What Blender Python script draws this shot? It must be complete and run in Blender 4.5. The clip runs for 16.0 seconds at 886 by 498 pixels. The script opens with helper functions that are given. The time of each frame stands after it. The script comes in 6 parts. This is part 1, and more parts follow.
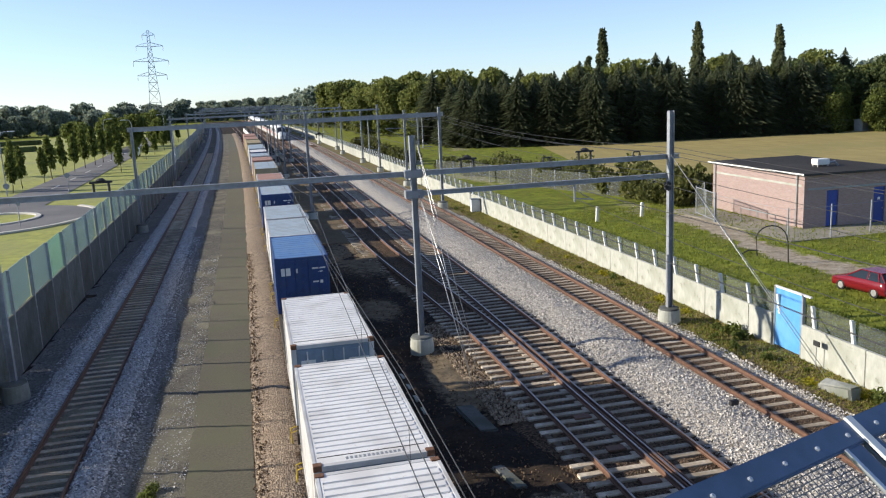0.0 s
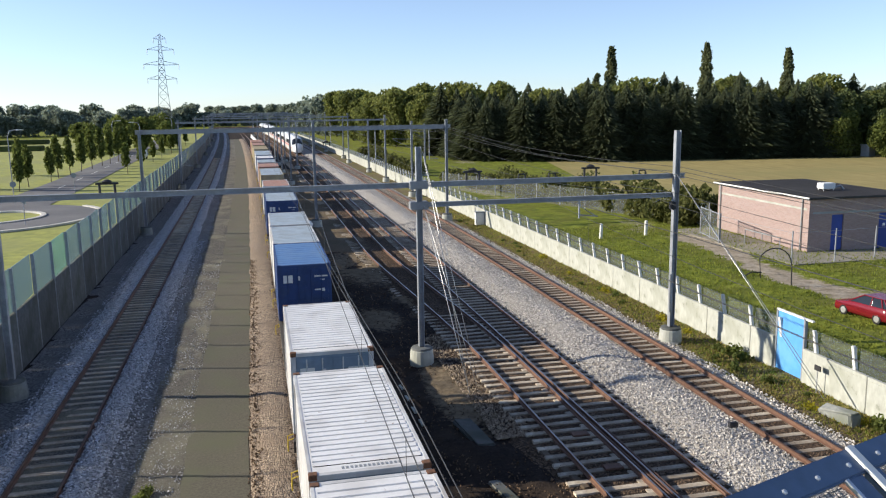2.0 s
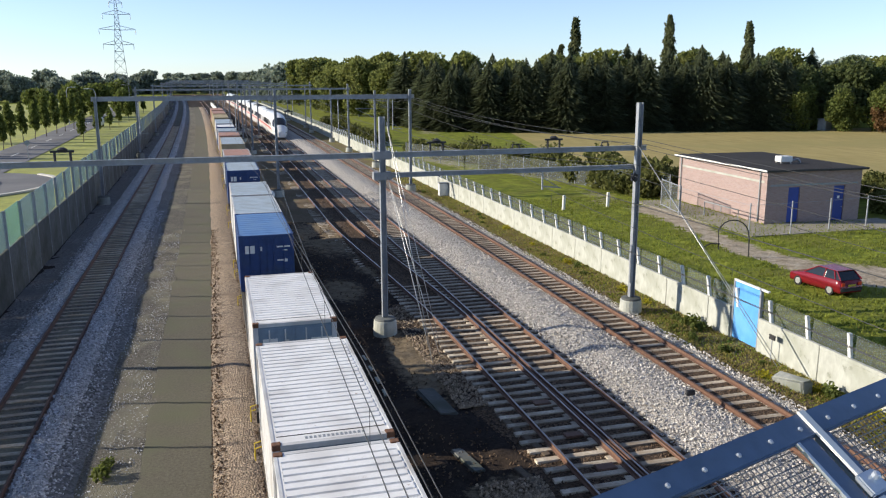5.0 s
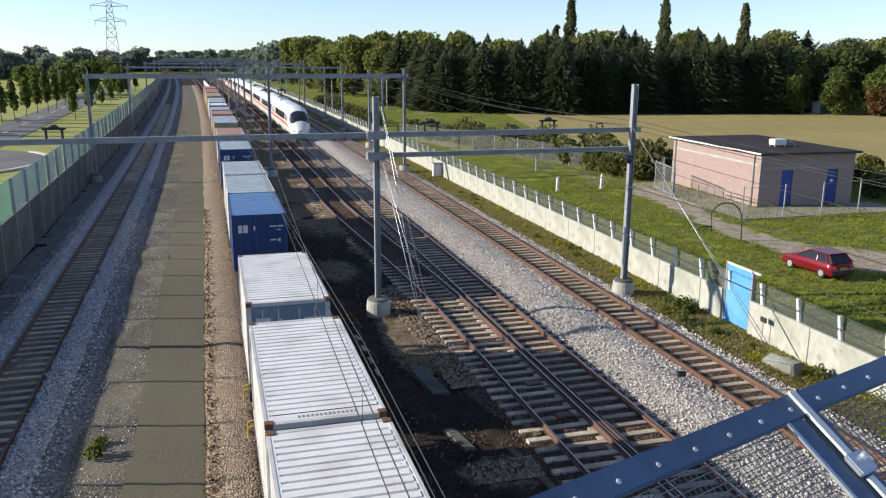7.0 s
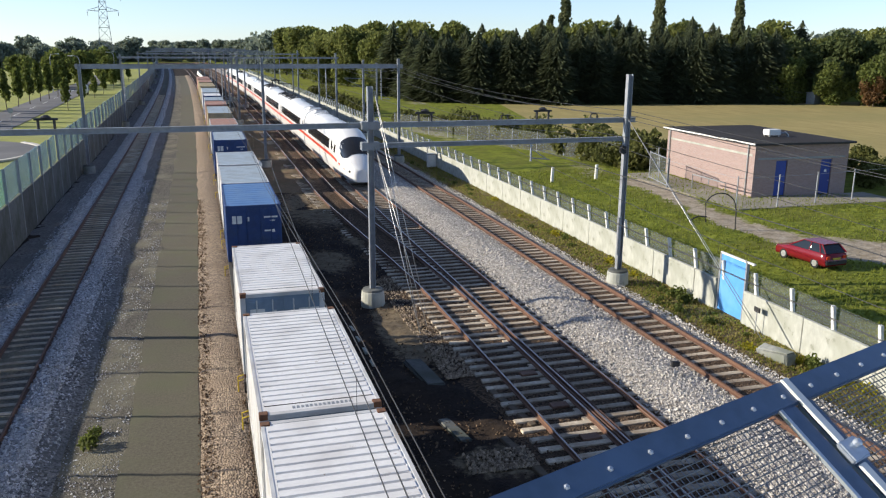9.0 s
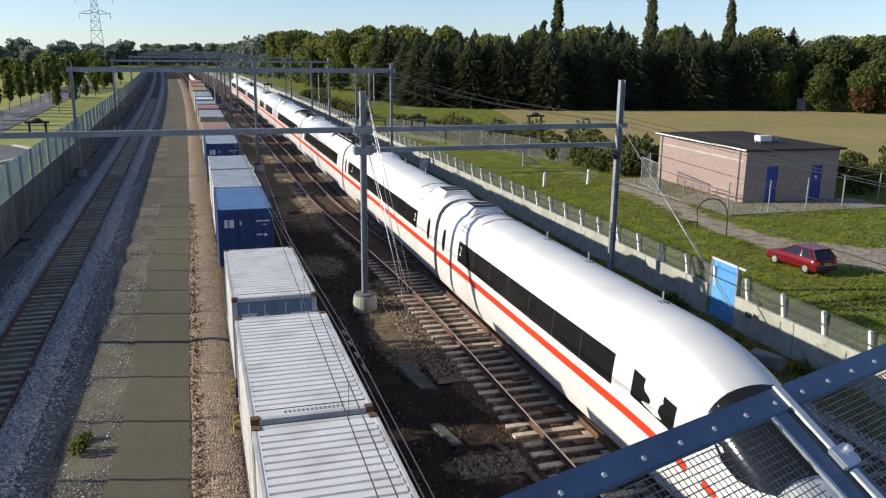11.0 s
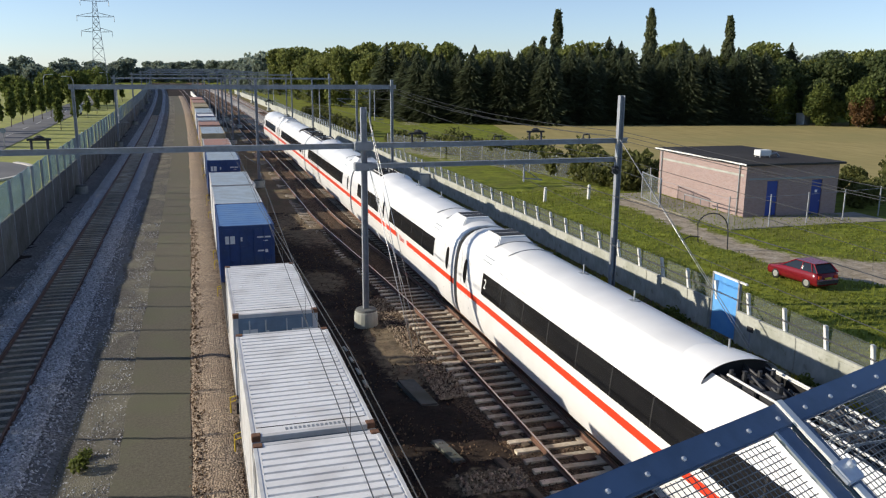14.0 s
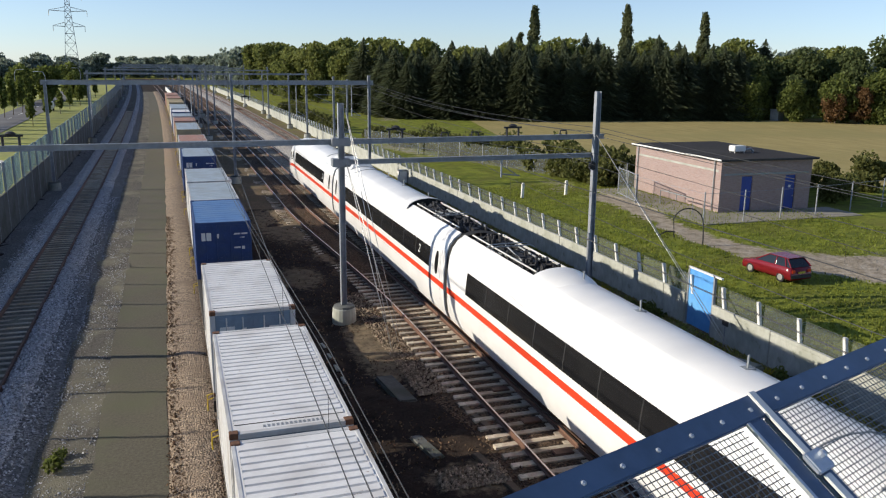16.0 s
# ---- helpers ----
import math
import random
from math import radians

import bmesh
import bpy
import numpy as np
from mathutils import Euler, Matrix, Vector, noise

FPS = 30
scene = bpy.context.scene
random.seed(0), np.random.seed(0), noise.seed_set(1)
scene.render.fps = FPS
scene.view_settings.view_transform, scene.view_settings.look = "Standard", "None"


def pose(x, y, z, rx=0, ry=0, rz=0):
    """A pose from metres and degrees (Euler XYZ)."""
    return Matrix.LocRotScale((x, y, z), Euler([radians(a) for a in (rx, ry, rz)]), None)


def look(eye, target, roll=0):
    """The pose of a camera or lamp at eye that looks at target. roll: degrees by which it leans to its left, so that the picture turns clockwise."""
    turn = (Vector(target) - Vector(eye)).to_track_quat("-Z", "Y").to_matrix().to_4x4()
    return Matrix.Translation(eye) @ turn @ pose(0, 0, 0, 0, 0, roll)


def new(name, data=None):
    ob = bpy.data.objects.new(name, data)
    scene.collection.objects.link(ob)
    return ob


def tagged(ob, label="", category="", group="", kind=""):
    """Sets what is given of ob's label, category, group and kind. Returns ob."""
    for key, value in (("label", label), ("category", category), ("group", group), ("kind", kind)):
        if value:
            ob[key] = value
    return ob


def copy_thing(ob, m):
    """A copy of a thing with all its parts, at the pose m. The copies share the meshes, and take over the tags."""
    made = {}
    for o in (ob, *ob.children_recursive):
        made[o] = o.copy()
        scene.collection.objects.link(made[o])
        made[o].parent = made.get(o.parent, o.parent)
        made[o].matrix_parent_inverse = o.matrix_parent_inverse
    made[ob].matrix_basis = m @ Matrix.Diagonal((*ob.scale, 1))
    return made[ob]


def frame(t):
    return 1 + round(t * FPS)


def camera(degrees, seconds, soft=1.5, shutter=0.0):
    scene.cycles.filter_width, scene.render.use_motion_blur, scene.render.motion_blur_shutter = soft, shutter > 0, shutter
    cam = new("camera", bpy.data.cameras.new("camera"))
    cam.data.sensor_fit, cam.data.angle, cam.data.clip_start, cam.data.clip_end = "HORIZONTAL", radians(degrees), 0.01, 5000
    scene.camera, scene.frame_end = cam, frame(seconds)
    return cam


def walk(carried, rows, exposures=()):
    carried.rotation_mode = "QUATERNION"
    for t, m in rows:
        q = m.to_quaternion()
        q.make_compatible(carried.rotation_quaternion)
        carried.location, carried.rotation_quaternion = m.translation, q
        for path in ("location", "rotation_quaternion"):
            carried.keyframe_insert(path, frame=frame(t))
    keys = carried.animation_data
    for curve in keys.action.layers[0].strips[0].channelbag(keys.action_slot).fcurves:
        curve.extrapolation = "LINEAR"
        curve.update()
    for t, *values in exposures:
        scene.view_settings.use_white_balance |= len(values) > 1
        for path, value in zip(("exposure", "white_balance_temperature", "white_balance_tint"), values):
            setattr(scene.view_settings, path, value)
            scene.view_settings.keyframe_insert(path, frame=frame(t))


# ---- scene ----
cam = camera(57.46, 16.0, 1.2)
walk(cam, [(t, pose(x, y, z, rx, ry, rz)) for t, x, y, z, rx, ry, rz in [
    (0.0, 0.001, -0.008, 10.769, 79.09, 2.533, -13.432),
    (0.5, -0.001, -0.009, 10.77, 79.14, 2.125, -14.349),
    (1.0, 0.009, 0.004, 10.767, 79.05, 1.397, -14.39),
    (1.5, 0.012, 0.009, 10.77, 80.272, 0.872, -13.703),
    (2.0, 0.004, 0.003, 10.773, 79.947, 0.757, -12.879),
    (2.5, 0.003, -0.0, 10.773, 79.595, 0.754, -13.337),
    (3.0, -0.001, -0.004, 10.773, 78.828, 0.711, -13.98),
    (3.5, 0.0, -0.004, 10.771, 78.574, 0.562, -14.613),
    (4.0, -0.0, -0.002, 10.772, 78.355, 0.508, -14.952),
    (6.5, -0.002, -0.005, 10.768, 76.842, -0.443, -15.814),
    (7.0, 0.001, 0.002, 10.766, 76.507, -0.358, -15.76),
    (7.5, 0.003, 0.003, 10.765, 76.601, -0.257, -15.552),
    (8.0, 0.006, 0.008, 10.762, 76.352, -0.325, -15.508),
    (8.5, 0.003, 0.003, 10.763, 76.14, -0.251, -15.735),
    (9.0, 0.013, 0.013, 10.754, 75.853, -0.374, -16.141),
    (11.5, 0.001, 0.006, 10.761, 76.35, -0.645, -16.638),
    (12.0, -0.004, 0.003, 10.762, 76.64, -0.823, -16.155),
    (12.5, -0.005, 0.003, 10.764, 76.911, -0.832, -16.388),
    (13.0, 0.001, 0.008, 10.761, 77.035, -0.884, -16.515),
    (13.5, 0.005, 0.01, 10.762, 77.189, -0.644, -16.524),
    (14.0, -0.003, -0.001, 10.767, 77.266, -0.455, -16.63),
    (14.5, -0.006, -0.003, 10.768, 77.154, -0.586, -16.651),
    (15.0, -0.006, -0.003, 10.767, 77.149, -0.986, -17.235),
    (15.5, -0.001, 0.003, 10.764, 77.165, -1.007, -17.67),
    (16.0, 0.0, -0.006, 10.765, 76.998, -0.564, -18.2),
]], exposures=[(0.0, 0.57), (9.0, 0.55), (9.6, 0.50), (11.3, 0.28), (16.0, 0.26)])

# ---- world, sun ----
SUN_EL, SUN_AZ = 21.2, 75.0   # elevation; azimuth counter-clockwise from +y (the line ahead)
world = bpy.data.worlds.new("sky")
scene.world = world
world.use_nodes = True
wn, wl = world.node_tree.nodes, world.node_tree.links
sky = wn.new("ShaderNodeTexSky")
sky.sky_type = "NISHITA"
sky.sun_disc = False
sky.sun_elevation, sky.sun_rotation = radians(SUN_EL), radians(-SUN_AZ)
sky.air_density, sky.dust_density, sky.ozone_density = 0.75, 0.1, 4.0
wn["Background"].inputs["Strength"].default_value = 0.12
cool = wn.new("ShaderNodeMix")
cool.data_type, cool.blend_type = "RGBA", "MULTIPLY"
cool.inputs[0].default_value = 1.0
cool.inputs[7].default_value = (0.98, 1.0, 1.06, 1)
pale_sky = wn.new("ShaderNodeHueSaturation")
pale_sky.inputs["Saturation"].default_value = 0.80
wl.new(sky.outputs[0], pale_sky.inputs["Color"])
wl.new(pale_sky.outputs[0], cool.inputs[6])
wl.new(cool.outputs[2], wn["Background"].inputs["Color"])
sun = new("sun", bpy.data.lights.new("sun", "SUN"))
sun.data.energy, sun.data.angle, sun.data.color = 5.0, radians(0.6), (1.0, 0.91, 0.76)
_sx = -math.sin(radians(SUN_AZ)) * math.cos(radians(SUN_EL))
_sy = math.cos(radians(SUN_AZ)) * math.cos(radians(SUN_EL))
sun.matrix_world = look((0, 0, 60), (0 - _sx * 10, 0 - _sy * 10, 60 - 10 * math.sin(radians(SUN_EL))))


# ---- materials ----
def mat(name, col, col2=None, scale=3.0, rough=0.8, metal=0.0, bump=0.0, bscale=None, col3=None, big=0.25, stretch=(1, 1, 1),
        vor=False, rnd=0.0, spec=0.5, island=0.0, specks=None):
    """Two-scale procedural surface: fine grain from col to col2, broad stains towards col3."""
    m = bpy.data.materials.new(name)
    m.use_nodes = True
    n, l = m.node_tree.nodes, m.node_tree.links
    b = n["Principled BSDF"]
    col2 = col2 or tuple(c * 0.75 for c in col)
    col3 = col3 or tuple(c * 0.7 for c in col)
    tc = n.new("ShaderNodeTexCoord")
    mp = n.new("ShaderNodeMapping")
    mp.inputs["Scale"].default_value = stretch
    l.new(tc.outputs["Object"], mp.inputs["Vector"])
    if vor:
        fine = n.new("ShaderNodeTexVoronoi")
        fine.inputs["Scale"].default_value = scale
        sep = n.new("ShaderNodeSeparateColor")
        l.new(fine.outputs["Color"], sep.inputs[0])
        fac, hgt = sep.outputs[0], fine.outputs["Distance"]
    else:
        fine = n.new("ShaderNodeTexNoise")
        fine.inputs["Scale"].default_value = scale
        fine.inputs["Detail"].default_value = 6
        fine.inputs["Roughness"].default_value = 0.65
        fac = hgt = fine.outputs["Fac"]
    l.new(mp.outputs[0], fine.inputs["Vector"])
    ramp = n.new("ShaderNodeValToRGB")
    ramp.color_ramp.elements[0].position = 0.15 if vor else 0.35
    ramp.color_ramp.elements[1].position = 0.85 if vor else 0.65
    ramp.color_ramp.elements[0].color = (*col2, 1)
    ramp.color_ramp.elements[1].color = (*col, 1)
    l.new(fac, ramp.inputs[0])
    wide = n.new("ShaderNodeTexNoise")
    wide.inputs["Scale"].default_value = big
    wide.inputs["Detail"].default_value = 5
    l.new(tc.outputs["Object"], wide.inputs["Vector"])
    r2 = n.new("ShaderNodeValToRGB")
    r2.color_ramp.elements[0].position, r2.color_ramp.elements[1].position = 0.45, 0.7
    l.new(wide.outputs["Fac"], r2.inputs[0])
    mx = n.new("ShaderNodeMix")
    mx.data_type = "RGBA"
    l.new(r2.outputs[0], mx.inputs[0])
    l.new(ramp.outputs[0], mx.inputs[6])
    mx.inputs[7].default_value = (*col3, 1)
    out = mx.outputs[2]
    if specks:
        sc, edge, scol = specks
        sn = n.new("ShaderNodeTexNoise")
        sn.inputs["Scale"].default_value, sn.inputs["Detail"].default_value, sn.inputs["Roughness"].default_value = sc, 8, 0.7
        l.new(tc.outputs["Object"], sn.inputs["Vector"])
        sr = n.new("ShaderNodeMapRange")
        sr.inputs[1].default_value, sr.inputs[2].default_value = edge, edge + 0.06
        l.new(sn.outputs["Fac"], sr.inputs[0])
        sx = n.new("ShaderNodeMix")
        sx.data_type = "RGBA"
        l.new(sr.outputs[0], sx.inputs[0])
        l.new(out, sx.inputs[6])
        sx.inputs[7].default_value = (*scol, 1)
        out = sx.outputs[2]
    if rnd or island:
        src = n.new("ShaderNodeObjectInfo") if rnd else n.new("ShaderNodeNewGeometry")
        hs = n.new("ShaderNodeHueSaturation")
        mr = n.new("ShaderNodeMapRange")
        k = rnd or island
        mr.inputs[3].default_value, mr.inputs[4].default_value = 1 - k, 1 + k
        l.new(src.outputs["Random"] if rnd else src.outputs["Random Per Island"], mr.inputs[0])
        l.new(mr.outputs[0], hs.inputs["Value"])
        l.new(out, hs.inputs["Color"])
        out = hs.outputs[0]
    l.new(out, b.inputs["Base Color"])
    b.inputs["Roughness"].default_value = rough
    b.inputs["Metallic"].default_value = metal
    b.inputs["Specular IOR Level"].default_value = spec
    if bump:
        bp = n.new("ShaderNodeBump")
        bp.inputs["Strength"].default_value = 1.0
        bp.inputs["Distance"].default_value = bump
        if bscale:
            fb = n.new("ShaderNodeTexNoise")
            fb.inputs["Scale"].default_value = bscale
            fb.inputs["Detail"].default_value = 4
            l.new(mp.outputs[0], fb.inputs["Vector"])
            hgt = fb.outputs["Fac"]
        l.new(hgt, bp.inputs["Height"])
        l.new(bp.outputs[0], b.inputs["Normal"])
    return m


def clear(name, tint, part_solid=0.3, solid=(0.3, 0.4, 0.36), gloss=0.12):
    """See-through sheet: tinted passage of light, a share of solid colour, a weak reflection."""
    m = bpy.data.materials.new(name)
    m.use_nodes = True
    n, l = m.node_tree.nodes, m.node_tree.links
    b = n["Principled BSDF"]
    b.inputs["Base Color"].default_value = (*solid, 1)
    b.inputs["Roughness"].default_value = gloss
    t = n.new("ShaderNodeBsdfTransparent")
    t.inputs[0].default_value = (*tint, 1)
    x = n.new("ShaderNodeMixShader")
    x.inputs[0].default_value = part_solid
    l.new(t.outputs[0], x.inputs[1])
    l.new(b.outputs[0], x.inputs[2])
    l.new(x.outputs[0], n["Material Output"].inputs[0])
    return m


def leafy(name, a, b_, rough=0.75):
    m = mat(name, a, b_, scale=0.9, rough=rough, big=0.12, col3=tuple(c * 0.75 for c in a), island=0.35, spec=0.2)
    n, l = m.node_tree.nodes, m.node_tree.links
    p = n["Principled BSDF"]
    t = n.new("ShaderNodeBsdfTranslucent")
    l.new(p.inputs["Base Color"].links[0].from_socket, t.inputs["Color"])
    x = n.new("ShaderNodeMixShader")
    x.inputs[0].default_value = 0.5
    l.new(p.outputs[0], x.inputs[1])
    l.new(t.outputs[0], x.inputs[2])
    l.new(x.outputs[0], n["Material Output"].inputs[0])
    return m


M = dict(
    # The darker green streaks put shadow bands into the grass colour.
    grass=mat("grass", (0.25, 0.27, 0.04), (0.105, 0.125, 0.022), 1.1, 0.95, bump=0.09, bscale=7, col3=(0.15, 0.16, 0.03), big=0.16, stretch=(0.6, 1.0, 1), spec=0.1),
    verge=mat("verge grass", (0.36, 0.36, 0.07), (0.20, 0.225, 0.045), 0.9, 0.95, bump=0.06, col3=(0.24, 0.25, 0.075), big=0.09),
    field=mat("stubble field", (0.37, 0.30, 0.125), (0.27, 0.22, 0.09), 0.8, 0.95, bump=0.06, col3=(0.27, 0.235, 0.095), big=0.05, stretch=(1, 0.2, 1), spec=0.15),
    # Dirty soil, taken darker still so the shadow over it reads deep.
    bed=mat("dirty track bed in shadow tone", (0.034, 0.024, 0.019), (0.013, 0.010, 0.009), 14, 0.97, bump=0.03, col3=(0.028, 0.021, 0.017), big=0.4, spec=0.15),
    sand=mat("sandy soil", (0.20, 0.15, 0.095), (0.11, 0.082, 0.052), 9, 0.95, bump=0.04, col3=(0.12, 0.10, 0.055), big=0.8, spec=0.2),
    ballast=mat("pale ballast", (0.58, 0.545, 0.50), (0.17, 0.155, 0.14), 17, 0.9, bump=0.05, vor=True, col3=(0.40, 0.37, 0.33), big=0.35),
    ballast_brown=mat("rusty ballast", (0.17, 0.115, 0.075), (0.030, 0.021, 0.015), 17, 0.95, bump=0.05, vor=True, col3=(0.065, 0.046, 0.032), big=0.5, spec=0.2),
    # Ridge crests: pale grey with a trace of skylight blue painted in.
    ballast_grey=mat("sky-tinted grey ballast", (0.66, 0.66, 0.68), (0.13, 0.13, 0.135), 13, 0.9, bump=0.07, vor=True, col3=(0.36, 0.36, 0.37), big=0.6),
    ballast_shade=mat("shade-dark dirty ballast", (0.26, 0.258, 0.258), (0.07, 0.07, 0.07), 15, 0.92, bump=0.05, vor=True, col3=(0.13, 0.129, 0.13), big=0.5),
    # Far below plain concrete: the barrier's shaded inner face is put into the colour.
    barrier=mat("mossy shade-dark concrete", (0.13, 0.135, 0.13), (0.085, 0.09, 0.085), 4, 0.9, bump=0.006, col3=(0.06, 0.068, 0.05), big=0.8, rnd=0.25),
    gravel=mat("grey grit", (0.155, 0.142, 0.118), (0.05, 0.045, 0.036), 24, 0.95, bump=0.03, vor=True, col3=(0.20, 0.185, 0.13), big=0.45),
    path=mat("worn path", (0.125, 0.114, 0.08), (0.078, 0.069, 0.05), 12, 0.95, bump=0.012, col3=(0.10, 0.10, 0.06), big=0.5),
    shoulder=mat("brown gravel", (0.45, 0.35, 0.25), (0.16, 0.12, 0.09), 16, 0.95, bump=0.05, vor=True, col3=(0.28, 0.21, 0.15), big=0.6),
    stone=mat("ballast stones", (0.58, 0.545, 0.50), (0.42, 0.39, 0.355), 6, 0.9, island=0.45),
    stone_grey=mat("grey stones", (0.60, 0.60, 0.62), (0.30, 0.30, 0.31), 6, 0.9, island=0.5),
    stone_tan=mat("tan stones", (0.42, 0.335, 0.245), (0.22, 0.17, 0.12), 6, 0.92, island=0.45, spec=0.2),
    stone_brown=mat("brown stones", (0.19, 0.13, 0.085), (0.075, 0.052, 0.036), 6, 0.95, island=0.5, spec=0.2),
    rail=mat("rusty rail", (0.17, 0.09, 0.06), (0.09, 0.05, 0.034), 8, 0.7, 0.1, bump=0.004, col3=(0.16, 0.085, 0.055)),
    railtop=mat("polished rail head", (0.55, 0.53, 0.52), (0.40, 0.37, 0.35), 5, 0.28, 0.9, col3=(0.35, 0.28, 0.24), big=1.5, stretch=(1, 0.1, 1)),
    sleeper=mat("weathered sleeper", (0.56, 0.50, 0.40), (0.38, 0.32, 0.245), 7, 0.9, bump=0.008, col3=(0.25, 0.185, 0.125), big=1.4, rnd=0.3),
    sleeper_dark=mat("grey sleeper", (0.46, 0.42, 0.35), (0.28, 0.25, 0.21), 7, 0.9, bump=0.008, col3=(0.22, 0.18, 0.14), big=1.2, rnd=0.2),
    steel=mat("galvanised steel", (0.34, 0.36, 0.39), (0.25, 0.265, 0.29), 5, 0.55, 0.3, bump=0.002, col3=(0.23, 0.24, 0.26), big=0.8),
    darksteel=mat("dark steel", (0.05, 0.05, 0.055), (0.03, 0.03, 0.032), 8, 0.6, 0.4),
    wire=mat("copper wire", (0.10, 0.10, 0.10), (0.07, 0.07, 0.07), 3, 0.5, 0.6),
    stay=mat("stay wire", (0.6, 0.6, 0.6), (0.45, 0.45, 0.45), 3, 0.4, 0.6),
    insul=mat("white insulator", (0.75, 0.74, 0.7), (0.6, 0.58, 0.55), 8, 0.4),
    concrete=mat("concrete", (0.45, 0.46, 0.415), (0.35, 0.358, 0.32), 5, 0.9, bump=0.006, col3=(0.31, 0.32, 0.27), big=0.9, stretch=(1, 1, 0.4), specks=(1.7, 0.61, (0.25, 0.26, 0.215))),
    concrete_dark=mat("darker concrete", (0.30, 0.31, 0.29), (0.21, 0.22, 0.21), 5, 0.9, bump=0.006, col3=(0.16, 0.18, 0.14), big=0.7, rnd=0.2),
    white=mat("white paint", (0.78, 0.78, 0.75), (0.68, 0.68, 0.65), 4, 0.6, col3=(0.62, 0.60, 0.55), big=1.0),
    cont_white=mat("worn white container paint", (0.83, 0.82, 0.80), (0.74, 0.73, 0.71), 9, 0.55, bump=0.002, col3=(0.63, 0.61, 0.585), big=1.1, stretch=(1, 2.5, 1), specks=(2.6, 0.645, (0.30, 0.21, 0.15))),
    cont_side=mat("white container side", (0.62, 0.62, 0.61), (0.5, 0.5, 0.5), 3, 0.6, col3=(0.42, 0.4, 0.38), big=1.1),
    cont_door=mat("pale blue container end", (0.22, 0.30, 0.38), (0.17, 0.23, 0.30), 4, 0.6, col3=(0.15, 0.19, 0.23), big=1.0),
    cont_blue=mat("blue container paint", (0.018, 0.055, 0.19), (0.014, 0.04, 0.14), 4, 0.5, col3=(0.03, 0.06, 0.14), big=1.2),
    cont_blueroof=mat("faded blue roof", (0.10, 0.22, 0.44), (0.08, 0.17, 0.36), 3, 0.5, col3=(0.14, 0.24, 0.40), big=0.9),
    cont_paleroof=mat("pale grey-blue roof", (0.40, 0.47, 0.52), (0.33, 0.40, 0.45), 3, 0.55, col3=(0.30, 0.33, 0.34), big=0.9),
    cont_rust=mat("rusty pink roof", (0.44, 0.24, 0.18), (0.36, 0.19, 0.14), 3, 0.7, col3=(0.36, 0.25, 0.20), big=0.9),
    cont_tan=mat("tan container", (0.42, 0.34, 0.20), (0.34, 0.27, 0.16), 3, 0.7, col3=(0.3, 0.25, 0.16), big=0.9),
    rustcast=mat("rusty corner casting", (0.22, 0.10, 0.05), (0.12, 0.06, 0.035), 10, 0.9, bump=0.004),
    yellow=mat("yellow paint", (0.62, 0.46, 0.03), (0.5, 0.36, 0.03), 5, 0.6),
    ice=mat("train white lacquer", (0.76, 0.757, 0.745), (0.72, 0.717, 0.705), 1.2, 0.28, bump=0.0, col3=(0.66, 0.66, 0.655), big=0.5),
    iceroof=mat("dusty white roof", (0.70, 0.715, 0.72), (0.62, 0.635, 0.64), 1.5, 0.45, col3=(0.56, 0.575, 0.58), big=0.6),
    red=mat("red stripe", (0.72, 0.06, 0.02), (0.66, 0.05, 0.02), 2, 0.35),
    glassdark=mat("dark train glass", (0.016, 0.016, 0.017), (0.012, 0.012, 0.013), 2, 0.12, col3=(0.02, 0.02, 0.02)),
    bellow=mat("black rubber", (0.015, 0.015, 0.016), (0.01, 0.01, 0.01), 9, 0.85),
    hatch=mat("grey roof hatch", (0.33, 0.35, 0.36), (0.24, 0.26, 0.27), 4, 0.5, 0.2),
    under=mat("grimy underframe", (0.07, 0.06, 0.05), (0.04, 0.035, 0.03), 6, 0.9),
    brick=None,
    roof=mat("bitumen roof", (0.036, 0.033, 0.032), (0.024, 0.022, 0.022), 4, 0.9, bump=0.005, col3=(0.045, 0.042, 0.04), spec=0.2),
    door_blue=mat("blue door paint", (0.02, 0.06, 0.34), (0.016, 0.05, 0.27), 4, 0.5),
    panel_blue=mat("sky-blue sheet", (0.10, 0.34, 0.72), (0.08, 0.28, 0.64), 2, 0.55, col3=(0.13, 0.36, 0.68), big=1.0),
    car_red=mat("red car lacquer", (0.20, 0.010, 0.018), (0.18, 0.008, 0.016), 1, 0.22),
    carglass=mat("car glass", (0.02, 0.025, 0.03), (0.015, 0.02, 0.025), 1, 0.06),
    tyre=mat("tyre rubber", (0.02, 0.02, 0.02), (0.015, 0.015, 0.015), 6, 0.9),
    rim=mat("wheel trim", (0.6, 0.6, 0.6), (0.5, 0.5, 0.5), 3, 0.35, 0.6),
    asphalt=mat("asphalt", (0.13, 0.13, 0.14), (0.095, 0.095, 0.10), 5, 0.9, bump=0.004, col3=(0.17, 0.165, 0.165), big=0.15),
    kerb=mat("kerb concrete", (0.6, 0.58, 0.54), (0.5, 0.48, 0.44), 3, 0.9),
    slab=mat("paving", (0.32, 0.29, 0.24), (0.23, 0.21, 0.175), 3, 0.9, col3=(0.22, 0.21, 0.14), big=0.6),
    railing=mat("blue-grey railing paint", (0.085, 0.135, 0.22), (0.065, 0.11, 0.18), 20, 0.42, 0.15, bump=0.0008, col3=(0.09, 0.15, 0.25), big=4),
    mesh=mat("galvanised mesh", (0.22, 0.24, 0.27), (0.16, 0.18, 0.2), 30, 0.5, 0.4),
    bolt=mat("zinc bolt", (0.55, 0.6, 0.66), (0.45, 0.5, 0.56), 30, 0.35, 0.6),
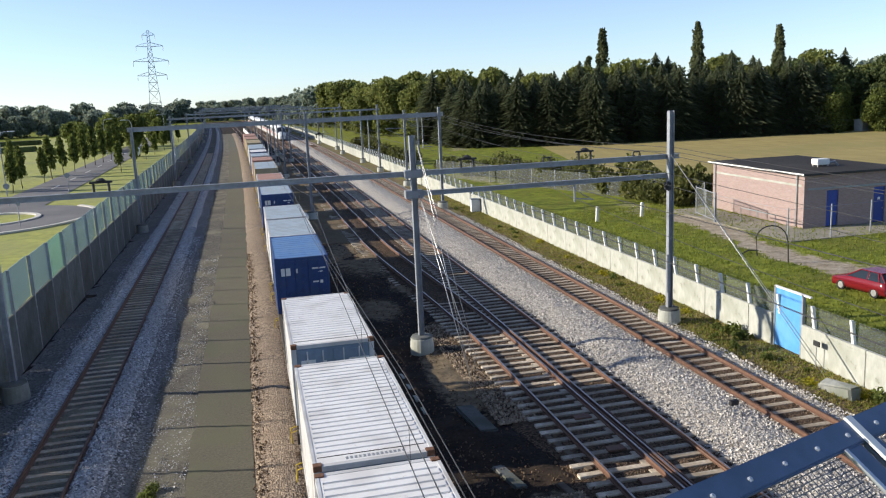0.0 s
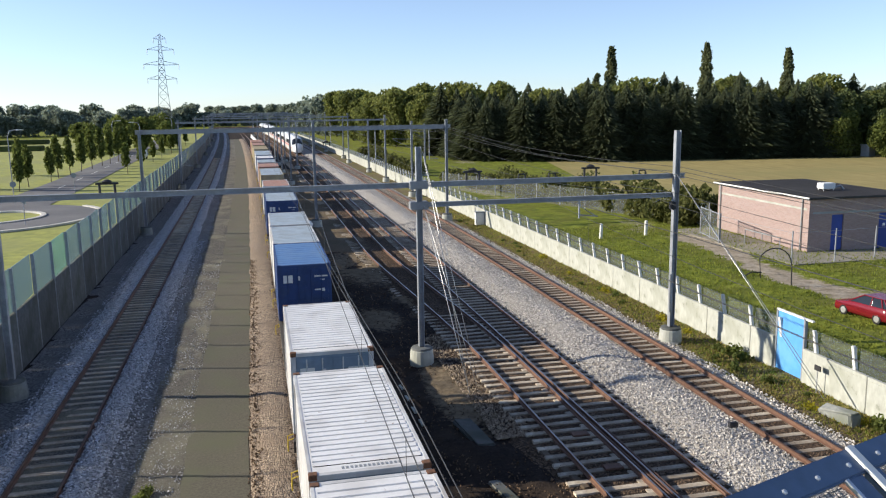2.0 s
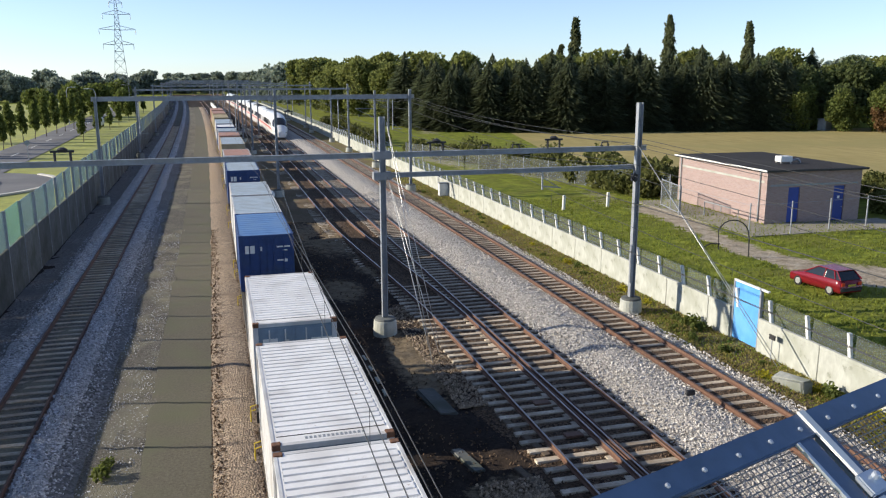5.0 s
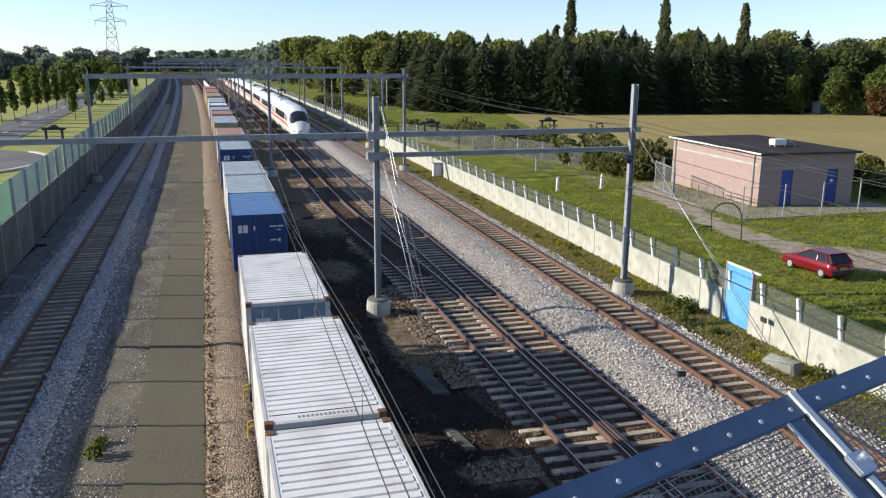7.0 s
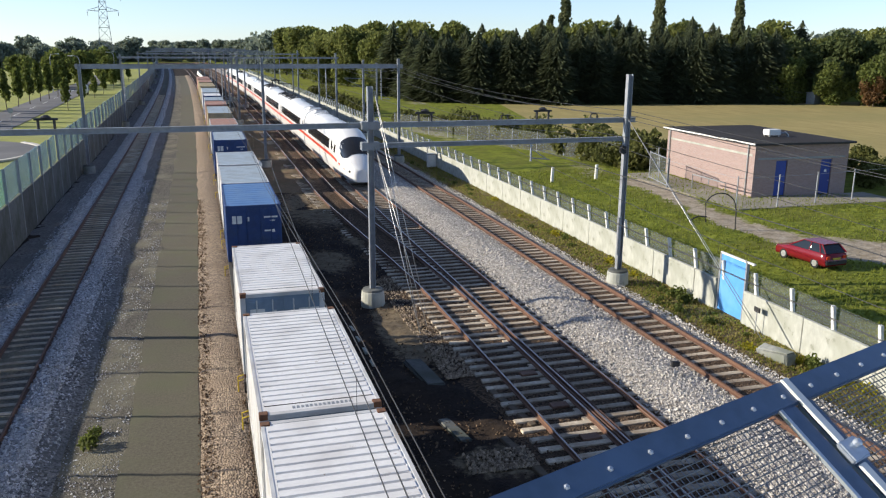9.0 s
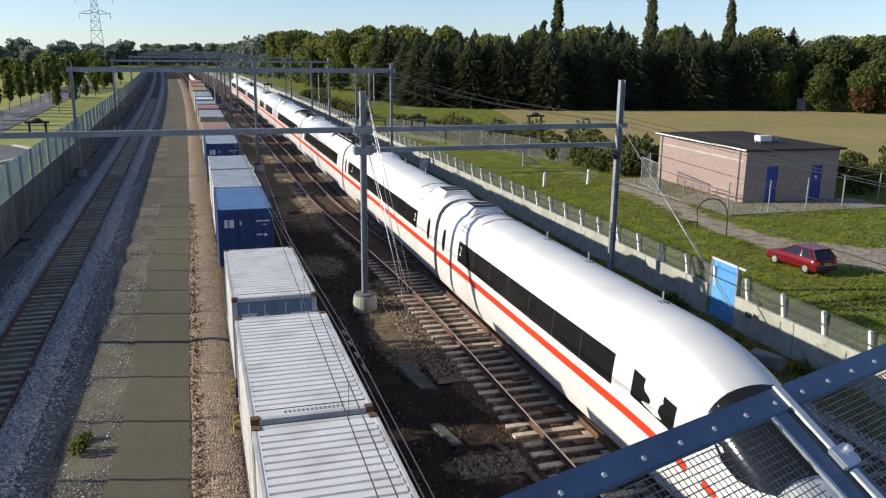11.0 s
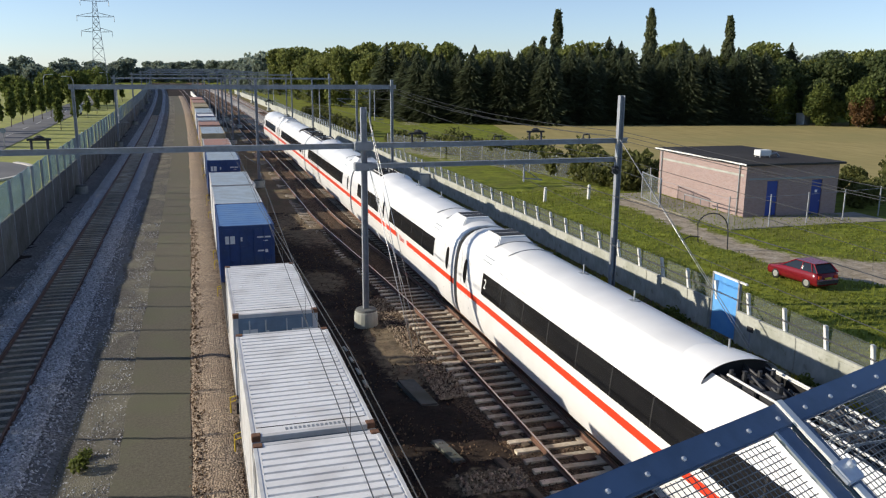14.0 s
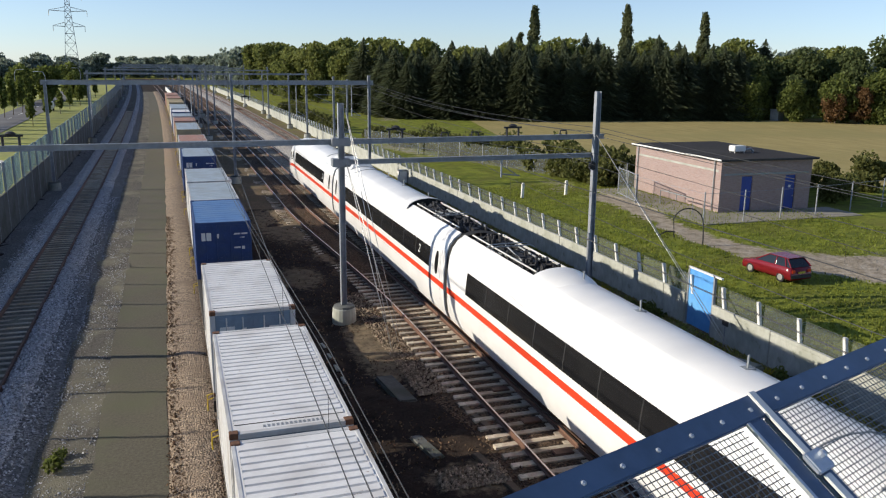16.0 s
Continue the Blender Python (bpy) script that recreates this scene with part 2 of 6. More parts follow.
    bark=mat("bark", (0.16, 0.12, 0.08), (0.09, 0.07, 0.05), 4, 0.95, bump=0.02),
    fir=leafy("fir needles", (0.115, 0.135, 0.072), (0.075, 0.092, 0.05)),
    leaf=leafy("broad leaves", (0.165, 0.195, 0.05), (0.09, 0.115, 0.03)),
    leaf_olive=leafy("olive leaves", (0.215, 0.235, 0.07), (0.13, 0.15, 0.042)),
    leaf_dark=leafy("dark leaves", (0.125, 0.155, 0.058), (0.07, 0.092, 0.036)),
    leaf_poplar=leafy("grey-green leaves", (0.17, 0.185, 0.09), (0.10, 0.115, 0.055)),
    # Pale and greyed: the distance haze is put into this leaf colour.
    leaf_far=leafy("haze-coloured leaves", (0.26, 0.30, 0.23), (0.19, 0.23, 0.18)),
    leaf_rust=leafy("autumn leaves", (0.20, 0.115, 0.05), (0.12, 0.07, 0.032)),
    flower=leafy("yellow flowers", (0.55, 0.45, 0.03), (0.25, 0.26, 0.03)),
    # The pale solid share holds the sky's reflection as a flat colour.
    glass_screen=clear("sky-pale screen glass", (0.66, 0.76, 0.755), 0.58, (0.38, 0.47, 0.475)),
    glass_clean=clear("new screen glass", (0.72, 0.90, 0.86), 0.42, (0.40, 0.58, 0.54)),
    net=clear("fine wire mesh", (1, 1, 1), 0.28, (0.20, 0.22, 0.20), 0.6),
    tuft=leafy("grass blades", (0.30, 0.33, 0.06), (0.22, 0.26, 0.045)),
    weedy=mat("weedy soil", (0.19, 0.145, 0.085), (0.095, 0.075, 0.042), 6, 0.97, bump=0.05, col3=(0.17, 0.175, 0.04), big=0.55, spec=0.15),
    dry=leafy("dry grass blades", (0.34, 0.29, 0.11), (0.24, 0.20, 0.07)),
    scrub=leafy("scrub", (0.17, 0.175, 0.055), (0.095, 0.105, 0.032)),
)


def brick_material(name, a, b_, mortar):
    m = bpy.data.materials.new(name)
    m.use_nodes = True
    n, l = m.node_tree.nodes, m.node_tree.links
    b = n["Principled BSDF"]
    tc = n.new("ShaderNodeTexCoord")
    sp = n.new("ShaderNodeSeparateXYZ")
    l.new(tc.outputs["Object"], sp.inputs[0])
    ad = n.new("ShaderNodeMath")
    l.new(sp.outputs[0], ad.inputs[0])
    l.new(sp.outputs[1], ad.inputs[1])
    cb = n.new("ShaderNodeCombineXYZ")
    l.new(ad.outputs[0], cb.inputs[0])
    l.new(sp.outputs[2], cb.inputs[1])
    br = n.new("ShaderNodeTexBrick")
    br.inputs["Scale"].default_value = 1.0
    br.inputs["Brick Width"].default_value, br.inputs["Row Height"].default_value = 0.22, 0.0625
    br.inputs["Mortar Size"].default_value = 0.006
    br.inputs["Color1"].default_value, br.inputs["Color2"].default_value, br.inputs["Mortar"].default_value = (*a, 1), (*b_, 1), (*mortar, 1)
    l.new(cb.outputs[0], br.inputs["Vector"])
    l.new(br.outputs["Color"], b.inputs["Base Color"])
    b.inputs["Roughness"].default_value = 0.9
    bp = n.new("ShaderNodeBump")
    bp.inputs["Distance"].default_value = 0.006
    l.new(br.outputs["Fac"], bp.inputs["Height"])
    bp.invert = True
    l.new(bp.outputs[0], b.inputs["Normal"])
    return m


M["brick"] = brick_material("pinkish brick", (0.37, 0.27, 0.245), (0.285, 0.20, 0.185), (0.36, 0.32, 0.30))

# ---- building helpers ----
CURVE = -6.1e-5


def bend(y):
    """How far the whole railway has swung to the left at y."""
    return CURVE * y * y if y > 0 else 0.0


def heading(y):
    return math.degrees(math.atan(-2 * CURVE * y)) if y > 0 else 0.0


def box(bm, x0, x1, y0, y1, z0, z1, bevel=0.0):
    v = [bm.verts.new((x, y, z)) for z in (z0, z1) for y in (y0, y1) for x in (x0, x1)]
    fs = [bm.faces.new([v[i] for i in q]) for q in ((0, 2, 3, 1), (4, 5, 7, 6), (0, 1, 5, 4), (1, 3, 7, 5), (3, 2, 6, 7), (2, 0, 4, 6))]
    if bevel:
        bmesh.ops.bevel(bm, geom=list({e for f in fs for e in f.edges}), offset=bevel, segments=2, affect="EDGES")
    return bm


def tube(bm, a, b, r0, r1=None, n=8, caps=True):
    a, b = Vector(a), Vector(b)
    r1 = r0 if r1 is None else r1
    q = (b - a).to_track_quat("Z", "Y").to_matrix()
    rings = []
    for p, r in ((a, r0), (b, r1)):
        rings.append([bm.verts.new(p + q @ Vector((r * math.cos(2 * math.pi * i / n), r * math.sin(2 * math.pi * i / n), 0))) for i in range(n)])
    for i in range(n):
        bm.faces.new((rings[0][i], rings[0][(i + 1) % n], rings[1][(i + 1) % n], rings[1][i]))
    if caps:
        bm.faces.new(rings[0][::-1])
        bm.faces.new(rings[1])
    return bm


def rod(bm, pts, r, n=5):
    """A bent rod through the points."""
    rings = []
    for i, p in enumerate(pts):
        d = Vector(pts[min(i + 1, len(pts) - 1)]) - Vector(pts[max(i - 1, 0)])
        q = d.to_track_quat("Z", "Y").to_matrix()
        rings.append([bm.verts.new(Vector(p) + q @ Vector((r * math.cos(2 * math.pi * k / n), r * math.sin(2 * math.pi * k / n), 0))) for k in range(n)])
    for a, b in zip(rings, rings[1:]):
        for k in range(n):
            bm.faces.new((a[k], a[(k + 1) % n], b[(k + 1) % n], b[k]))
    bm.faces.new(rings[0][::-1])
    bm.faces.new(rings[-1])
    return bm


def turned(bm, profile, n=16, at=(0, 0)):
    """A body of revolution from (radius, z) pairs."""
    rings = [[bm.verts.new((at[0] + r * math.cos(2 * math.pi * i / n), at[1] + r * math.sin(2 * math.pi * i / n), z)) for i in range(n)] for r, z in profile]
    for a, b in zip(rings, rings[1:]):
        for i in range(n):
            bm.faces.new((a[i], a[(i + 1) % n], b[(i + 1) % n], b[i]))
    bm.faces.new(rings[0][::-1])
    bm.faces.new(rings[-1])
    return bm


def finish(name, bm, material, smooth=False):
    me = bpy.data.meshes.new(name)
    bmesh.ops.recalc_face_normals(bm, faces=bm.faces[:])
    bm.to_mesh(me)
    bm.free()
    me.materials.append(material)
    if smooth:
        me.polygons.foreach_set("use_smooth", [True] * len(me.polygons))
    return me


def part(name, bm, material, parent, label="", smooth=False):
    ob = new(name, finish(name, bm, material, smooth))
    ob.parent = parent
    return tagged(ob, label)


def thing(name, m, label, category, group="", kind=""):
    ob = new(name)
    ob.empty_display_size = 0.2
    ob.matrix_basis = m
    return tagged(ob, label, category, group, kind)


def solo(name, bm, material, label="", category="", group="", kind="", m=None, smooth=False):
    ob = new(name, finish(name, bm, material, smooth))
    if m is not None:
        ob.matrix_basis = m
    return tagged(ob, label, category, group, kind)


def from_arrays(name, verts, faces, material):
    me = bpy.data.meshes.new(name)
    me.from_pydata(verts, [], faces)
    me.materials.append(material)
    return me


def ribbon(bm, cols, y0, y1, step, curve=True, wob=0.0):
    """A lengthwise strip whose cross-section is the (x, z) pairs, following the line's curve."""
    n = max(1, int(round((y1 - y0) / step)))
    prev = None
    for i in range(n + 1):
        y = y0 + (y1 - y0) * i / n
        row = []
        for j, (x, z) in enumerate(cols):
            dx = wob * noise.noise(Vector((x * 0.7 + 9, y * 0.35, j))) if wob else 0
            dz = 0.35 * wob * noise.noise(Vector((x * 1.7, y * 1.1, j + 5))) if wob else 0
            row.append(bm.verts.new((x + dx + (bend(y) if curve else 0), y, z + dz)))
        if prev:
            for k in range(len(row) - 1):
                bm.faces.new((prev[k], prev[k + 1], row[k + 1], row[k]))
        prev = row
    return bm


def strip(name, x0, x1, y0, y1, z, material, label="", category="ground", step=4.0, wob=0.0, cols=None):
    cols = cols or [(x0 + (x1 - x0) * k / 4, z) for k in range(5)]
    ob = solo(name, ribbon(bmesh.new(), cols, y0, y1, step, True, wob), material, label, category, kind="structure", smooth=True)
    return ob

# ---- ground ----
XA, XB, XC, XD = -6.82, 1.87, 11.66, 16.66
bm = bmesh.new()
for x0, x1 in ((-1500, -60), (-60, 60), (60, 1500)):
    for y0, y1 in ((-200, 300), (300, 2600)):
        box(bm, x0, x1, y0, y1, -1.4, -0.42)
solo("ground", bm, M["grass"], "rough grass ground around the railway", "ground", kind="structure")
strip("track_bed", -10.4, 21.2, -30, 520, -0.34, M["bed"], "dirty soil of the railway bed, darkened to deepen shadow", wob=0.0)
strip("gravel_strip", -4.3, -2.6, -20, 305, -0.27, M["gravel"], "grey gritty gravel strip beside a worn path", wob=0.25, step=1.5)
strip("path", -2.75, -0.72, -20, 305, -0.24, M["path"], "worn dusty service path along the track", wob=0.12, step=1.5)
strip("gravel_shoulder", -0.78, 0.75, -20, 305, -0.2, M["shoulder"], "brown gravel shoulder beside the freight track", wob=0.1, step=0.8,
      cols=[(-0.78, -0.26), (-0.45, -0.16), (0.0, -0.10), (0.5, -0.12), (0.9, -0.2)])
strip("ballast_freight", 0.2, 4.2, -20, 420, -0.2, M["bed"], "shade-dark dirty ballast under the freight train", cols=[(0.2, -0.25), (0.6, -0.2), (3.2, -0.2), (4.2, -0.3)])
for name, xs in (("ballast_ridge_1", [(-8.72, -0.16), (-8.2, -0.02), (-7.85, -0.04), (-7.6, -0.17)]),
                 ("ballast_ridge_2", [(-6.05, -0.17), (-5.75, -0.04), (-5.35, 0.0), (-5.05, -0.09)])):
    strip(name, 0, 0, -20, 420, 0, M["ballast_grey"], "raised ridge of grey ballast tinted as by skylight", step=0.45, wob=0.16, cols=xs)
# Outer feet are darker than the crests: slope shade put into the colour.
for name, xs in (("ballast_slope_1", [(-10.32, -0.325), (-9.8, -0.315), (-9.3, -0.3), (-8.9, -0.22), (-8.65, -0.145)]), ("ballast_slope_2", [(-5.12, -0.085), (-4.75, -0.17), (-4.15, -0.3)])):
    strip(name, 0, 0, -20, 420, 0, M["ballast_shade"], "foot of a ballast ridge, darkened as if in shade", step=0.45, wob=0.14, cols=xs)
strip("ballast_bed", -7.7, -5.9, -20, 420, -0.186, M["gravel"], "dusty sand-filled ballast between old rails", wob=0.09, step=0.4)
strip("ballast_main", 8.2, 13.0, -20, 420, -0.2, M["ballast_brown"], "rust-brown ballast under the crossover", step=0.9, wob=0.06,
      cols=[(7.6, -0.33), (8.1, -0.25), (8.8, -0.215), (10.2, -0.20), (11.7, -0.20), (12.7, -0.2), (13.2, -0.26)])
strip("ballast_pale", 12.9, 15.9, -20, 420, -0.16, M["ballast"], "pale clean ballast heaped between two tracks", step=0.45, wob=0.14,
      cols=[(12.75, -0.24), (13.05, -0.22), (13.5, -0.10), (14.1, 0.02), (14.7, 0.0), (15.3, -0.1), (15.75, -0.18)])
strip("ballast_far", 15.5, 18.3, -20, 420, -0.2, M["ballast"], "pale ballast under the outer track", step=0.7, wob=0.08,
      cols=[(15.6, -0.19), (16.6, -0.21), (17.7, -0.19), (18.1, -0.2), (18.5, -0.31)])
strip("ballast_far_bed", 15.98, 17.34, -20, 200, -0.183, M["ballast_brown"], "rust-brown ballast between the outer rails", wob=0.04, step=0.6)
strip("weedy_verge", 18.3, 20.9, -20, 420, -0.28, M["weedy"], "bare soil strip with weeds along the wall", step=1.0, wob=0.15)
DRIVE = [(34.6, 61), (34.2, 54), (32.9, 48), (32.4, 43), (33.4, 38.5), (37.0, 33.5), (43.0, 30.5), (62.0, 27.5)]
DRIVE_HALF = [1.5, 1.2, 1.0, 1.2, 1.7, 3.2, 4.2, 4.6]


def bare(x, y):
    """How worn the grass is at a spot: above 0 on the drive, falling off to its sides."""
    best = -9.0
    for (ax, ay), (bx, by), wa, wb in zip(DRIVE, DRIVE[1:], DRIVE_HALF, DRIVE_HALF[1:]):
        dx, dy = bx - ax, by - ay
        k = min(1.0, max(0.0, ((x - ax) * dx + (y - ay) * dy) / (dx * dx + dy * dy)))
        best = max(best, wa + (wb - wa) * k - math.hypot(x - ax - dx * k, y - ay - dy * k))
    best += 0.9 * noise.noise(Vector((x * 0.45, y * 0.45, 2))) + 0.45 * noise.noise(Vector((x * 1.4, y * 1.4, 5)))
    patch = noise.noise(Vector((x * 0.16, y * 0.10, 11))) * 1.5 - 0.95
    return max(best, patch)


def worn(m, c0, c1, scale, spread):
    """Lays a second, soil-coloured surface over a material where its mesh's "bare" value is high, with a ragged edge."""
    n, l = m.node_tree.nodes, m.node_tree.links
    p = n["Principled BSDF"]
    at = n.new("ShaderNodeAttribute")
    at.attribute_name = "bare"
    tc = n.new("ShaderNodeTexCoord")
    nz = n.new("ShaderNodeTexNoise")
    nz.inputs["Scale"].default_value, nz.inputs["Detail"].default_value, nz.inputs["Roughness"].default_value = scale, 8, 0.72
    l.new(tc.outputs["Object"], nz.inputs["Vector"])
    mr = n.new("ShaderNodeMapRange")
    mr.inputs[3].default_value, mr.inputs[4].default_value = -spread, spread
    l.new(nz.outputs["Fac"], mr.inputs[0])
    ad = n.new("ShaderNodeMath")
    l.new(at.outputs["Fac"], ad.inputs[0])
    l.new(mr.outputs[0], ad.inputs[1])
    st = n.new("ShaderNodeMapRange")
    st.inputs[1].default_value, st.inputs[2].default_value = -0.25, 0.35
    l.new(ad.outputs[0], st.inputs[0])
    soil = n.new("ShaderNodeValToRGB")
    soil.color_ramp.elements[0].position, soil.color_ramp.elements[1].position = 0.35, 0.68
    soil.color_ramp.elements[0].color, soil.color_ramp.elements[1].color = (*c0, 1), (*c1, 1)
    l.new(nz.outputs["Fac"], soil.inputs[0])
    mx = n.new("ShaderNodeMix")
    mx.data_type = "RGBA"
    l.new(st.outputs[0], mx.inputs[0])
    l.new(p.inputs["Base Color"].links[0].from_socket, mx.inputs[6])
    l.new(soil.outputs[0], mx.inputs[7])
    l.new(mx.outputs[2], p.inputs["Base Color"])
    return m


def set_bare(me, fn):
    at = me.attributes.new("bare", "FLOAT", "POINT")
    at.data.foreach_set("value", [fn(v.co.x, v.co.y) for v in me.vertices])


def lawn():
    xs = np.concatenate([np.arange(20.9, 48, 0.35), np.arange(48, 62, 1.0)])
    ys = np.concatenate([np.arange(-40, 14, 6.0), np.arange(14, 70, 0.35), np.arange(70, 176, 2.0)])
    verts = [(x + bend(y), y, -0.30 + 0.05 * noise.noise(Vector((x * 0.6, y * 0.6, 0))) + 0.02 * noise.noise(Vector((x * 2.1, y * 2.1, 4)))) for y in ys for x in xs]
    nx = len(xs)
    faces = [(j * nx + i, j * nx + i + 1, (j + 1) * nx + i + 1, (j + 1) * nx + i) for j in range(len(ys) - 1) for i in range(nx - 1)]
    # Dark greens in the lawn colour also stand for shading between the blades.
    me = from_arrays("lawn", [tuple(map(float, v)) for v in verts], faces, worn(mat("worn lawn", (0.235, 0.262, 0.036), (0.085, 0.112, 0.018), 1.3, 0.97, bump=0.10, bscale=6, col3=(0.15, 0.155, 0.034),
                     big=0.3, stretch=(0.7, 1.0, 1), spec=0.1), (0.21, 0.17, 0.115), (0.47, 0.41, 0.33), 1.8, 1.6))
    me.polygons.foreach_set("use_smooth", [True] * len(me.polygons))
    set_bare(me, bare)
    return tagged(new("lawn", me), "sunlit rough grass with a worn gravel drive", "lawn", "", "structure")


lawn()


def soil_sheet(name, x0, x1, y0, y1, step, z, amp, material, label):
    """Trampled, lumpy soil as one fine sheet."""
    nx, ny = int((x1 - x0) / step), int((y1 - y0) / step)
    verts, faces = [], []
    for j in range(ny + 1):
        y = y0 + (y1 - y0) * j / ny
        for i in range(nx + 1):
            x = x0 + (x1 - x0) * i / nx
            e = min(1.0, i / 3, (nx - i) / 3)
            h = noise.noise(Vector((x * 0.5, y * 0.35, 3))) + 0.5 * noise.noise(Vector((x * 1.6, y * 1.3, 8))) + 0.3 * noise.noise(Vector((x * 4, y * 4, 1)))
            verts.append((x + bend(y), y, z + amp * h * e))
    for j in range(ny):
        for i in range(nx):
            k = j * (nx + 1) + i
            faces.append((k, k + 1, k + nx + 2, k + nx + 1))
    me = from_arrays(name, verts, faces, material)
    me.polygons.foreach_set("use_smooth", [True] * len(me.polygons))
    return tagged(new(name, me), label, "ground", "", "structure")


def sandy(x, y):
    """Where dark yard soil turns pale: open sand, plus sun patches painted in."""
    best = -2.0
    for cx, cy, rx, ry in ((6.95, 29.3, 0.85, 4.0), (7.4, 56.0, 2.6, 6.5), (5.7, 41.0, 1.3, 2.2), (7.6, 18.8, 1.6, 0.9), (8.3, 46.0, 0.9, 3.0)):
        best = max(best, 1.6 * (1 - math.hypot((x - bend(y) - cx) / rx, (y - cy) / ry)))
    return best


yard = soil_sheet("soil_yard", 3.6, 8.6, 8, 62, 0.17, -0.27, 0.13, worn(mat("dark yard soil", (0.036, 0.026, 0.021), (0.013, 0.010, 0.009), 9, 0.97, bump=0.04, col3=(0.05, 0.036, 0.026), big=0.7, spec=0.15),
                  (0.11, 0.084, 0.055), (0.24, 0.19, 0.125), 3.0, 1.3), "dark trampled soil with open sand and painted sun patches between the freight track and the crossover")
set_bare(yard.data, sandy)
soil_sheet("soil_yard_far", 4.2, 9.4, 62, 150, 0.5, -0.26, 0.12, M["sand"], "brown lumpy soil between the sidings")


# ---- tracks ----
def rail_profile(xc):
    return [(xc - 0.07, -0.16), (xc - 0.07, -0.145), (xc - 0.012, -0.12), (xc - 0.012, -0.04), (xc - 0.036, -0.03), (xc - 0.036, -0.002),
            (xc + 0.036, -0.002), (xc + 0.036, -0.03), (xc + 0.012, -0.04), (xc + 0.012, -0.12), (xc + 0.07, -0.145), (xc + 0.07, -0.16)]


def rail(parent, xf, y0, y1, step=4.0, shiny=True):
    """A rail along x = xf(y): rusty body and a worn head."""
    for nm, prof, mt in (("rail", rail_profile(0), M["rail"]), ("rail_head", [(-0.026, 0.0), (0.026, 0.0)], M["railtop"] if shiny else M["rail"])):
        b = bmesh.new()
        prev = None
        n = int((y1 - y0) / step)
        for i in range(n + 1):
            y = y0 + (y1 - y0) * i / n
            row = [b.verts.new((xf(y) + x, y, z)) for x, z in prof]
            if prev:
                for k in range(len(row) - 1):
                    b.faces.new((prev[k], prev[k + 1], row[k + 1], row[k]))
            prev = row
        part(nm, b, mt, parent)


def ease(a, b, y):
    k = min(1, max(0, (y - a) / (b - a)))
    return k * k * (3 - 2 * k)


def sleeper_mesh(w, material):
    b = bmesh.new()
    box(b, -w / 2, w / 2, -0.12, 0.12, -0.34, -0.165, 0.012)
    return finish("sleeper", b, material)


def lay_sleepers(parent, xf, y0, ynear, y1, mesh, pitch=0.62, sunk=0.0):
    y, verts, faces = y0, [], []
    while y < y1:
        x = xf(y)
        if y < ynear:
            o = new("sleeper", mesh)
            o.parent = parent
            o.matrix_basis = pose(x + random.uniform(-0.04, 0.04), y, random.uniform(-0.008, 0.008) - sunk * ease(34, 48, y), 0, 0, heading(y) + random.uniform(-1.2, 1.2))
        else:
            k = len(verts)
            w = 1.28
            verts += [(x + sx * w, y + sy * 0.12, z - sunk) for z in (-0.3, -0.165) for sx, sy in ((-1, -1), (1, -1), (1, 1), (-1, 1))]
            faces += [(k + 4, k + 5, k + 6, k + 7), (k, k + 1, k + 5, k + 4), (k + 1, k + 2, k + 6, k + 5), (k + 2, k + 3, k + 7, k + 6), (k + 3, k, k + 4, k + 7)]
        y += pitch
    o = new("far_sleepers", from_arrays("far_sleepers", verts, faces, mesh.materials[0]))
    o.parent = parent
    tagged(o, "", "", "", "stuff")


pale, grey = sleeper_mesh(2.55, M["sleeper"]), sleeper_mesh(2.5, M["sleeper_dark"])
G = 0.755
tracks = []
for name, xc, shiny, msh, lab in (("track_1", XA, False, pale, "old rusty track with worn grey sleepers"), ("track_2", XB, True, grey, "track carrying the freight train"),
                                  ("track_3", XC, True, pale, "main track with pale sleepers"), ("track_4", XD, False, pale, "outer track with rusty rails in pale ballast")):
    t = thing(name, Matrix(), lab, "railway track", kind="structure")
    for s in (-G, G):
        rail(t, lambda y, s=s, xc=xc: xc + s + bend(y), -25, 520, 4.0, shiny)
    if name != "track_2":
        lay_sleepers(t, lambda y, xc=xc: xc + bend(y), 8, 75, 190, msh)
    tracks.append(t)


def cross_x(y):
    """The siding that leaves the main track at the points and settles beside it."""
    return XC - 1.78 * ease(-6, 13, y) - 1.3 * ease(31, 62, y) + bend(y)


t = thing("track_5", Matrix(), "siding that joins the main track at a set of points", "railway track", kind="structure")
for s in (-G, G):
    rail(t, lambda y, s=s: cross_x(y) + s, 4, 300, 2.0, True)
lay_sleepers(t, lambda y: cross_x(y) - 0.25, 9, 80, 190, pale, sunk=0.1)
# check rails and blades of the points
for x0, y0, x1, y1 in ((XC - G + 0.12, 15, XC - G + 0.10, 24), (XC - G - 0.10, 17, XC - G - 0.22, 27), (XC + G - 0.11, 16, XC + G - 0.11, 22)):
    b = bmesh.new()
    rod(b, [(x0, y0, -0.06), (x1, y1, -0.06)], 0.035, 6)
    part("check_rail", b, M["rail"], t)
for y in (15.2, 17.4, 19.2, 21.4, 24.0):
    b = bmesh.new()
    box(b, XC - 1.9, XC - 1.3, y - 0.18, y + 0.18, -0.17, -0.10, 0.02)
    part("point_plate", b, M["rail"], t, "rusty slide plate")


# ---- loose ballast ----
def stones(name, n, xr, yr, zf, rr, material, label, curve=True):
    rng = np.random.default_rng(len(name) + n)
    verts, faces = [], []
    base = np.array([(1, 0, 0), (-1, 0, 0), (0, 1, 0), (0, -1, 0), (0, 0, 1), (0, 0, -1)], float)
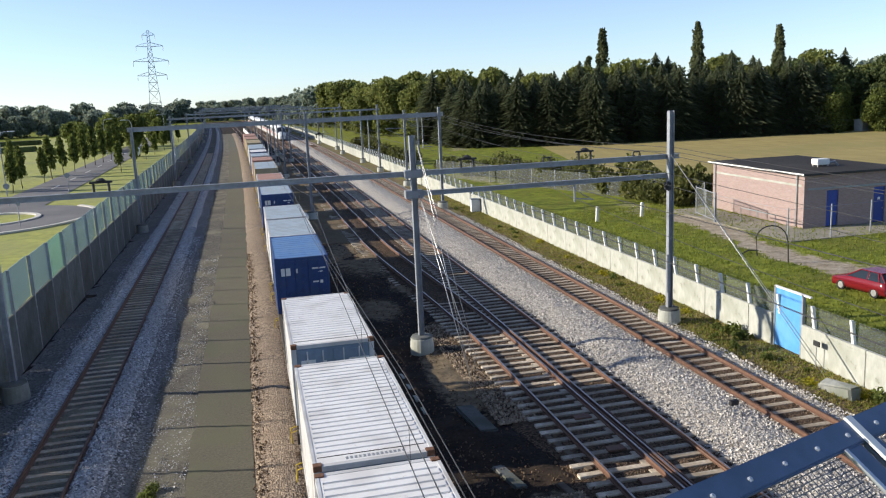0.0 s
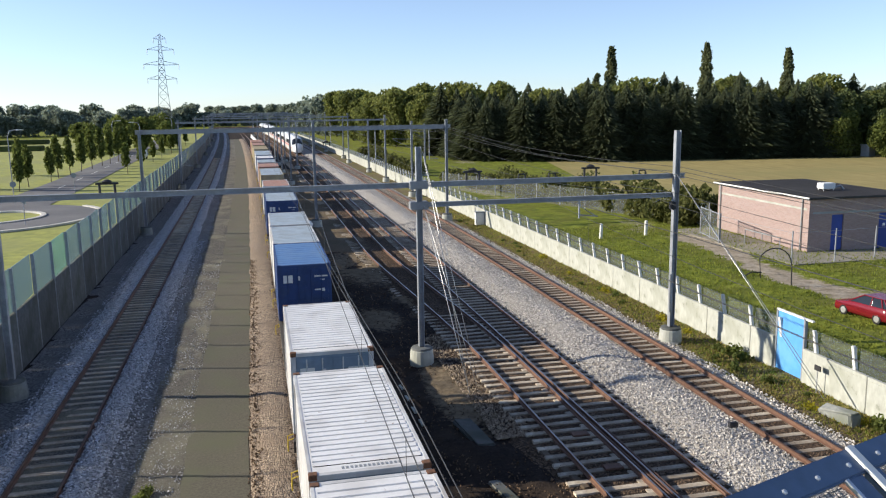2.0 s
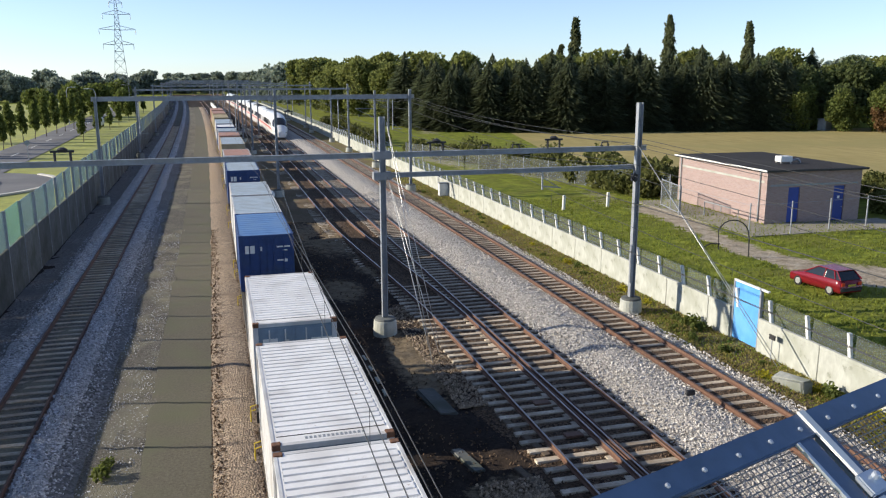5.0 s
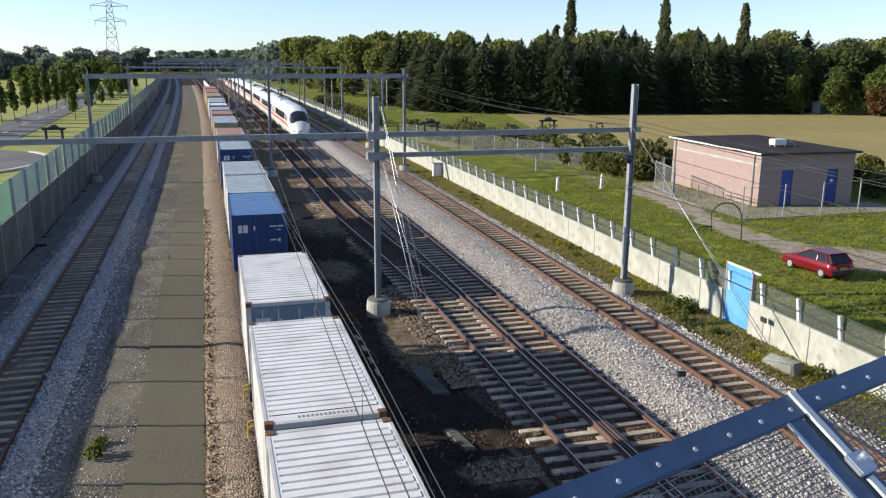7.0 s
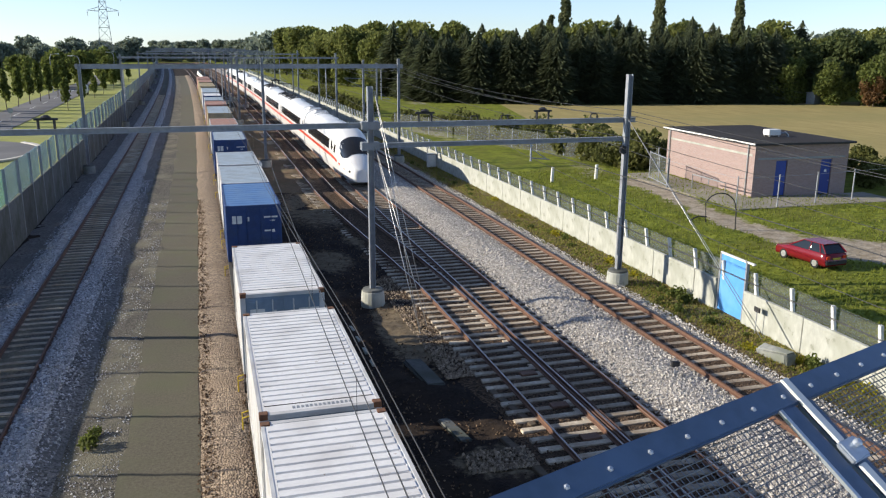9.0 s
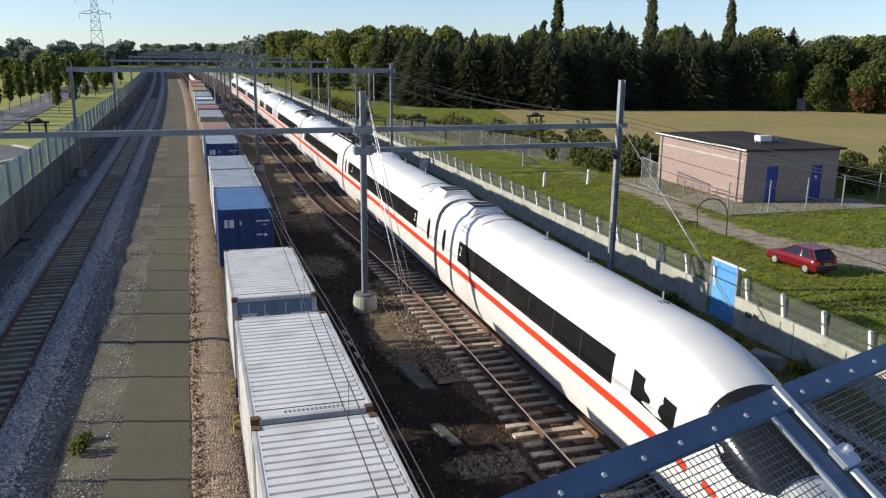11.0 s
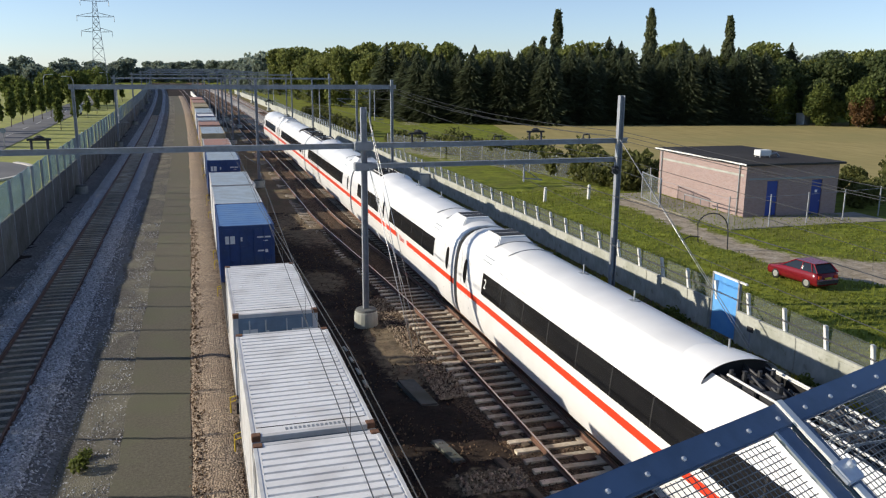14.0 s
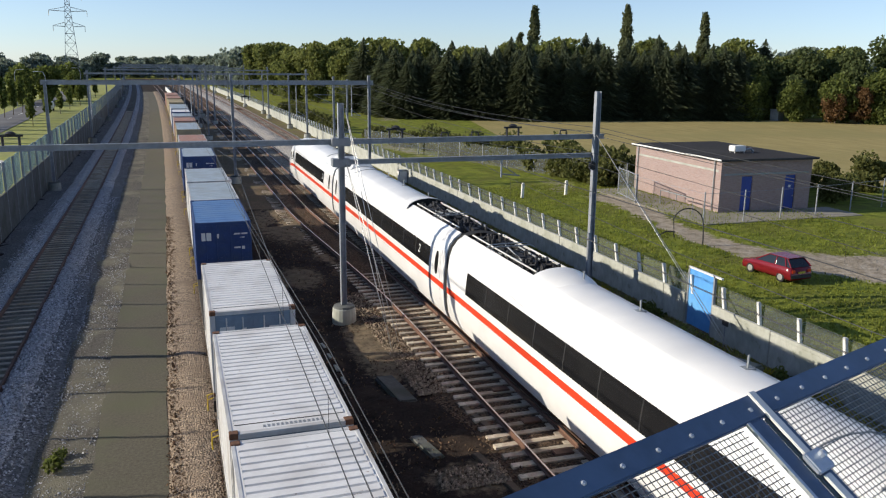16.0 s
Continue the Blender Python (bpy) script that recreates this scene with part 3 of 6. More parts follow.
    tri = [(0, 2, 4), (2, 1, 4), (1, 3, 4), (3, 0, 4), (2, 0, 5), (1, 2, 5), (3, 1, 5), (0, 3, 5)]
    u = rng.random(n)
    ys = yr[0] + (yr[1] - yr[0]) * u ** 1.6
    xs = rng.uniform(*xr, n)
    for i in range(n):
        r = rng.uniform(*rr)
        v = base * (r * rng.uniform(0.6, 1.3, 3))
        a = rng.uniform(0, 6.28)
        c, s = math.cos(a), math.sin(a)
        v = np.stack([v[:, 0] * c - v[:, 1] * s, v[:, 0] * s + v[:, 1] * c, v[:, 2] + 0.35 * v[:, 0]], 1) + rng.normal(0, r * 0.22, (6, 3))
        v += (xs[i] + (bend(ys[i]) if curve else 0), ys[i], zf(xs[i]) + r * 0.2)
        k = len(verts)
        verts += v.tolist()
        faces += [(k + p, k + q, k + w) for p, q, w in tri]
    return tagged(new(name, from_arrays(name, verts, faces, material)), label, "gravel", "", "stuff")


def lerp_z(cols):
    xs, zs = zip(*cols)
    return lambda x: float(np.interp(x, xs, zs))


stones("loose_ballast", 15000, (12.75, 15.8), (12, 75), lerp_z([(12.75, -0.22), (13.5, -0.09), (14.1, 0.02), (14.7, 0.0), (15.3, -0.1), (15.75, -0.16)]), (0.022, 0.05), M["stone"], "loose pale ballast stones between the tracks")
stones("loose_ballast", 6000, (17.5, 18.5), (12, 70), lambda x: -0.2, (0.02, 0.05), M["stone"], "loose pale ballast stones along the outer rail")
stones("loose_ballast", 5000, (15.9, 17.5), (12, 60), lambda x: -0.2, (0.02, 0.04), M["stone_brown"], "brownish stones between the rails")
stones("loose_ballast", 8000, (8.0, 12.9), (12, 60), lambda x: -0.21, (0.02, 0.045), M["stone_brown"], "rust-brown stones between the rails")
stones("loose_ballast", 7000, (-0.75, 0.8), (12, 60), lambda x: -0.16, (0.02, 0.045), M["stone_brown"], "brown gravel beside the freight wagons")
stones("loose_ballast", 8000, (-8.65, -7.6), (15, 75), lerp_z([(-8.8, -0.18), (-8.2, -0.02), (-7.6, -0.15)]), (0.025, 0.055), M["stone_grey"], "grey ballast stones on a ridge")
stones("loose_ballast", 9000, (-6.0, -5.0), (15, 75), lerp_z([(-6.05, -0.15), (-5.75, -0.04), (-5.35, 0.0), (-4.8, -0.14), (-4.2, -0.28)]), (0.025, 0.055), M["stone_grey"], "grey ballast stones on a ridge")
stones("loose_ballast", 2600, (-5.15, -4.5), (15, 70), lerp_z([(-5.15, -0.09), (-4.75, -0.17), (-4.15, -0.3)]), (0.025, 0.05), M["stone_grey"], "scattered stones on the ridge foot")
stones("loose_ballast", 1600, (-9.1, -8.6), (15, 70), lerp_z([(-9.3, -0.33), (-8.9, -0.22), (-8.6, -0.14)]), (0.025, 0.05), M["stone_grey"], "scattered stones on the ridge foot")
stones("loose_ballast", 3800, (7.35, 8.75), (24.5, 37), lambda x: -0.24, (0.02, 0.05), M["stone_tan"], "tan ballast stones spilled beside the crossover")
# Tan stones also mimic the sun strip falling through a container gap.
stones("loose_ballast", 700, (6.2, 8.1), (18.2, 19.3), lambda x: -0.2, (0.025, 0.06), M["stone_tan"], "low bank of tan stones, pale like the sun strip across the yard")
stones("loose_ballast", 3500, (4.3, 8.4), (13, 60), lambda x: -0.25, (0.015, 0.05), M["stone_brown"], "brown stones scattered over the yard soil")
stones("loose_ballast", 5000, (-4.3, -2.7), (15, 60), lambda x: -0.27, (0.012, 0.03), M["stone_grey"], "grit on the gravel strip")


# ---- bridge under the camera ----
b = bmesh.new()
box(b, -40, 60, -5.5, 0.75, 8.3, 9.05)
solo("bridge_deck", b, M["concrete"], "plain concrete footbridge deck", "bridge", kind="structure")


# ---- noise barrier on the far side of the old track ----
def noise_barrier():
    t = thing("noise_barrier", Matrix(), "noise barrier of shade-toned concrete panels with green glass above", "noise barrier", kind="structure")
    pitch, y = 3.55, 8.6
    pan = bmesh.new()
    box(pan, -0.07, 0.07, 0.09, pitch - 0.09, -0.5, 2.3, 0.02)
    pan = finish("concrete_panel", pan, M["barrier"])
    gl = bmesh.new()
    box(gl, -0.012, 0.012, 0.06, pitch - 0.06, 2.31, 4.2)
    gl = finish("glass_pane", gl, M["glass_screen"])
    gl2 = gl.copy()
    gl2.materials.clear()
    gl2.materials.append(M["glass_clean"])
    po = bmesh.new()
    box(po, -0.08, 0.08, -0.035, 0.035, -0.5, 4.2)
    po = finish("post", po, M["steel"])
    i = 0
    while y < 420:
        x = -10.45 + bend(y)
        hd = heading(y)
        for nm, me in (("concrete_panel", pan), ("glass_pane", gl2 if i == 10 else gl), ("post", po)):
            o = new(nm, me)
            o.parent = t
            o.matrix_basis = pose(x, y, 0, 0, 0, hd + (random.uniform(0.6, 2.6) if nm == "glass_pane" else 0))
            o.visible_shadow = nm != "glass_pane"
        y += pitch
        i += 1


noise_barrier()


# ---- concrete wall with a raked wire fence on the right ----
def wall_right():
    t = thing("wall_east", Matrix(), "weathered pale concrete wall along the outer track", "wall", kind="structure")
    panels = []
    for k in range(3):
        b = bmesh.new()
        box(b, -0.06, 0.06, 0.012, 3.488, -0.5, 1.0, 0.015)
        box(b, -0.075, 0.075, 0.012, 3.488, 1.0, 1.12, 0.01)
        panels.append(finish("wall_panel", b, M["concrete"]))
    y, i = 2.4, 0
    while y < 330:
        x = 20.75 + bend(y)
        if not 26.5 < y + 1.75 < 29.5:
            o = new("wall_panel", panels[i % 3])
            o.parent = t
            o.matrix_basis = pose(x, y, 0, 0, 0, heading(y))
        y += 3.5
        i += 1
    b = bmesh.new()
    box(b, -0.06, 0.06, 28.8, 30.39, -0.5, 1.0, 0.015)
    box(b, -0.075, 0.075, 28.8, 30.39, 1.0, 1.12, 0.01)
    bmesh.ops.translate(b, verts=b.verts[:], vec=(20.7, 0, 0))
    part("wall_panel", b, M["concrete"], t)
    return t


wall_right()


def fence_post_mesh():
    b = bmesh.new()
    box(b, -0.065, 0.065, -0.075, 0.075, 0.75, 2.02, 0.012)
    for v in b.verts:
        v.co.x -= 0.16 * (v.co.z - 0.75) if v.co.z > 1 else 0
        v.co.y *= 0.85 if v.co.z > 1 else 1
    return finish("post", b, M["white"])


pm = fence_post_mesh()
fence = thing("wire_fence", Matrix(), "white concrete posts with wire mesh on top of the wall", "fence", kind="structure")
y = 15.7
while y < 300:
    o = new("post", pm)
    o.parent = fence
    o.matrix_basis = pose(20.9 + bend(y), y, 0, 0, 0, 0)
    y += 2.12
b = bmesh.new()
ribbon(b, [(20.9, 1.1), (20.9, 1.95)], 12, 200, 4)
part("mesh", b, M["net"], fence, "dark wire mesh")
b = bmesh.new()
for z in (1.2, 1.55, 1.9):
    rod(b, [(20.9 + bend(q), q, z) for q in range(12, 200, 6)], 0.006, 4)
part("line_wire", b, M["wire"], fence)


def blue_gate():
    t = thing("gate_panel", pose(20.75, 27.0, 0, 0, 0, 0), "sky-blue sheet metal gate closing a gap in the wall", "gate")
    b = bmesh.new()
    box(b, -0.03, 0.03, 0.0, 1.65, -0.2, 2.25, 0.01)
    part("sheet", b, M["panel_blue"], t)
    b = bmesh.new()
    box(b, -0.06, 0.06, -0.09, 0.0, -0.4, 2.3)
    part("frame", b, M["steel"], t)
    b = bmesh.new()
    box(b, -0.05, 0.05, 1.65, 1.75, -0.4, 2.3)
    part("frame", b, M["steel"], t)
    b = bmesh.new()
    box(b, -0.05, 0.05, -0.5, 1.75, 2.26, 2.33)
    part("top_rail", b, M["white"], t)
    b = bmesh.new()
    box(b, -0.03, 0.03, 1.76, 3.2, 0.6, 2.0, 0.01)
    part("side_net", b, M["net"], t)


blue_gate()


def anchor_block():
    b = bmesh.new()
    box(b, -0.24, 0.24, -0.75, 0.85, -0.4, 0.22, 0.07)
    for v in b.verts:
        v.co.z -= 0.20 * (v.co.y + 0.75) * (0.6 if v.co.x > 0 else 1.0) if v.co.z > 0 else 0
        v.co += Vector((random.uniform(-0.03, 0.03), random.uniform(-0.04, 0.04), random.uniform(-0.015, 0.015)))
    solo("anchor_block", b, M["concrete_dark"], "broken concrete anchor block in yellow weeds", "concrete block", m=pose(19.45, 23.2, 0, 0, 0, 4))


anchor_block()


# ---- overhead line portals ----
def h_shape(a, c, f, w):
    """Outline of an H: half depth a, half flange c, flange f, half web w."""
    return [(-a, -c), (-a + f, -c), (-a + f, -w), (a - f, -w), (a - f, -c), (a, -c), (a, c), (a - f, c), (a - f, w), (-a + f, w), (-a + f, c), (-a, c)]


def prism(bm, outline, place):
    r0, r1 = [[bm.verts.new(place(u, v, k)) for u, v in outline] for k in (0, 1)]
    n = len(outline)
    for i in range(n):
        bm.faces.new((r0[i], r0[(i + 1) % n], r1[(i + 1) % n], r1[i]))
    bm.faces.new(r0[::-1])
    bm.faces.new(r1)


def h_mast(t, x, y, top, base=True, w=0.24):
    b = bmesh.new()
    q = w / 2
    prism(b, [(x + u, y + v) for u, v in h_shape(q, q, 0.03, 0.015)], lambda u, v, k: (u, v, (-0.2, top)[k]))
    part("mast", b, M["steel"], t)
    if base:
        b = bmesh.new()
        turned(b, [(0.53, -0.5), (0.52, 0.0), (0.49, 0.33), (0.46, 0.36)], 20, (x, y))
        # Footings left of the line take darker concrete in place of the barrier's shadow.
        part("footing", b, M["concrete_dark"] if x < 0 else M["concrete"], t, "round concrete footing")
        b = bmesh.new()
        turned(b, [(0.47, 0.355), (0.44, 0.44), (0.30, 0.47)], 20, (x, y))
        part("collar", b, M["barrier"], t, "dark mossy grout collar")


def i_beam(t, x0, x1, y, z, h=0.22, name="beam"):
    b = bmesh.new()
    prism(b, [(z + u, y + v) for u, v in h_shape(h / 2, 0.10, 0.03, 0.02)], lambda u, v, k: ((x0, x1)[k], v, u))
    part(name, b, M["steel"], t)


def bracket(t, x, y, z):
    b = bmesh.new()
    tube(b, (x - 0.28, y, z), (x - 0.28, y, z + 0.32), 0.05, 0.05, 8)
    tube(b, (x + 0.28, y, z), (x + 0.28, y, z + 0.32), 0.05, 0.05, 8)
    box(b, x - 0.42, x + 0.42, y - 0.05, y + 0.05, z + 0.32, z + 0.40, 0.01)
    turned(b, [(0.16, z + 0.40), (0.20, z + 0.44), (0.08, z + 0.52)], 10, (x, y))
    part("bracket", b, M["darksteel"], t, "dark switch bracket")


def dropper_post(t, x, y, z0, z1):
    b = bmesh.new()
    tube(b, (x, y, z0), (x, y, z1), 0.045, 0.045, 8)
    part("drop_tube", b, M["steel"], t)
    b = bmesh.new()
    rod(b, [(x, y, z1 + 0.15), (x + 0.9, y, z1 + 0.05)], 0.03, 6)
    rod(b, [(x, y, z1 + 0.55), (x + 0.75, y, z1 + 0.1)], 0.02, 6)
    part("steady_arm", b, M["steel"], t)
    b = bmesh.new()
    turned(b, [(0.03, 0), (0.06, 0.03), (0.03, 0.06), (0.06, 0.09), (0.03, 0.12), (0.06, 0.15), (0.03, 0.2)], 8)
    bmesh.ops.translate(b, verts=b.verts[:], vec=(x, y, z1 + 0.6))
    part("insulator", b, M["insul"], t, "white ribbed insulator")


def portal(y, xs, tops, zb, x0, x1, drops, extra=None, h=0.22):
    t = thing("overhead_line_portal", pose(bend(y), y, 0, 0, 0, heading(y)), "galvanised steel portal spanning the tracks, carrying the overhead line", "portal", "portals over the line")
    for x, tp in zip(xs, tops):
        h_mast(t, x, 0, tp)
    i_beam(t, x0, x1, 0.17, zb, h)
    if extra:
        i_beam(t, extra[0], extra[1], 0.17, extra[2], 0.2)
    for x in drops:
        dropper_post(t, x, 0.17, zb - 0.1, 5.7)
    return t


p1 = portal(33.3, (-9.75, 6.6, 18.5), (8.1, 9.1, 9.55), 7.5, -12.4, 19.0, (), (6.2, 18.5, 6.64))
bracket(p1, -5.7, 0.17, 7.61)
bracket(p1, 14.4, 0.17, 7.61)
bracket(p1, 9.0, 0.17, 7.61)
for x in (11.2, 12.6, 16.9):
    b = bmesh.new()
    rod(b, [(x - 0.16, 0.17, 7.62), (x - 0.14, 0.17, 7.80), (x + 0.14, 0.17, 7.80), (x + 0.18, 0.17, 7.62)], 0.035, 6)
    part("insulator", b, M["darksteel"], p1, "dark insulator pair")
b = bmesh.new()
box(b, 18.23, 18.43, -0.25, 0.1, 6.0, 6.35, 0.03)
rod(b, [(18.28, -0.2, 6.4), (18.08, -0.3, 6.2), (18.28, -0.3, 6.0)], 0.035, 6)
part("pulley", b, M["darksteel"], p1, "tension pulley")
b = bmesh.new()
box(b, 18.28, 18.43, -0.2, -0.05, 1.2, 3.0, 0.02)
part("counterweight", b, M["steel"], p1)
for z in (6.64, 7.5):
    b = bmesh.new()
    box(b, 6.2, 6.98, -0.18, 0.3, z - 0.17, z + 0.17, 0.03)
    part("clamp", b, M["steel"], p1)
# hanging tube under the lower beam
dropper_post(p1, 13.9, 0.17, 6.6, 5.75)
p2 = portal(76, (-9.75, 5.42, 18.05), (9.0, 9.6, 9.5), 8.82, -10.1, 18.5, (-6.3, 1.9, 11.2, 16.4), None, 0.4)
bracket(p2, 6.6, 0.17, 7.2)
k = 0
for y in (119, 162, 205, 248, 292, 336):
    portal(y, (-9.75, 5.42, 19.3), (9.3, 9.5, 9.6), 8.9, -10.1, 19.7, (1.9, 11.3), None, 0.24)
# single masts on the right and in the middle
for x, y, tp in ((19.0, 98, 9.0), (19.6, 138, 8.6), (27.2, 128, 8.0), (20.2, 178, 8.8), (8.3, 150, 8.5), (5.2, 142, 8.7), (7.2, 170, 8.6)):
    t = thing("overhead_line_mast", pose(bend(y), y, 0, 0, 0, 0), "single galvanised overhead line mast", "mast", "single masts")
    h_mast(t, x, 0, tp)
    b = bmesh.new()
    rod(b, [(x, 0, 6.8), (x - 2.4, 0, 6.9)], 0.04, 6)
    rod(b, [(x, 0, 5.7), (x - 2.3, 0, 6.8)], 0.03, 6)
    part("cantilever", b, M["steel"], t)


# ---- wires ----
def span(name, pts, r, material, label, sag=0.0, n=10):
    b = bmesh.new()
    line = []
    for (x0, y0, z0), (x1, y1, z1) in zip(pts, pts[1:]):
        for i in range(n):
            k = i / n
            line.append((x0 + (x1 - x0) * k, y0 + (y1 - y0) * k, z0 + (z1 - z0) * k - 4 * sag * k * (1 - k)))
    line.append(pts[-1])
    rod(b, line, r, 4)
    return solo(name, b, material, label, "wire", "overhead wires", smooth=True)


SUP = (-12, 33.3, 76, 119, 162, 205, 248)
for xc, stag in ((XB, 0.35), (XC, 0.25), (XD, -0.25), (XA + 0.3, 0.2)):
    if xc == XA + 0.3:
        continue
    cp = [(xc + bend(y) + stag * (1 if i % 2 else -1), y, 5.55) for i, y in enumerate(SUP)]
    span("contact_wire", cp, 0.009, M["wire"], "thin copper contact wire above the track")
    if xc != XB:
        span("contact_wire", [(x + 0.05, y, z) for x, y, z in cp], 0.009, M["wire"], "thin copper contact wire above the track")
    mp = [(x, y, 6.9) for x, y, z in cp]
    span("messenger_wire", mp, 0.009, M["wire"], "sagging messenger wire above the track", 0.75)
    for (x0, y0, _), (x1, y1, _) in zip(cp[:4], cp[1:5]):
        for i in range(1, 8):
            k = i / 8
            xx, yy = x0 + (x1 - x0) * k, y0 + (y1 - y0) * k
            b = bmesh.new()
            tube(b, (xx, yy, 5.56), (xx, yy, 6.9 - 3 * k * (1 - k)), 0.004, 0.004, 4)
            solo("wire_dropper", b, M["wire"], "thin dropper between contact and messenger wire", "wire", "droppers")
# heavier pair of feeder cables beside the freight train
span("feeder_cable", [(2.42, -6, 5.5), (2.5, 14.4, 5.5), (2.1, 31.4, 5.5), (2.15, 48, 5.5), (2.1, 76, 6.4)], 0.010, M["wire"], "dark overhead cable beside the freight train")
span("feeder_cable", [(2.30, -6, 5.5), (2.38, 14.4, 5.5), (2.0, 31.4, 5.5), (2.12, 48, 5.5), (2.1, 76, 6.5)], 0.010, M["wire"], "dark overhead cable beside the freight train")
for x, z, s in ((18.6, 7.9, 0.5), (18.9, 7.65, 0.6), (18.3, 6.75, 0.5), (17.6, 7.75, 0.5)):
    span("feeder_cable", [(x + 0.3, -14, z), (x, 33.3, z), (x - 0.4 + bend(76), 76, z + 0.9), (x + bend(119), 119, 8.2)], 0.011, M["wire"], "dark feeder cable running from mast to mast", s)
for (a, c) in (((6.7, 33.2, 8.9), (7.75, 30.0, -0.25)), ((6.7, 33.2, 8.9), (8.35, 30.9, -0.25)), ((6.7, 33.2, 6.7), (7.55, 29.0, -0.25)), ((6.7, 33.2, 6.7), (8.05, 29.8, -0.25)),
               ((18.3, 33.1, 7.6), (19.4, 24.0, 0.2)), ((18.3, 33.1, 7.6), (19.6, 24.1, 0.2))):
    span("stay_wire", [a, c], 0.017, M["stay"], "taut steel stay wire from a mast to the ground", 0.0, 2)


# ---- freight train ----
def corrugated(bm, length, width, pitch, amp, z, x0, y0):
    """A roof sheet with ribs across it."""
    n = int(length / pitch)
    prof = []
    for i in range(n):
        a = y0 + i * length / n
        p = length / n
        prof += [(a, z), (a + 0.70 * p, z), (a + 0.76 * p, z - amp), (a + 0.94 * p, z - amp)]
    prof.append((y0 + length, z))
    rows = [[bm.verts.new((x, y, zz)) for y, zz in prof] for x in (x0, x0 + width)]
    for i in range(len(prof) - 1):
        bm.faces.new((rows[0][i], rows[0][i + 1], rows[1][i + 1], rows[1][i]))


def container(y0, y1, side, roof, label, ribs=True, doors=False, marks=False):
    """A box container with its near end at y0."""
    L, W, H = y1 - y0, 2.44, 2.58
    yc = (y0 + y1) / 2
    t = thing("shipping_container", pose(XB + bend(yc), yc, 1.15, 0, 0, heading(yc)), label, "container", "containers on the freight train")
    h, w = L / 2, W / 2
    # corrugated side walls
    b = bmesh.new()
    for s in (-1, 1):
        n = int(L / 0.28)
        prof = []
        for i in range(n):
            p, a = (L - 0.3) / n, -h + 0.15 + i * (L - 0.3) / n
            prof += [(a, 0.0), (a + 0.3 * p, 0.0), (a + 0.5 * p, 0.035), (a + 0.8 * p, 0.035)]
        prof.append((h - 0.15, 0.0))
        lo = [b.verts.new((s * (w - 0.03 - d), y, 0.12)) for y, d in prof]
        hi = [b.verts.new((s * (w - 0.03 - d), y, H - 0.08)) for y, d in prof]
        for i in range(len(prof) - 1):
            b.faces.new((lo[i], lo[i + 1], hi[i + 1], hi[i]))
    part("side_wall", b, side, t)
    b = bmesh.new()
    for s in (-1, 1):
        x0, x1 = (s * w, s * (w - 0.07)) if s < 0 else (s * (w - 0.07), s * w)
        box(b, x0, x1, -h + 0.15, h - 0.15, 0, 0.14)
        box(b, x0, x1, -h + 0.15, h - 0.15, H - 0.09, H - 0.012)
        for e in (-1, 1):
            y_0, y_1 = (-h, -h + 0.15) if e < 0 else (h - 0.15, h)
            box(b, x0 if s < 0 else s * (w - 0.15), s * (w - 0.15) if s < 0 else x1, y_0, y_1, 0.12, H - 0.12)
    for e in (-1, 1):
        y_0, y_1 = (-h, -h + 0.12) if e < 0 else (h - 0.12, h)
        box(b, -w + 0.15, w - 0.15, y_0, y_1, H - 0.12, H - 0.012)
        box(b, -w + 0.15, w - 0.15, y_0, y_1, 0, 0.14)
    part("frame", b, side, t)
    b = bmesh.new()
    if ribs:
        box(b, -w + 0.07, w - 0.07, -h + 0.12, -h + 0.42, H - 0.08, H - 0.02)
        box(b, -w + 0.07, w - 0.07, h - 0.42, h - 0.12, H - 0.03, H - 0.02)
        corrugated(b, L - 0.84, W - 0.24, 0.25, 0.036, H - 0.004, -w + 0.12, -h + 0.42)
        box(b, -w + 0.07, -w + 0.12, -h + 0.42, h - 0.42, H - 0.03, H - 0.02)
        box(b, w - 0.12, w - 0.07, -h + 0.42, h - 0.42, H - 0.03, H - 0.02)
    else:
        corrugated(b, L - 0.24, W - 0.14, 0.5, 0.012, H - 0.015, -w + 0.07, -h + 0.12)
    part("roof", b, roof, t)
    for e in (-1, 1):
        b = bmesh.new()
        y_ = e * (h - 0.05)
        box(b, -w + 0.15, w - 0.15, y_ - 0.02, y_ + 0.02, 0.14, H - 0.12)
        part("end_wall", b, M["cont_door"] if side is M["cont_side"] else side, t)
    cast = bmesh.new()
    box(cast, -0.09, 0.09, -0.09, 0.09, 0, 0.13, 0.012)
    cm = finish("corner_casting", cast, M["rustcast"] if marks or ribs else side)
    for sx in (-1, 1):
        for sy in (-1, 1):
            for z in (0.0, H - 0.125):
                o = new("corner_casting", cm)
                o.parent = t
                o.matrix_basis = pose(sx * (w - 0.088), sy * (h - 0.088), z)
    if doors:
        yf = -h + 0.028
        for s in (-1, 1):
            b = bmesh.new()
            xa, xb = (-w + 0.17, -0.012) if s < 0 else (0.012, w - 0.17)
            box(b, xa, xb, yf - 0.03, yf + 0.0, 0.18, H - 0.16, 0.01)
            for k in range(3):
                z0 = 0.3 + k * 0.72
                box(b, xa + 0.08, xb - 0.08, yf - 0.045, yf - 0.03, z0, z0 + 0.6, 0.008)
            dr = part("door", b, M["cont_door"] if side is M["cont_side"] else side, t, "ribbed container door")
            for q in (0.28, 0.72):
                b = bmesh.new()
                xx = xa + (xb - xa) * q
                rod(b, [(xx, yf - 0.075, 0.2), (xx, yf - 0.075, H - 0.2)], 0.022, 6)
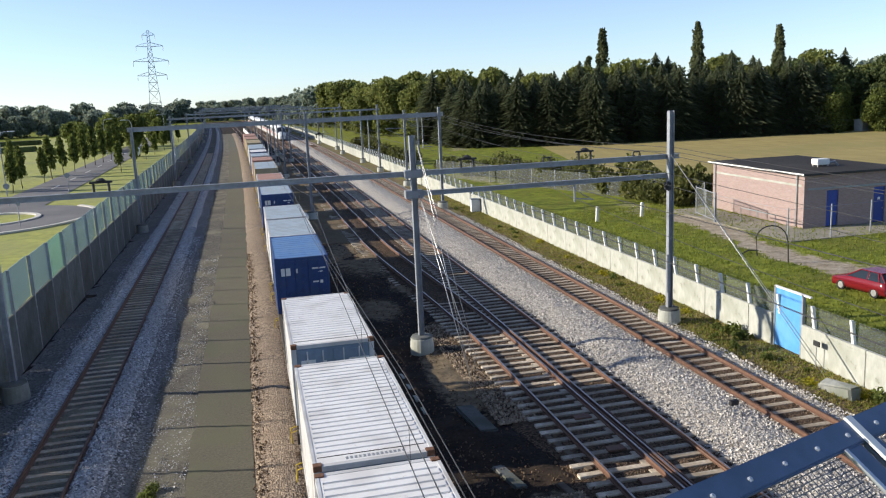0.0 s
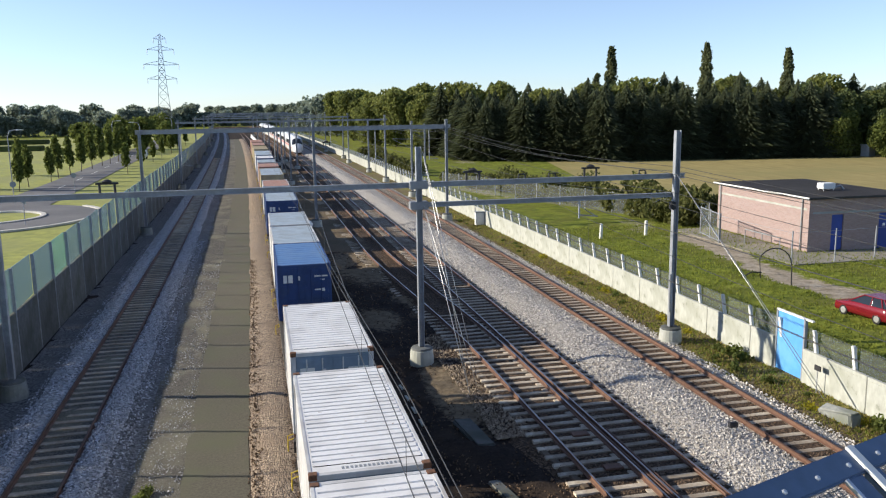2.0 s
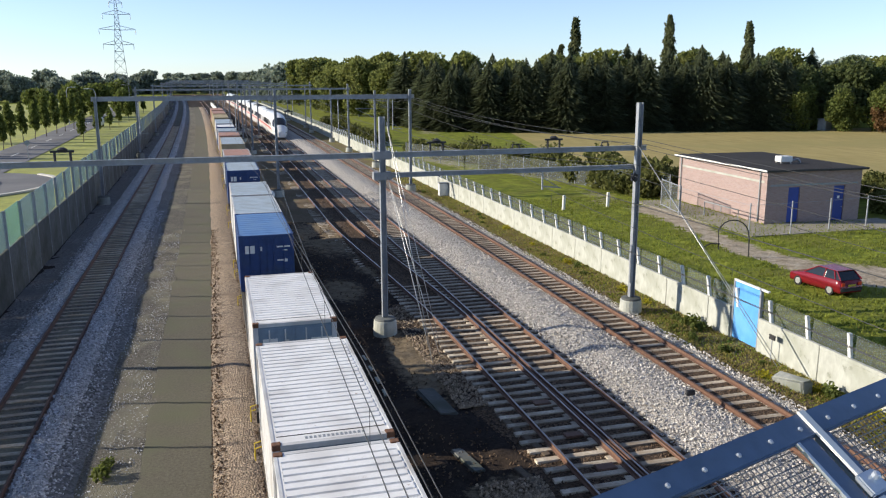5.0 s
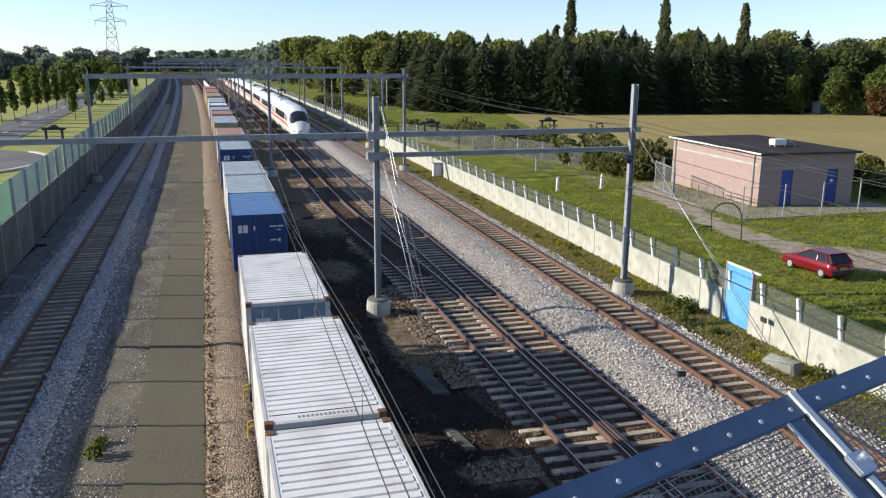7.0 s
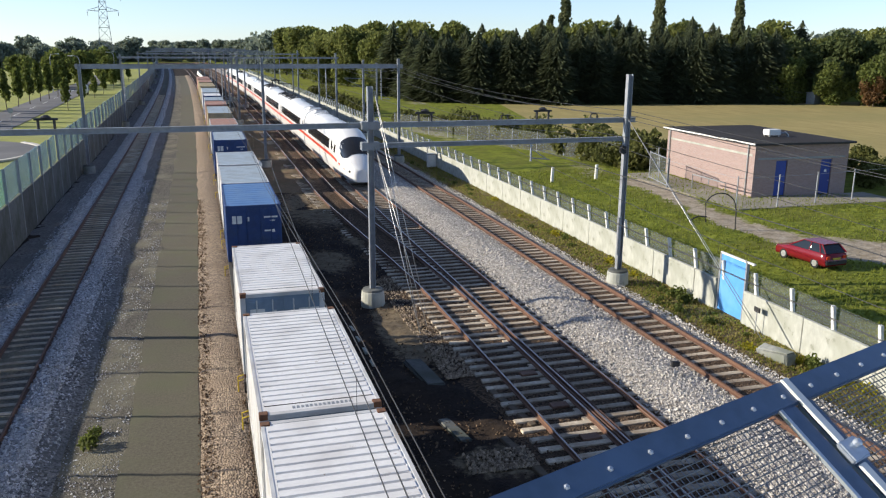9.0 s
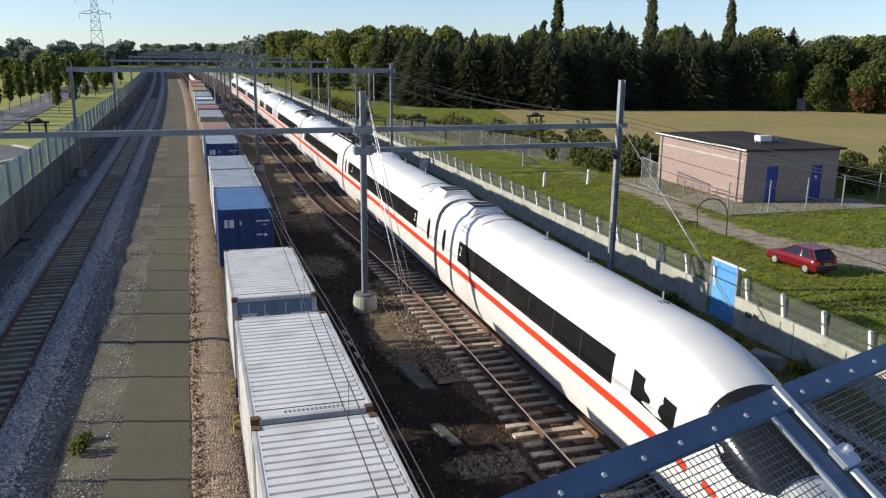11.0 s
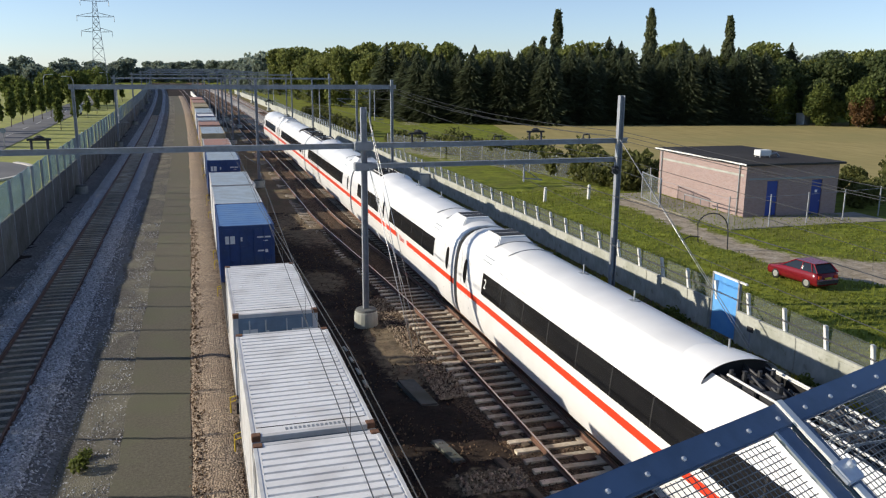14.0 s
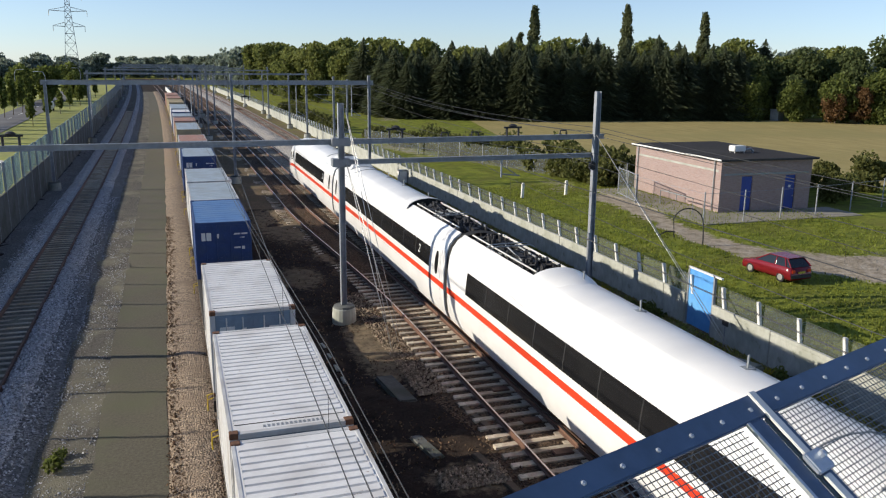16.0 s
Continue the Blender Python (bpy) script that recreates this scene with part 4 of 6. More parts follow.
                rod(b, [(xx, yf - 0.08, 0.95), (xx + 0.25, yf - 0.085, 0.95)], 0.018, 5)
                part("lock_rod", b, side, dr)
        for x, z, ww, hh in ((-0.95, 1.75, 0.42, 0.36), (-0.32, 1.85, 0.12, 0.2), (0.45, 1.98, 0.6, 0.07), (0.72, 1.82, 0.2, 0.05), (0.45, 1.35, 0.28, 0.07),
                             (0.75, 1.3, 0.16, 0.14), (-0.35, 0.6, 0.2, 0.14), (0.7, 0.6, 0.2, 0.14)):
            b = bmesh.new()
            box(b, x, x + ww, yf - 0.056, yf - 0.05, z, z + hh)
            part("marking", b, M["white"], t)
    if marks:
        b = bmesh.new()
        for i in range(14):
            x = -0.55 + i * 0.088
            box(b, x, x + 0.05, -h + 0.2, -h + 0.31, H - 0.018, H - 0.014)
        part("marking", b, M["hatch"], t)
    return t


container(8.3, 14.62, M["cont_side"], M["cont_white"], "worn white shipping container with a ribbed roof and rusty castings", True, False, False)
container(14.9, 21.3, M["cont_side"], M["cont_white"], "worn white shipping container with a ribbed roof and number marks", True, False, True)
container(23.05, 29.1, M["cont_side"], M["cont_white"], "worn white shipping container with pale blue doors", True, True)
container(36.7, 42.9, M["cont_blue"], M["cont_blueroof"], "dark blue shipping container with a faded blue roof", False, True)
container(43.0, 49.3, M["cont_side"], M["cont_paleroof"], "shipping container with a pale grey-blue roof", False)
container(49.9, 56.0, M["cont_side"], M["cont_paleroof"], "shipping container with a pale grey roof", False)
container(63.3, 69.6, M["cont_blue"], M["cont_paleroof"], "blue shipping container with a pale roof", False, True)
container(75.6, 82.2, M["cont_side"], M["cont_rust"], "shipping container with a rusty pink roof", False)
container(88.6, 98.6, M["cont_tan"], M["cont_paleroof"], "tan shipping container with a pale blue roof", False)
container(101.5, 107.6, M["cont_rust"], M["cont_rust"], "rust-red steel shipping container on a wagon", False)
container(110.0, 116.1, M["cont_side"], M["cont_paleroof"], "pale grey shipping container on a wagon", False)
container(119.0, 125.1, M["cont_blue"], M["cont_white"], "blue shipping container with a white roof", False)
container(128.0, 140.2, M["cont_side"], M["cont_paleroof"], "long pale grey shipping container on a wagon", False)
container(146.0, 158.2, M["cont_tan"], M["cont_tan"], "tan steel shipping container on a wagon", False)
container(162.0, 174.2, M["cont_tan"], M["cont_rust"], "long tan shipping container with rusty roof", False)
container(178.0, 190.2, M["cont_rust"], M["cont_rust"], "rust-red steel shipping container on a wagon", False)


def flat_wagon(y0, y1):
    yc, h = (y0 + y1) / 2, (y1 - y0) / 2
    t = thing("flat_wagon", pose(XB + bend(yc), yc, 0, 0, 0, heading(yc)), "grimy flat wagon of a standing freight train", "rail wagon", "wagons of the freight train")
    b = bmesh.new()
    for s in (-1, 1):
        x0, x1 = sorted((s * 1.22, s * 1.08))
        box(b, x0, x1, -h + 0.6, h - 0.6, 0.72, 1.12)
    for k in range(9):
        y = -h + 0.8 + k * (2 * h - 1.6) / 8
        box(b, -1.08, 1.08, y - 0.1, y + 0.1, 0.8, 1.1)
    box(b, -0.2, 0.2, -h + 0.6, h - 0.6, 0.7, 1.05)
    for e in (-1, 1):
        y_0, y_1 = sorted((e * (h - 0.6), e * (h - 0.35)))
        box(b, -1.25, 1.25, y_0, y_1, 0.8, 1.15)
    part("frame", b, M["under"], t)
    for e in (-1, 1):
        for s in (-0.88, 0.88):
            b = bmesh.new()
            tube(b, (s, e * (h - 0.35), 1.0), (s, e * h, 1.0), 0.09, 0.09, 10)
            tube(b, (s, e * (h - 0.02), 1.0), (s, e * (h + 0.03), 1.0), 0.22, 0.22, 14)
            part("buffer", b, M["darksteel"], t)
        bg = bmesh.new()
        yb = e * (h - 2.6)
        for s in (-1, 1):
            x0, x1 = sorted((s * 0.98, s * 1.1))
            box(bg, x0, x1, yb - 1.35, yb + 1.35, 0.45, 0.72, 0.03)
        box(bg, -1.0, 1.0, yb - 0.2, yb + 0.2, 0.5, 0.75)
        bo = part("bogie", bg, M["under"], t)
        for dy in (-0.9, 0.9):
            for s in (-G, G):
                b = bmesh.new()
                tube(b, (s - 0.06, yb + dy, 0.46), (s + 0.06, yb + dy, 0.46), 0.46, 0.46, 20)
                part("wheel", b, M["rail"], bo)
    for yy in (-h + 1.1, h - 6.3, h - 1.1):
        b = bmesh.new()
        rod(b, [(-1.2, yy - 0.15, 1.0), (-1.4, yy - 0.15, 0.95), (-1.4, yy - 0.15, 0.62), (-1.4, yy + 0.2, 0.62), (-1.4, yy + 0.2, 0.95), (-1.2, yy + 0.2, 1.0)], 0.022, 6)
        part("step", b, M["yellow"], t, "yellow shunter's step")
    return t


for a, c in ((2.0, 22.0), (22.4, 42.8), (43.0, 62.6), (63.0, 82.6), (83.0, 99.8), (100.2, 117.4), (117.8, 141), (141.5, 159.5), (160, 175.6), (176, 191.6)):
    flat_wagon(a, c)

# ---- express train ----
PITCH, BODY = 24.2, 23.75
TALL = 1.062   # body height over the drawn section
HALF = [(0.0, 0.30), (0.95, 0.32), (1.28, 0.42), (1.40, 0.75), (1.455, 1.2), (1.475, 1.75), (1.465, 2.2), (1.42, 2.6), (1.36, 2.95), (1.24, 3.29), (1.03, 3.56), (0.72, 3.755), (0.70, 3.765), (0.36, 3.855), (0.0, 3.88)]


def skin(z):
    """Half width of the body at height z."""
    return float(np.interp(z, [p[1] for p in HALF], [p[0] for p in HALF]))


def express_car(num, nose, wells, hatches, label, bistro=False, class_mark=True, plain_end=0, raised=0):
    """A car with its front end at y = -BODY/2; nose: -1 at the front, 1 at the rear, 0 none. wells: ends (-1, 1) with roof gear."""
    t = thing("express_railcar", Matrix(), label, "train car", "cars of the express train")
    h = BODY / 2

    def section(y):
        d = 99.0
        if nose == -1:
            d = y + h
        if nose == 1:
            d = h - y
        wf, top = 1.0, 3.88
        if d < 6.4:
            k = max(d, 0.0) / 6.4
            wf = 0.32 + 0.68 * (1 - (1 - k) ** 2.6) ** 0.62
            top = 1.25 + 2.63 * (1 - (1 - k) ** 1.9) ** 0.95
        clip = 9.0
        for e in wells:
            if e * y > h - 7.2:
                clip = 3.36
        return wf, top, clip

    ys = sorted({-h, h, *[-h + 0.12 * i * (1 + 0.12 * i) for i in range(19)], *[h - 0.12 * i * (1 + 0.12 * i) for i in range(19)], *np.linspace(-h + 6.5, h - 6.5, 7),
                 -h + 7.2, -h + 7.19, h - 7.2, h - 7.19})

    def point(x, z, y):
        wf, top, clip = section(y)
        zz = 0.30 + (z - 0.30) * (top - 0.30) / 3.58
        return (x * wf, y, min(zz, clip) if abs(x) < 0.71 else zz)

    ring = HALF + [(-x, z) for x, z in HALF[-2:0:-1]]
    b = bmesh.new()
    prev = None
    first = None
    for y in ys:
        row = [b.verts.new(point(x, z, y)) for x, z in ring]
        if prev:
            for i in range(len(row)):
                b.faces.new((prev[i], prev[(i + 1) % len(row)], row[(i + 1) % len(row)], row[i]))
        first = first or row
        prev = row
    b.faces.new(first[::-1])
    b.faces.new(prev)
    shell = part("body", b, M["ice"], t, "white lacquered body shell", True)
    shell.data.set_sharp_from_angle(angle=radians(42))

    def side_band(name, y0, y1, z0, z1, off, material, sides=(-1, 1), n=None, lab=""):
        for s in sides:
            b = bmesh.new()
            zs = [z0 + (z1 - z0) * k / 4 for k in range(5)]
            n_ = n or max(1, int((y1 - y0) / 1.2))
            pr = None
            for i in range(n_ + 1):
                y = y0 + (y1 - y0) * i / n_
                row = []
                for z in zs:
                    x, yy, zz = point(skin(z), z, y)
                    row.append(b.verts.new((s * (x + off), yy, zz)))
                if pr:
                    for k in range(4):
                        b.faces.new((pr[k], pr[k + 1], row[k + 1], row[k]))
                pr = row
            part(name, b, material, t, lab)

    # windows, stripe and doors
    f0 = -h + (7.2 if nose == -1 else 2.0 if -1 in wells else 3.1)
    f1 = h - (7.2 if nose == 1 else 2.0 if 1 in wells else 3.1)
    if plain_end < 0:
        f0 = -h + 2.2
    if plain_end > 0:
        f1 = h - 2.2
    if bistro:
        side_band("window_band", f0, -h + 12.1, 2.02, 2.82, 0.008, M["glassdark"])
        side_band("window_band", -h + 15.0, f1, 2.02, 2.82, 0.008, M["glassdark"])
    else:
        side_band("window_band", f0, f1, 2.02, 2.82, 0.008, M["glassdark"])
    n_pane = int((f1 - f0) / 1.9)
    for i in range(1, n_pane):
        y = f0 + (f1 - f0) * i / n_pane
        if bistro and -h + 12.0 < y < -h + 15.1:
            continue
        side_band("window_post", y - 0.03, y + 0.03, 2.04, 2.8, 0.013, M["bellow"], n=1)
    s0, s1 = -h + (1.6 if nose == -1 else 0.0), h - (1.6 if nose == 1 else 0.0)
    if bistro:
        side_band("stripe", s0, -h + 8.1, 1.52, 1.76, 0.006, M["red"])
        side_band("stripe", -h + 10.1, s1, 1.52, 1.76, 0.006, M["red"])
    else:
        side_band("stripe", s0, s1, 1.52, 1.76, 0.006, M["red"])
    doors_at = [e * (h - 1.02) for e in (-1, 1) if e not in (nose, plain_end)] + ([1.75] if bistro else [])
    for yc in doors_at:
        for s in (-1, 1):
            b = bmesh.new()
            pr = None
            for k in range(11):
                a = -math.pi / 2 + math.pi * k / 10
                z, w = 2.4 + 0.47 * math.sin(a), max(0.004, 0.21 * math.cos(a) ** 0.7)
                row = [b.verts.new((s * (skin(z) + 0.012), yc + w * q, z)) for q in (-1, 1)]
                if pr:
                    b.faces.new((pr[0], pr[1], row[1], row[0]))
                pr = row
            part("door_window", b, M["glassdark"], t, "oval dark door window")
            for yy in (yc - 0.5, yc + 0.5):
                b = bmesh.new()
                zs = [0.55, 1.0, 1.5, 2.0, 2.5, 2.95]
                a1 = [b.verts.new((s * (skin(z) + 0.004), yy - 0.012, z)) for z in zs]
                a2 = [b.verts.new((s * (skin(z) + 0.004), yy + 0.012, z)) for z in zs]
                for k in range(5):
                    b.faces.new((a1[k], a1[k + 1], a2[k + 1], a2[k]))
                part("door_seam", b, M["hatch"], t)
    # gangway at the rear
    if nose != 1:
        b = bmesh.new()
        r1 = [b.verts.new((x * 0.965, h - 0.02, 0.30 + (z - 0.30) * 0.97 + 0.03)) for x, z in ring]
        r2 = [b.verts.new((x * 0.965, h + PITCH - BODY + 0.02, 0.30 + (z - 0.30) * 0.97 + 0.03)) for x, z in ring]
        for i in range(len(r1)):
            b.faces.new((r1[i], r1[(i + 1) % len(r1)], r2[(i + 1) % len(r1)], r2[i]))
        part("gangway", b, M["bellow"], t, "black rubber gangway")
    if nose:
        # windscreen and cab side windows
        b = bmesh.new()
        top = [i for i, (x, z) in enumerate(ring) if z > 2.55]
        pr = None
        for i in range(9):
            d = 1.35 + 2.1 * i / 8
            y = nose * (h - d)
            lim = 1.05 * math.sin(math.pi * (0.12 + 0.76 * i / 8)) ** 0.4
            row = []
            for j in range(13):
                q = -1 + 2 * j / 12
                z = 3.88 - (abs(q) * lim) ** 2 * 1.15
                x, yy, zz = point(skin(z), z, y)
                row.append(b.verts.new((math.copysign(x, q) if q else 0, yy + nose * 0.02, zz + 0.025)))
            if pr:
                for k in range(12):
                    b.faces.new((pr[k], pr[k + 1], row[k + 1], row[k]))
            pr = row
        part("windscreen", b, M["glassdark"], t, "curved dark windscreen", True)
        a0, a1 = sorted((nose * (h - 4.3), nose * (h - 6.2)))
        side_band("cab_window", a0, a1, 2.15, 2.8, 0.012, M["glassdark"])
        for s in (-1, 1):
            b = bmesh.new()
            bmesh.ops.create_uvsphere(b, u_segments=12, v_segments=8, radius=0.16)
            x, yy, zz = point(skin(2.0), 2.0, nose * (h - 0.75))
            bmesh.ops.transform(b, matrix=Matrix.Translation((s * (x - 0.08), yy, zz)) @ Matrix.Diagonal((0.8, 1.4, 0.7, 1)), verts=b.verts[:])
            part("headlight", b, M["glassdark"], t, "", True)
        b = bmesh.new()
        box(b, -0.95, 0.95, nose * (h - 1.5) - 0.5, nose * (h - 1.5) + 0.5, 0.12, 0.34, 0.05)
        part("apron", b, M["hatch"], t)
    # roof gear
    for e in wells:
        b = bmesh.new()
        y0, y1 = sorted((e * (h - 7.15), e * (h + 0.2)))
        box(b, -0.69, 0.69, y0, y1, 3.36, 3.375)
        for q in (-1, 1):
            x0, x1 = sorted((q * 0.675, q * 0.69))
            box(b, x0, x1, y0, y1, 3.37, 3.73)
        part("roof_well", b, M["bellow"], t, "dark recessed roof well")
        g = bmesh.new()
        rng = random.Random(num * 7 + e)
        for k in range(150):
            y = rng.uniform(y0 + 0.2, y1 - 0.5)
            x = rng.uniform(-0.58, 0.58)
            kind = rng.random()
            if kind < 0.4:
                tube(g, (x, y, 3.37), (x, y, 3.37 + rng.uniform(0.3, 0.66)), 0.075, 0.05, 8)
            elif kind < 0.75:
                rod(g, [(x, y, 3.6), (x * 0.9 + rng.uniform(-0.1, 0.1), y + rng.uniform(0.5, 1.4) * -e, 3.66 + rng.uniform(-0.1, 0.24))], 0.032, 6)
            else:
                box(g, x - 0.14, x + 0.14, y - 0.22, y + 0.22, 3.37, 3.37 + rng.uniform(0.25, 0.5), 0.02)
        tagged(part("roof_gear", g, M["darksteel"], t, "dark insulators and roof cables"), kind="stuff")
        g = bmesh.new()
        for s in (-1, 1):
            rod(g, [(s * 0.5, e * (h - 2.2), 3.6), (s * 0.35, e * (h - 5.0), 3.78), (s * 0.2, e * (h - 3.0), 3.92)], 0.035, 6)
        for d in (2.8, 3.2):
            rod(g, [(-0.9, e * (h - d), 3.84), (-0.7, e * (h - d), 3.94), (0.7, e * (h - d), 3.94), (0.9, e * (h - d), 3.84)], 0.025, 6)
        part("pantograph", g, M["hatch"], t, "folded pantograph")
        for s in (-1, 1):
            g = bmesh.new()
            rod(g, [(s * 0.60, e * (h - 0.6), 3.84), (s * 0.60, e * (h - 6.6), 3.84)], 0.028, 6)
            part("cable_tube", g, M["insul"], t, "pale cable tube along the well")
        # bulging fairing with an open mouth towards the well
        g, d = bmesh.new(), bmesh.new()
        prev = None
        for i in range(15):
            q = i / 14
            k = math.sqrt(1 - (1 - q) ** 2)
            yy = e * (h - 8.9 + 2.0 * q)
            row = [g.verts.new((1.06 * max(k, 0.02) ** 0.7 * math.cos(a), yy, 3.40 + 0.16 * k + 0.46 * (0.55 + 0.45 * k) * math.sin(a))) for a in [math.pi * j / 20 for j in range(21)]]
            if prev:
                for j in range(20):
                    g.faces.new((prev[j], prev[j + 1], row[j + 1], row[j]) if e > 0 else (row[j], row[j + 1], prev[j + 1], prev[j]))
            prev = row
        rim = [v.co.copy() for v in prev]
        part("fairing", g, M["ice"], t, "smooth white roof fairing with an open mouth", True)
        # A flat black face closes the mouth and draws the shade inside it.
        mouth = [d.verts.new((c.x * 0.9, e * (h - 6.99), 3.40 + (c.z - 3.40) * 0.94)) for c in rim]
        mouth += [d.verts.new((-0.76, e * (h - 6.99), 3.37)), d.verts.new((0.76, e * (h - 6.99), 3.37))]
        d.faces.new(mouth)
        part("mouth", d, M["bellow"], t, "black face standing in for the shade under the fairing")
    for e in hatches:
        y0, y1 = sorted((e * (h - 0.7), e * (h - 4.6)))
        b = bmesh.new()
        ym = e * (h - 1.9)
        box(b, -0.78, 0.78, ym - 1.05, ym + 1.05, 3.70, 4.02, 0.05)
        for v in b.verts:
            if v.co.z > 3.9:
                v.co.x *= 0.72
                v.co.y = ym + (v.co.y - ym) * 0.72
        part("roof_unit", b, M["iceroof"], t, "grey air-conditioning unit", False)
        b = bmesh.new()
        box(b, -0.5, 0.5, ym - 0.55, ym - 0.08, 4.015, 4.04, 0.01)
        box(b, -0.5, 0.5, ym + 0.08, ym + 0.55, 4.015, 4.04, 0.01)
        part("grille", b, M["darksteel"], t)
        b = bmesh.new()
        ym2 = e * (h - 3.7)
        for s0_, s1_ in ((-0.9, 0.9),):
            pts = [(x, ym2 + 0.75, math.sqrt(max(0, 1 - (x / 1.5) ** 2)) * 0.9 + 2.985) for x in np.linspace(s0_, s1_, 9)]
            rod(b, pts, 0.02, 5)
            part("roof_seam", b, M["hatch"], t)
            b = bmesh.new()
            pts = [(x, ym2 - 0.75, math.sqrt(max(0, 1 - (x / 1.5) ** 2)) * 0.9 + 2.985) for x in np.linspace(s0_, s1_, 9)]
            rod(b, pts, 0.02, 5)
        part("roof_seam", b, M["hatch"], t)
        for s in (-1, 1):
            b = bmesh.new()
            x = s * 1.13
            vs = [b.verts.new((s * (skin(z) + 0.006), e * (h - 3.2) + dy, z)) for z, dy in ((3.22, -0.5), (3.22, 0.5), (3.40, 0.5), (3.40, -0.5))]
            b.faces.new(vs)
            part("vent", b, M["hatch"], t, "grey slatted roof vent")
    for i, y in enumerate((-4.0, 0.5, 3.8)):
        if wells or nose:
            b = bmesh.new()
            rod(b, [(0.35, y, 3.84), (0.35, y, 4.15)], 0.03, 6)
            box(b, 0.2, 0.5, y - 0.12, y + 0.12, 3.83, 3.87, 0.01)
            part("aerial", b, M["hatch"], t)
    if raised:
        y = raised * (h - 5.6)
        g = bmesh.new()
        rod(g, [(0, y, 3.45), (0, y - raised * 1.35, 4.35)], 0.05, 6)
        for s in (-1, 1):
            rod(g, [(s * 0.06, y - raised * 1.35, 4.35), (s * 0.32, y + raised * 0.1, 5.12)], 0.028, 6)
        for q in (-0.22, 0.22):
            rod(g, [(-0.92, y + q, 5.0), (-0.72, y + q, 5.16), (0.72, y + q, 5.16), (0.92, y + q, 5.0)], 0.03, 6)
        rod(g, [(-0.32, y - 0.22, 5.14), (-0.32, y + 0.22, 5.14)], 0.025, 6)
        rod(g, [(0.32, y - 0.22, 5.14), (0.32, y + 0.22, 5.14)], 0.025, 6)
        part("raised_pantograph", g, M["darksteel"], t, "raised pantograph touching the contact wire")
    # bogies and wheels
    for e in (-1, 1):
        yb = e * (h - 3.7)
        b = bmesh.new()
        for s in (-1, 1):
            x0, x1 = sorted((s * 1.0, s * 1.16))
            box(b, x0, x1, yb - 1.6, yb + 1.6, 0.36, 0.6, 0.04)
        box(b, -1.0, 1.0, yb - 0.3, yb + 0.3, 0.3, 0.55)
        bo = part("bogie", b, M["under"], t)
        for dy in (-1.25, 1.25):
            for s in (-G, G):
                b = bmesh.new()
                tube(b, (s - 0.06, yb + dy, 0.46), (s + 0.06, yb + dy, 0.46), 0.46, 0.46, 20)
                part("wheel", b, M["rail"], bo)
    if class_mark:
        for e in (-1, 1):
            if e in (nose, plain_end):
                continue
            for s in (-1, 1):
                c = bpy.data.curves.new("class_number", "FONT")
                c.body, c.size, c.extrude, c.align_x = "2", 0.52, 0.001, "CENTER"
                o = new("class_number", c)
                c.materials.append(M["white"])
                o.parent = t
                o.matrix_basis = pose(s * (skin(2.35) + 0.035), e * (h - 3.45), 2.32, 90 - 9, 0, 90 * s)
    if bistro:
        for s in (-1, 1):
            c = bpy.data.curves.new("lettering", "FONT")
            c.body, c.size, c.extrude, c.align_x = "Bistro", 0.42, 0.001, "CENTER"
            o = new("lettering", c)
            c.materials.append(M["red"])
            o.parent = t
            o.matrix_basis = pose(s * 1.486, -h + 9.1, 1.5, 90, 0, 90 * s)
    for o in t.children:
        if o.type == "FONT":
            o.location.z *= TALL
        elif not o.name.startswith("bogie"):
            o.data.transform(Matrix.Diagonal((1, 1, TALL, 1)))
    return t


LBL = "white high-speed train car with a red stripe, running towards the bridge"
train = [express_car(1, -1, (), (1,), "leading car of a white high-speed train with a rounded nose"),
         express_car(2, 0, (1,), (-1,), LBL),
         express_car(3, 0, (-1,), (1,), LBL, plain_end=-1, raised=-1),
         express_car(4, 0, (-1,), (1,), LBL),
         express_car(5, 0, (1,), (-1,), LBL, bistro=True, class_mark=False, plain_end=1),
         express_car(6, 0, (1,), (-1,), LBL, class_mark=False, plain_end=1),
         express_car(7, 0, (-1,), (1,), LBL),
         express_car(8, 1, (), (-1,), "rear car of a white high-speed train with a rounded nose")]


# ---- brick switch house ----
def switch_house():
    t = thing("switch_house", pose(39.3, 51.5, -0.3, 0, 0, -1.5), "small pinkish brick switch house with a flat dark roof", "building")
    L, W, H = 12.7, 8.3, 3.95
    b = bmesh.new()
    box(b, 0, 0.24, 0, L, 0, H)
    part("wall", b, M["brick"], t)
    b = bmesh.new()
    box(b, W - 0.24, W, 0, L, 0, H)
    part("wall", b, M["brick"], t)
    b = bmesh.new()
    box(b, 0.24, W - 0.24, L - 0.24, L, 0, H)
    part("wall", b, M["brick"], t)
    b = bmesh.new()
    for x0, x1, z0, z1 in ((0.24, 1.9, 0, H), (2.9, 5.9, 0, H), (6.9, W - 0.24, 0, H), (1.9, 2.9, 2.75, H), (5.9, 6.9, 2.75, H)):
        box(b, x0, x1, 0, 0.24, z0, z1)
    part("wall", b, M["brick"], t)
    for x in (1.9, 5.9):
        b = bmesh.new()
        box(b, x + 0.02, x + 0.98, 0.08, 0.14, 0.05, 2.73, 0.01)
        d = part("door", b, M["door_blue"], t, "blue steel door")
        b = bmesh.new()
        box(b, x + 0.82, x + 0.9, 0.03, 0.08, 1.05, 1.12)
        part("handle", b, M["steel"], d)
    b = bmesh.new()
    box(b, 6.3, 6.5, 0.05, 0.075, 1.75, 1.95)
    part("sign", b, M["white"], t, "small white warning plate")
    b = bmesh.new()
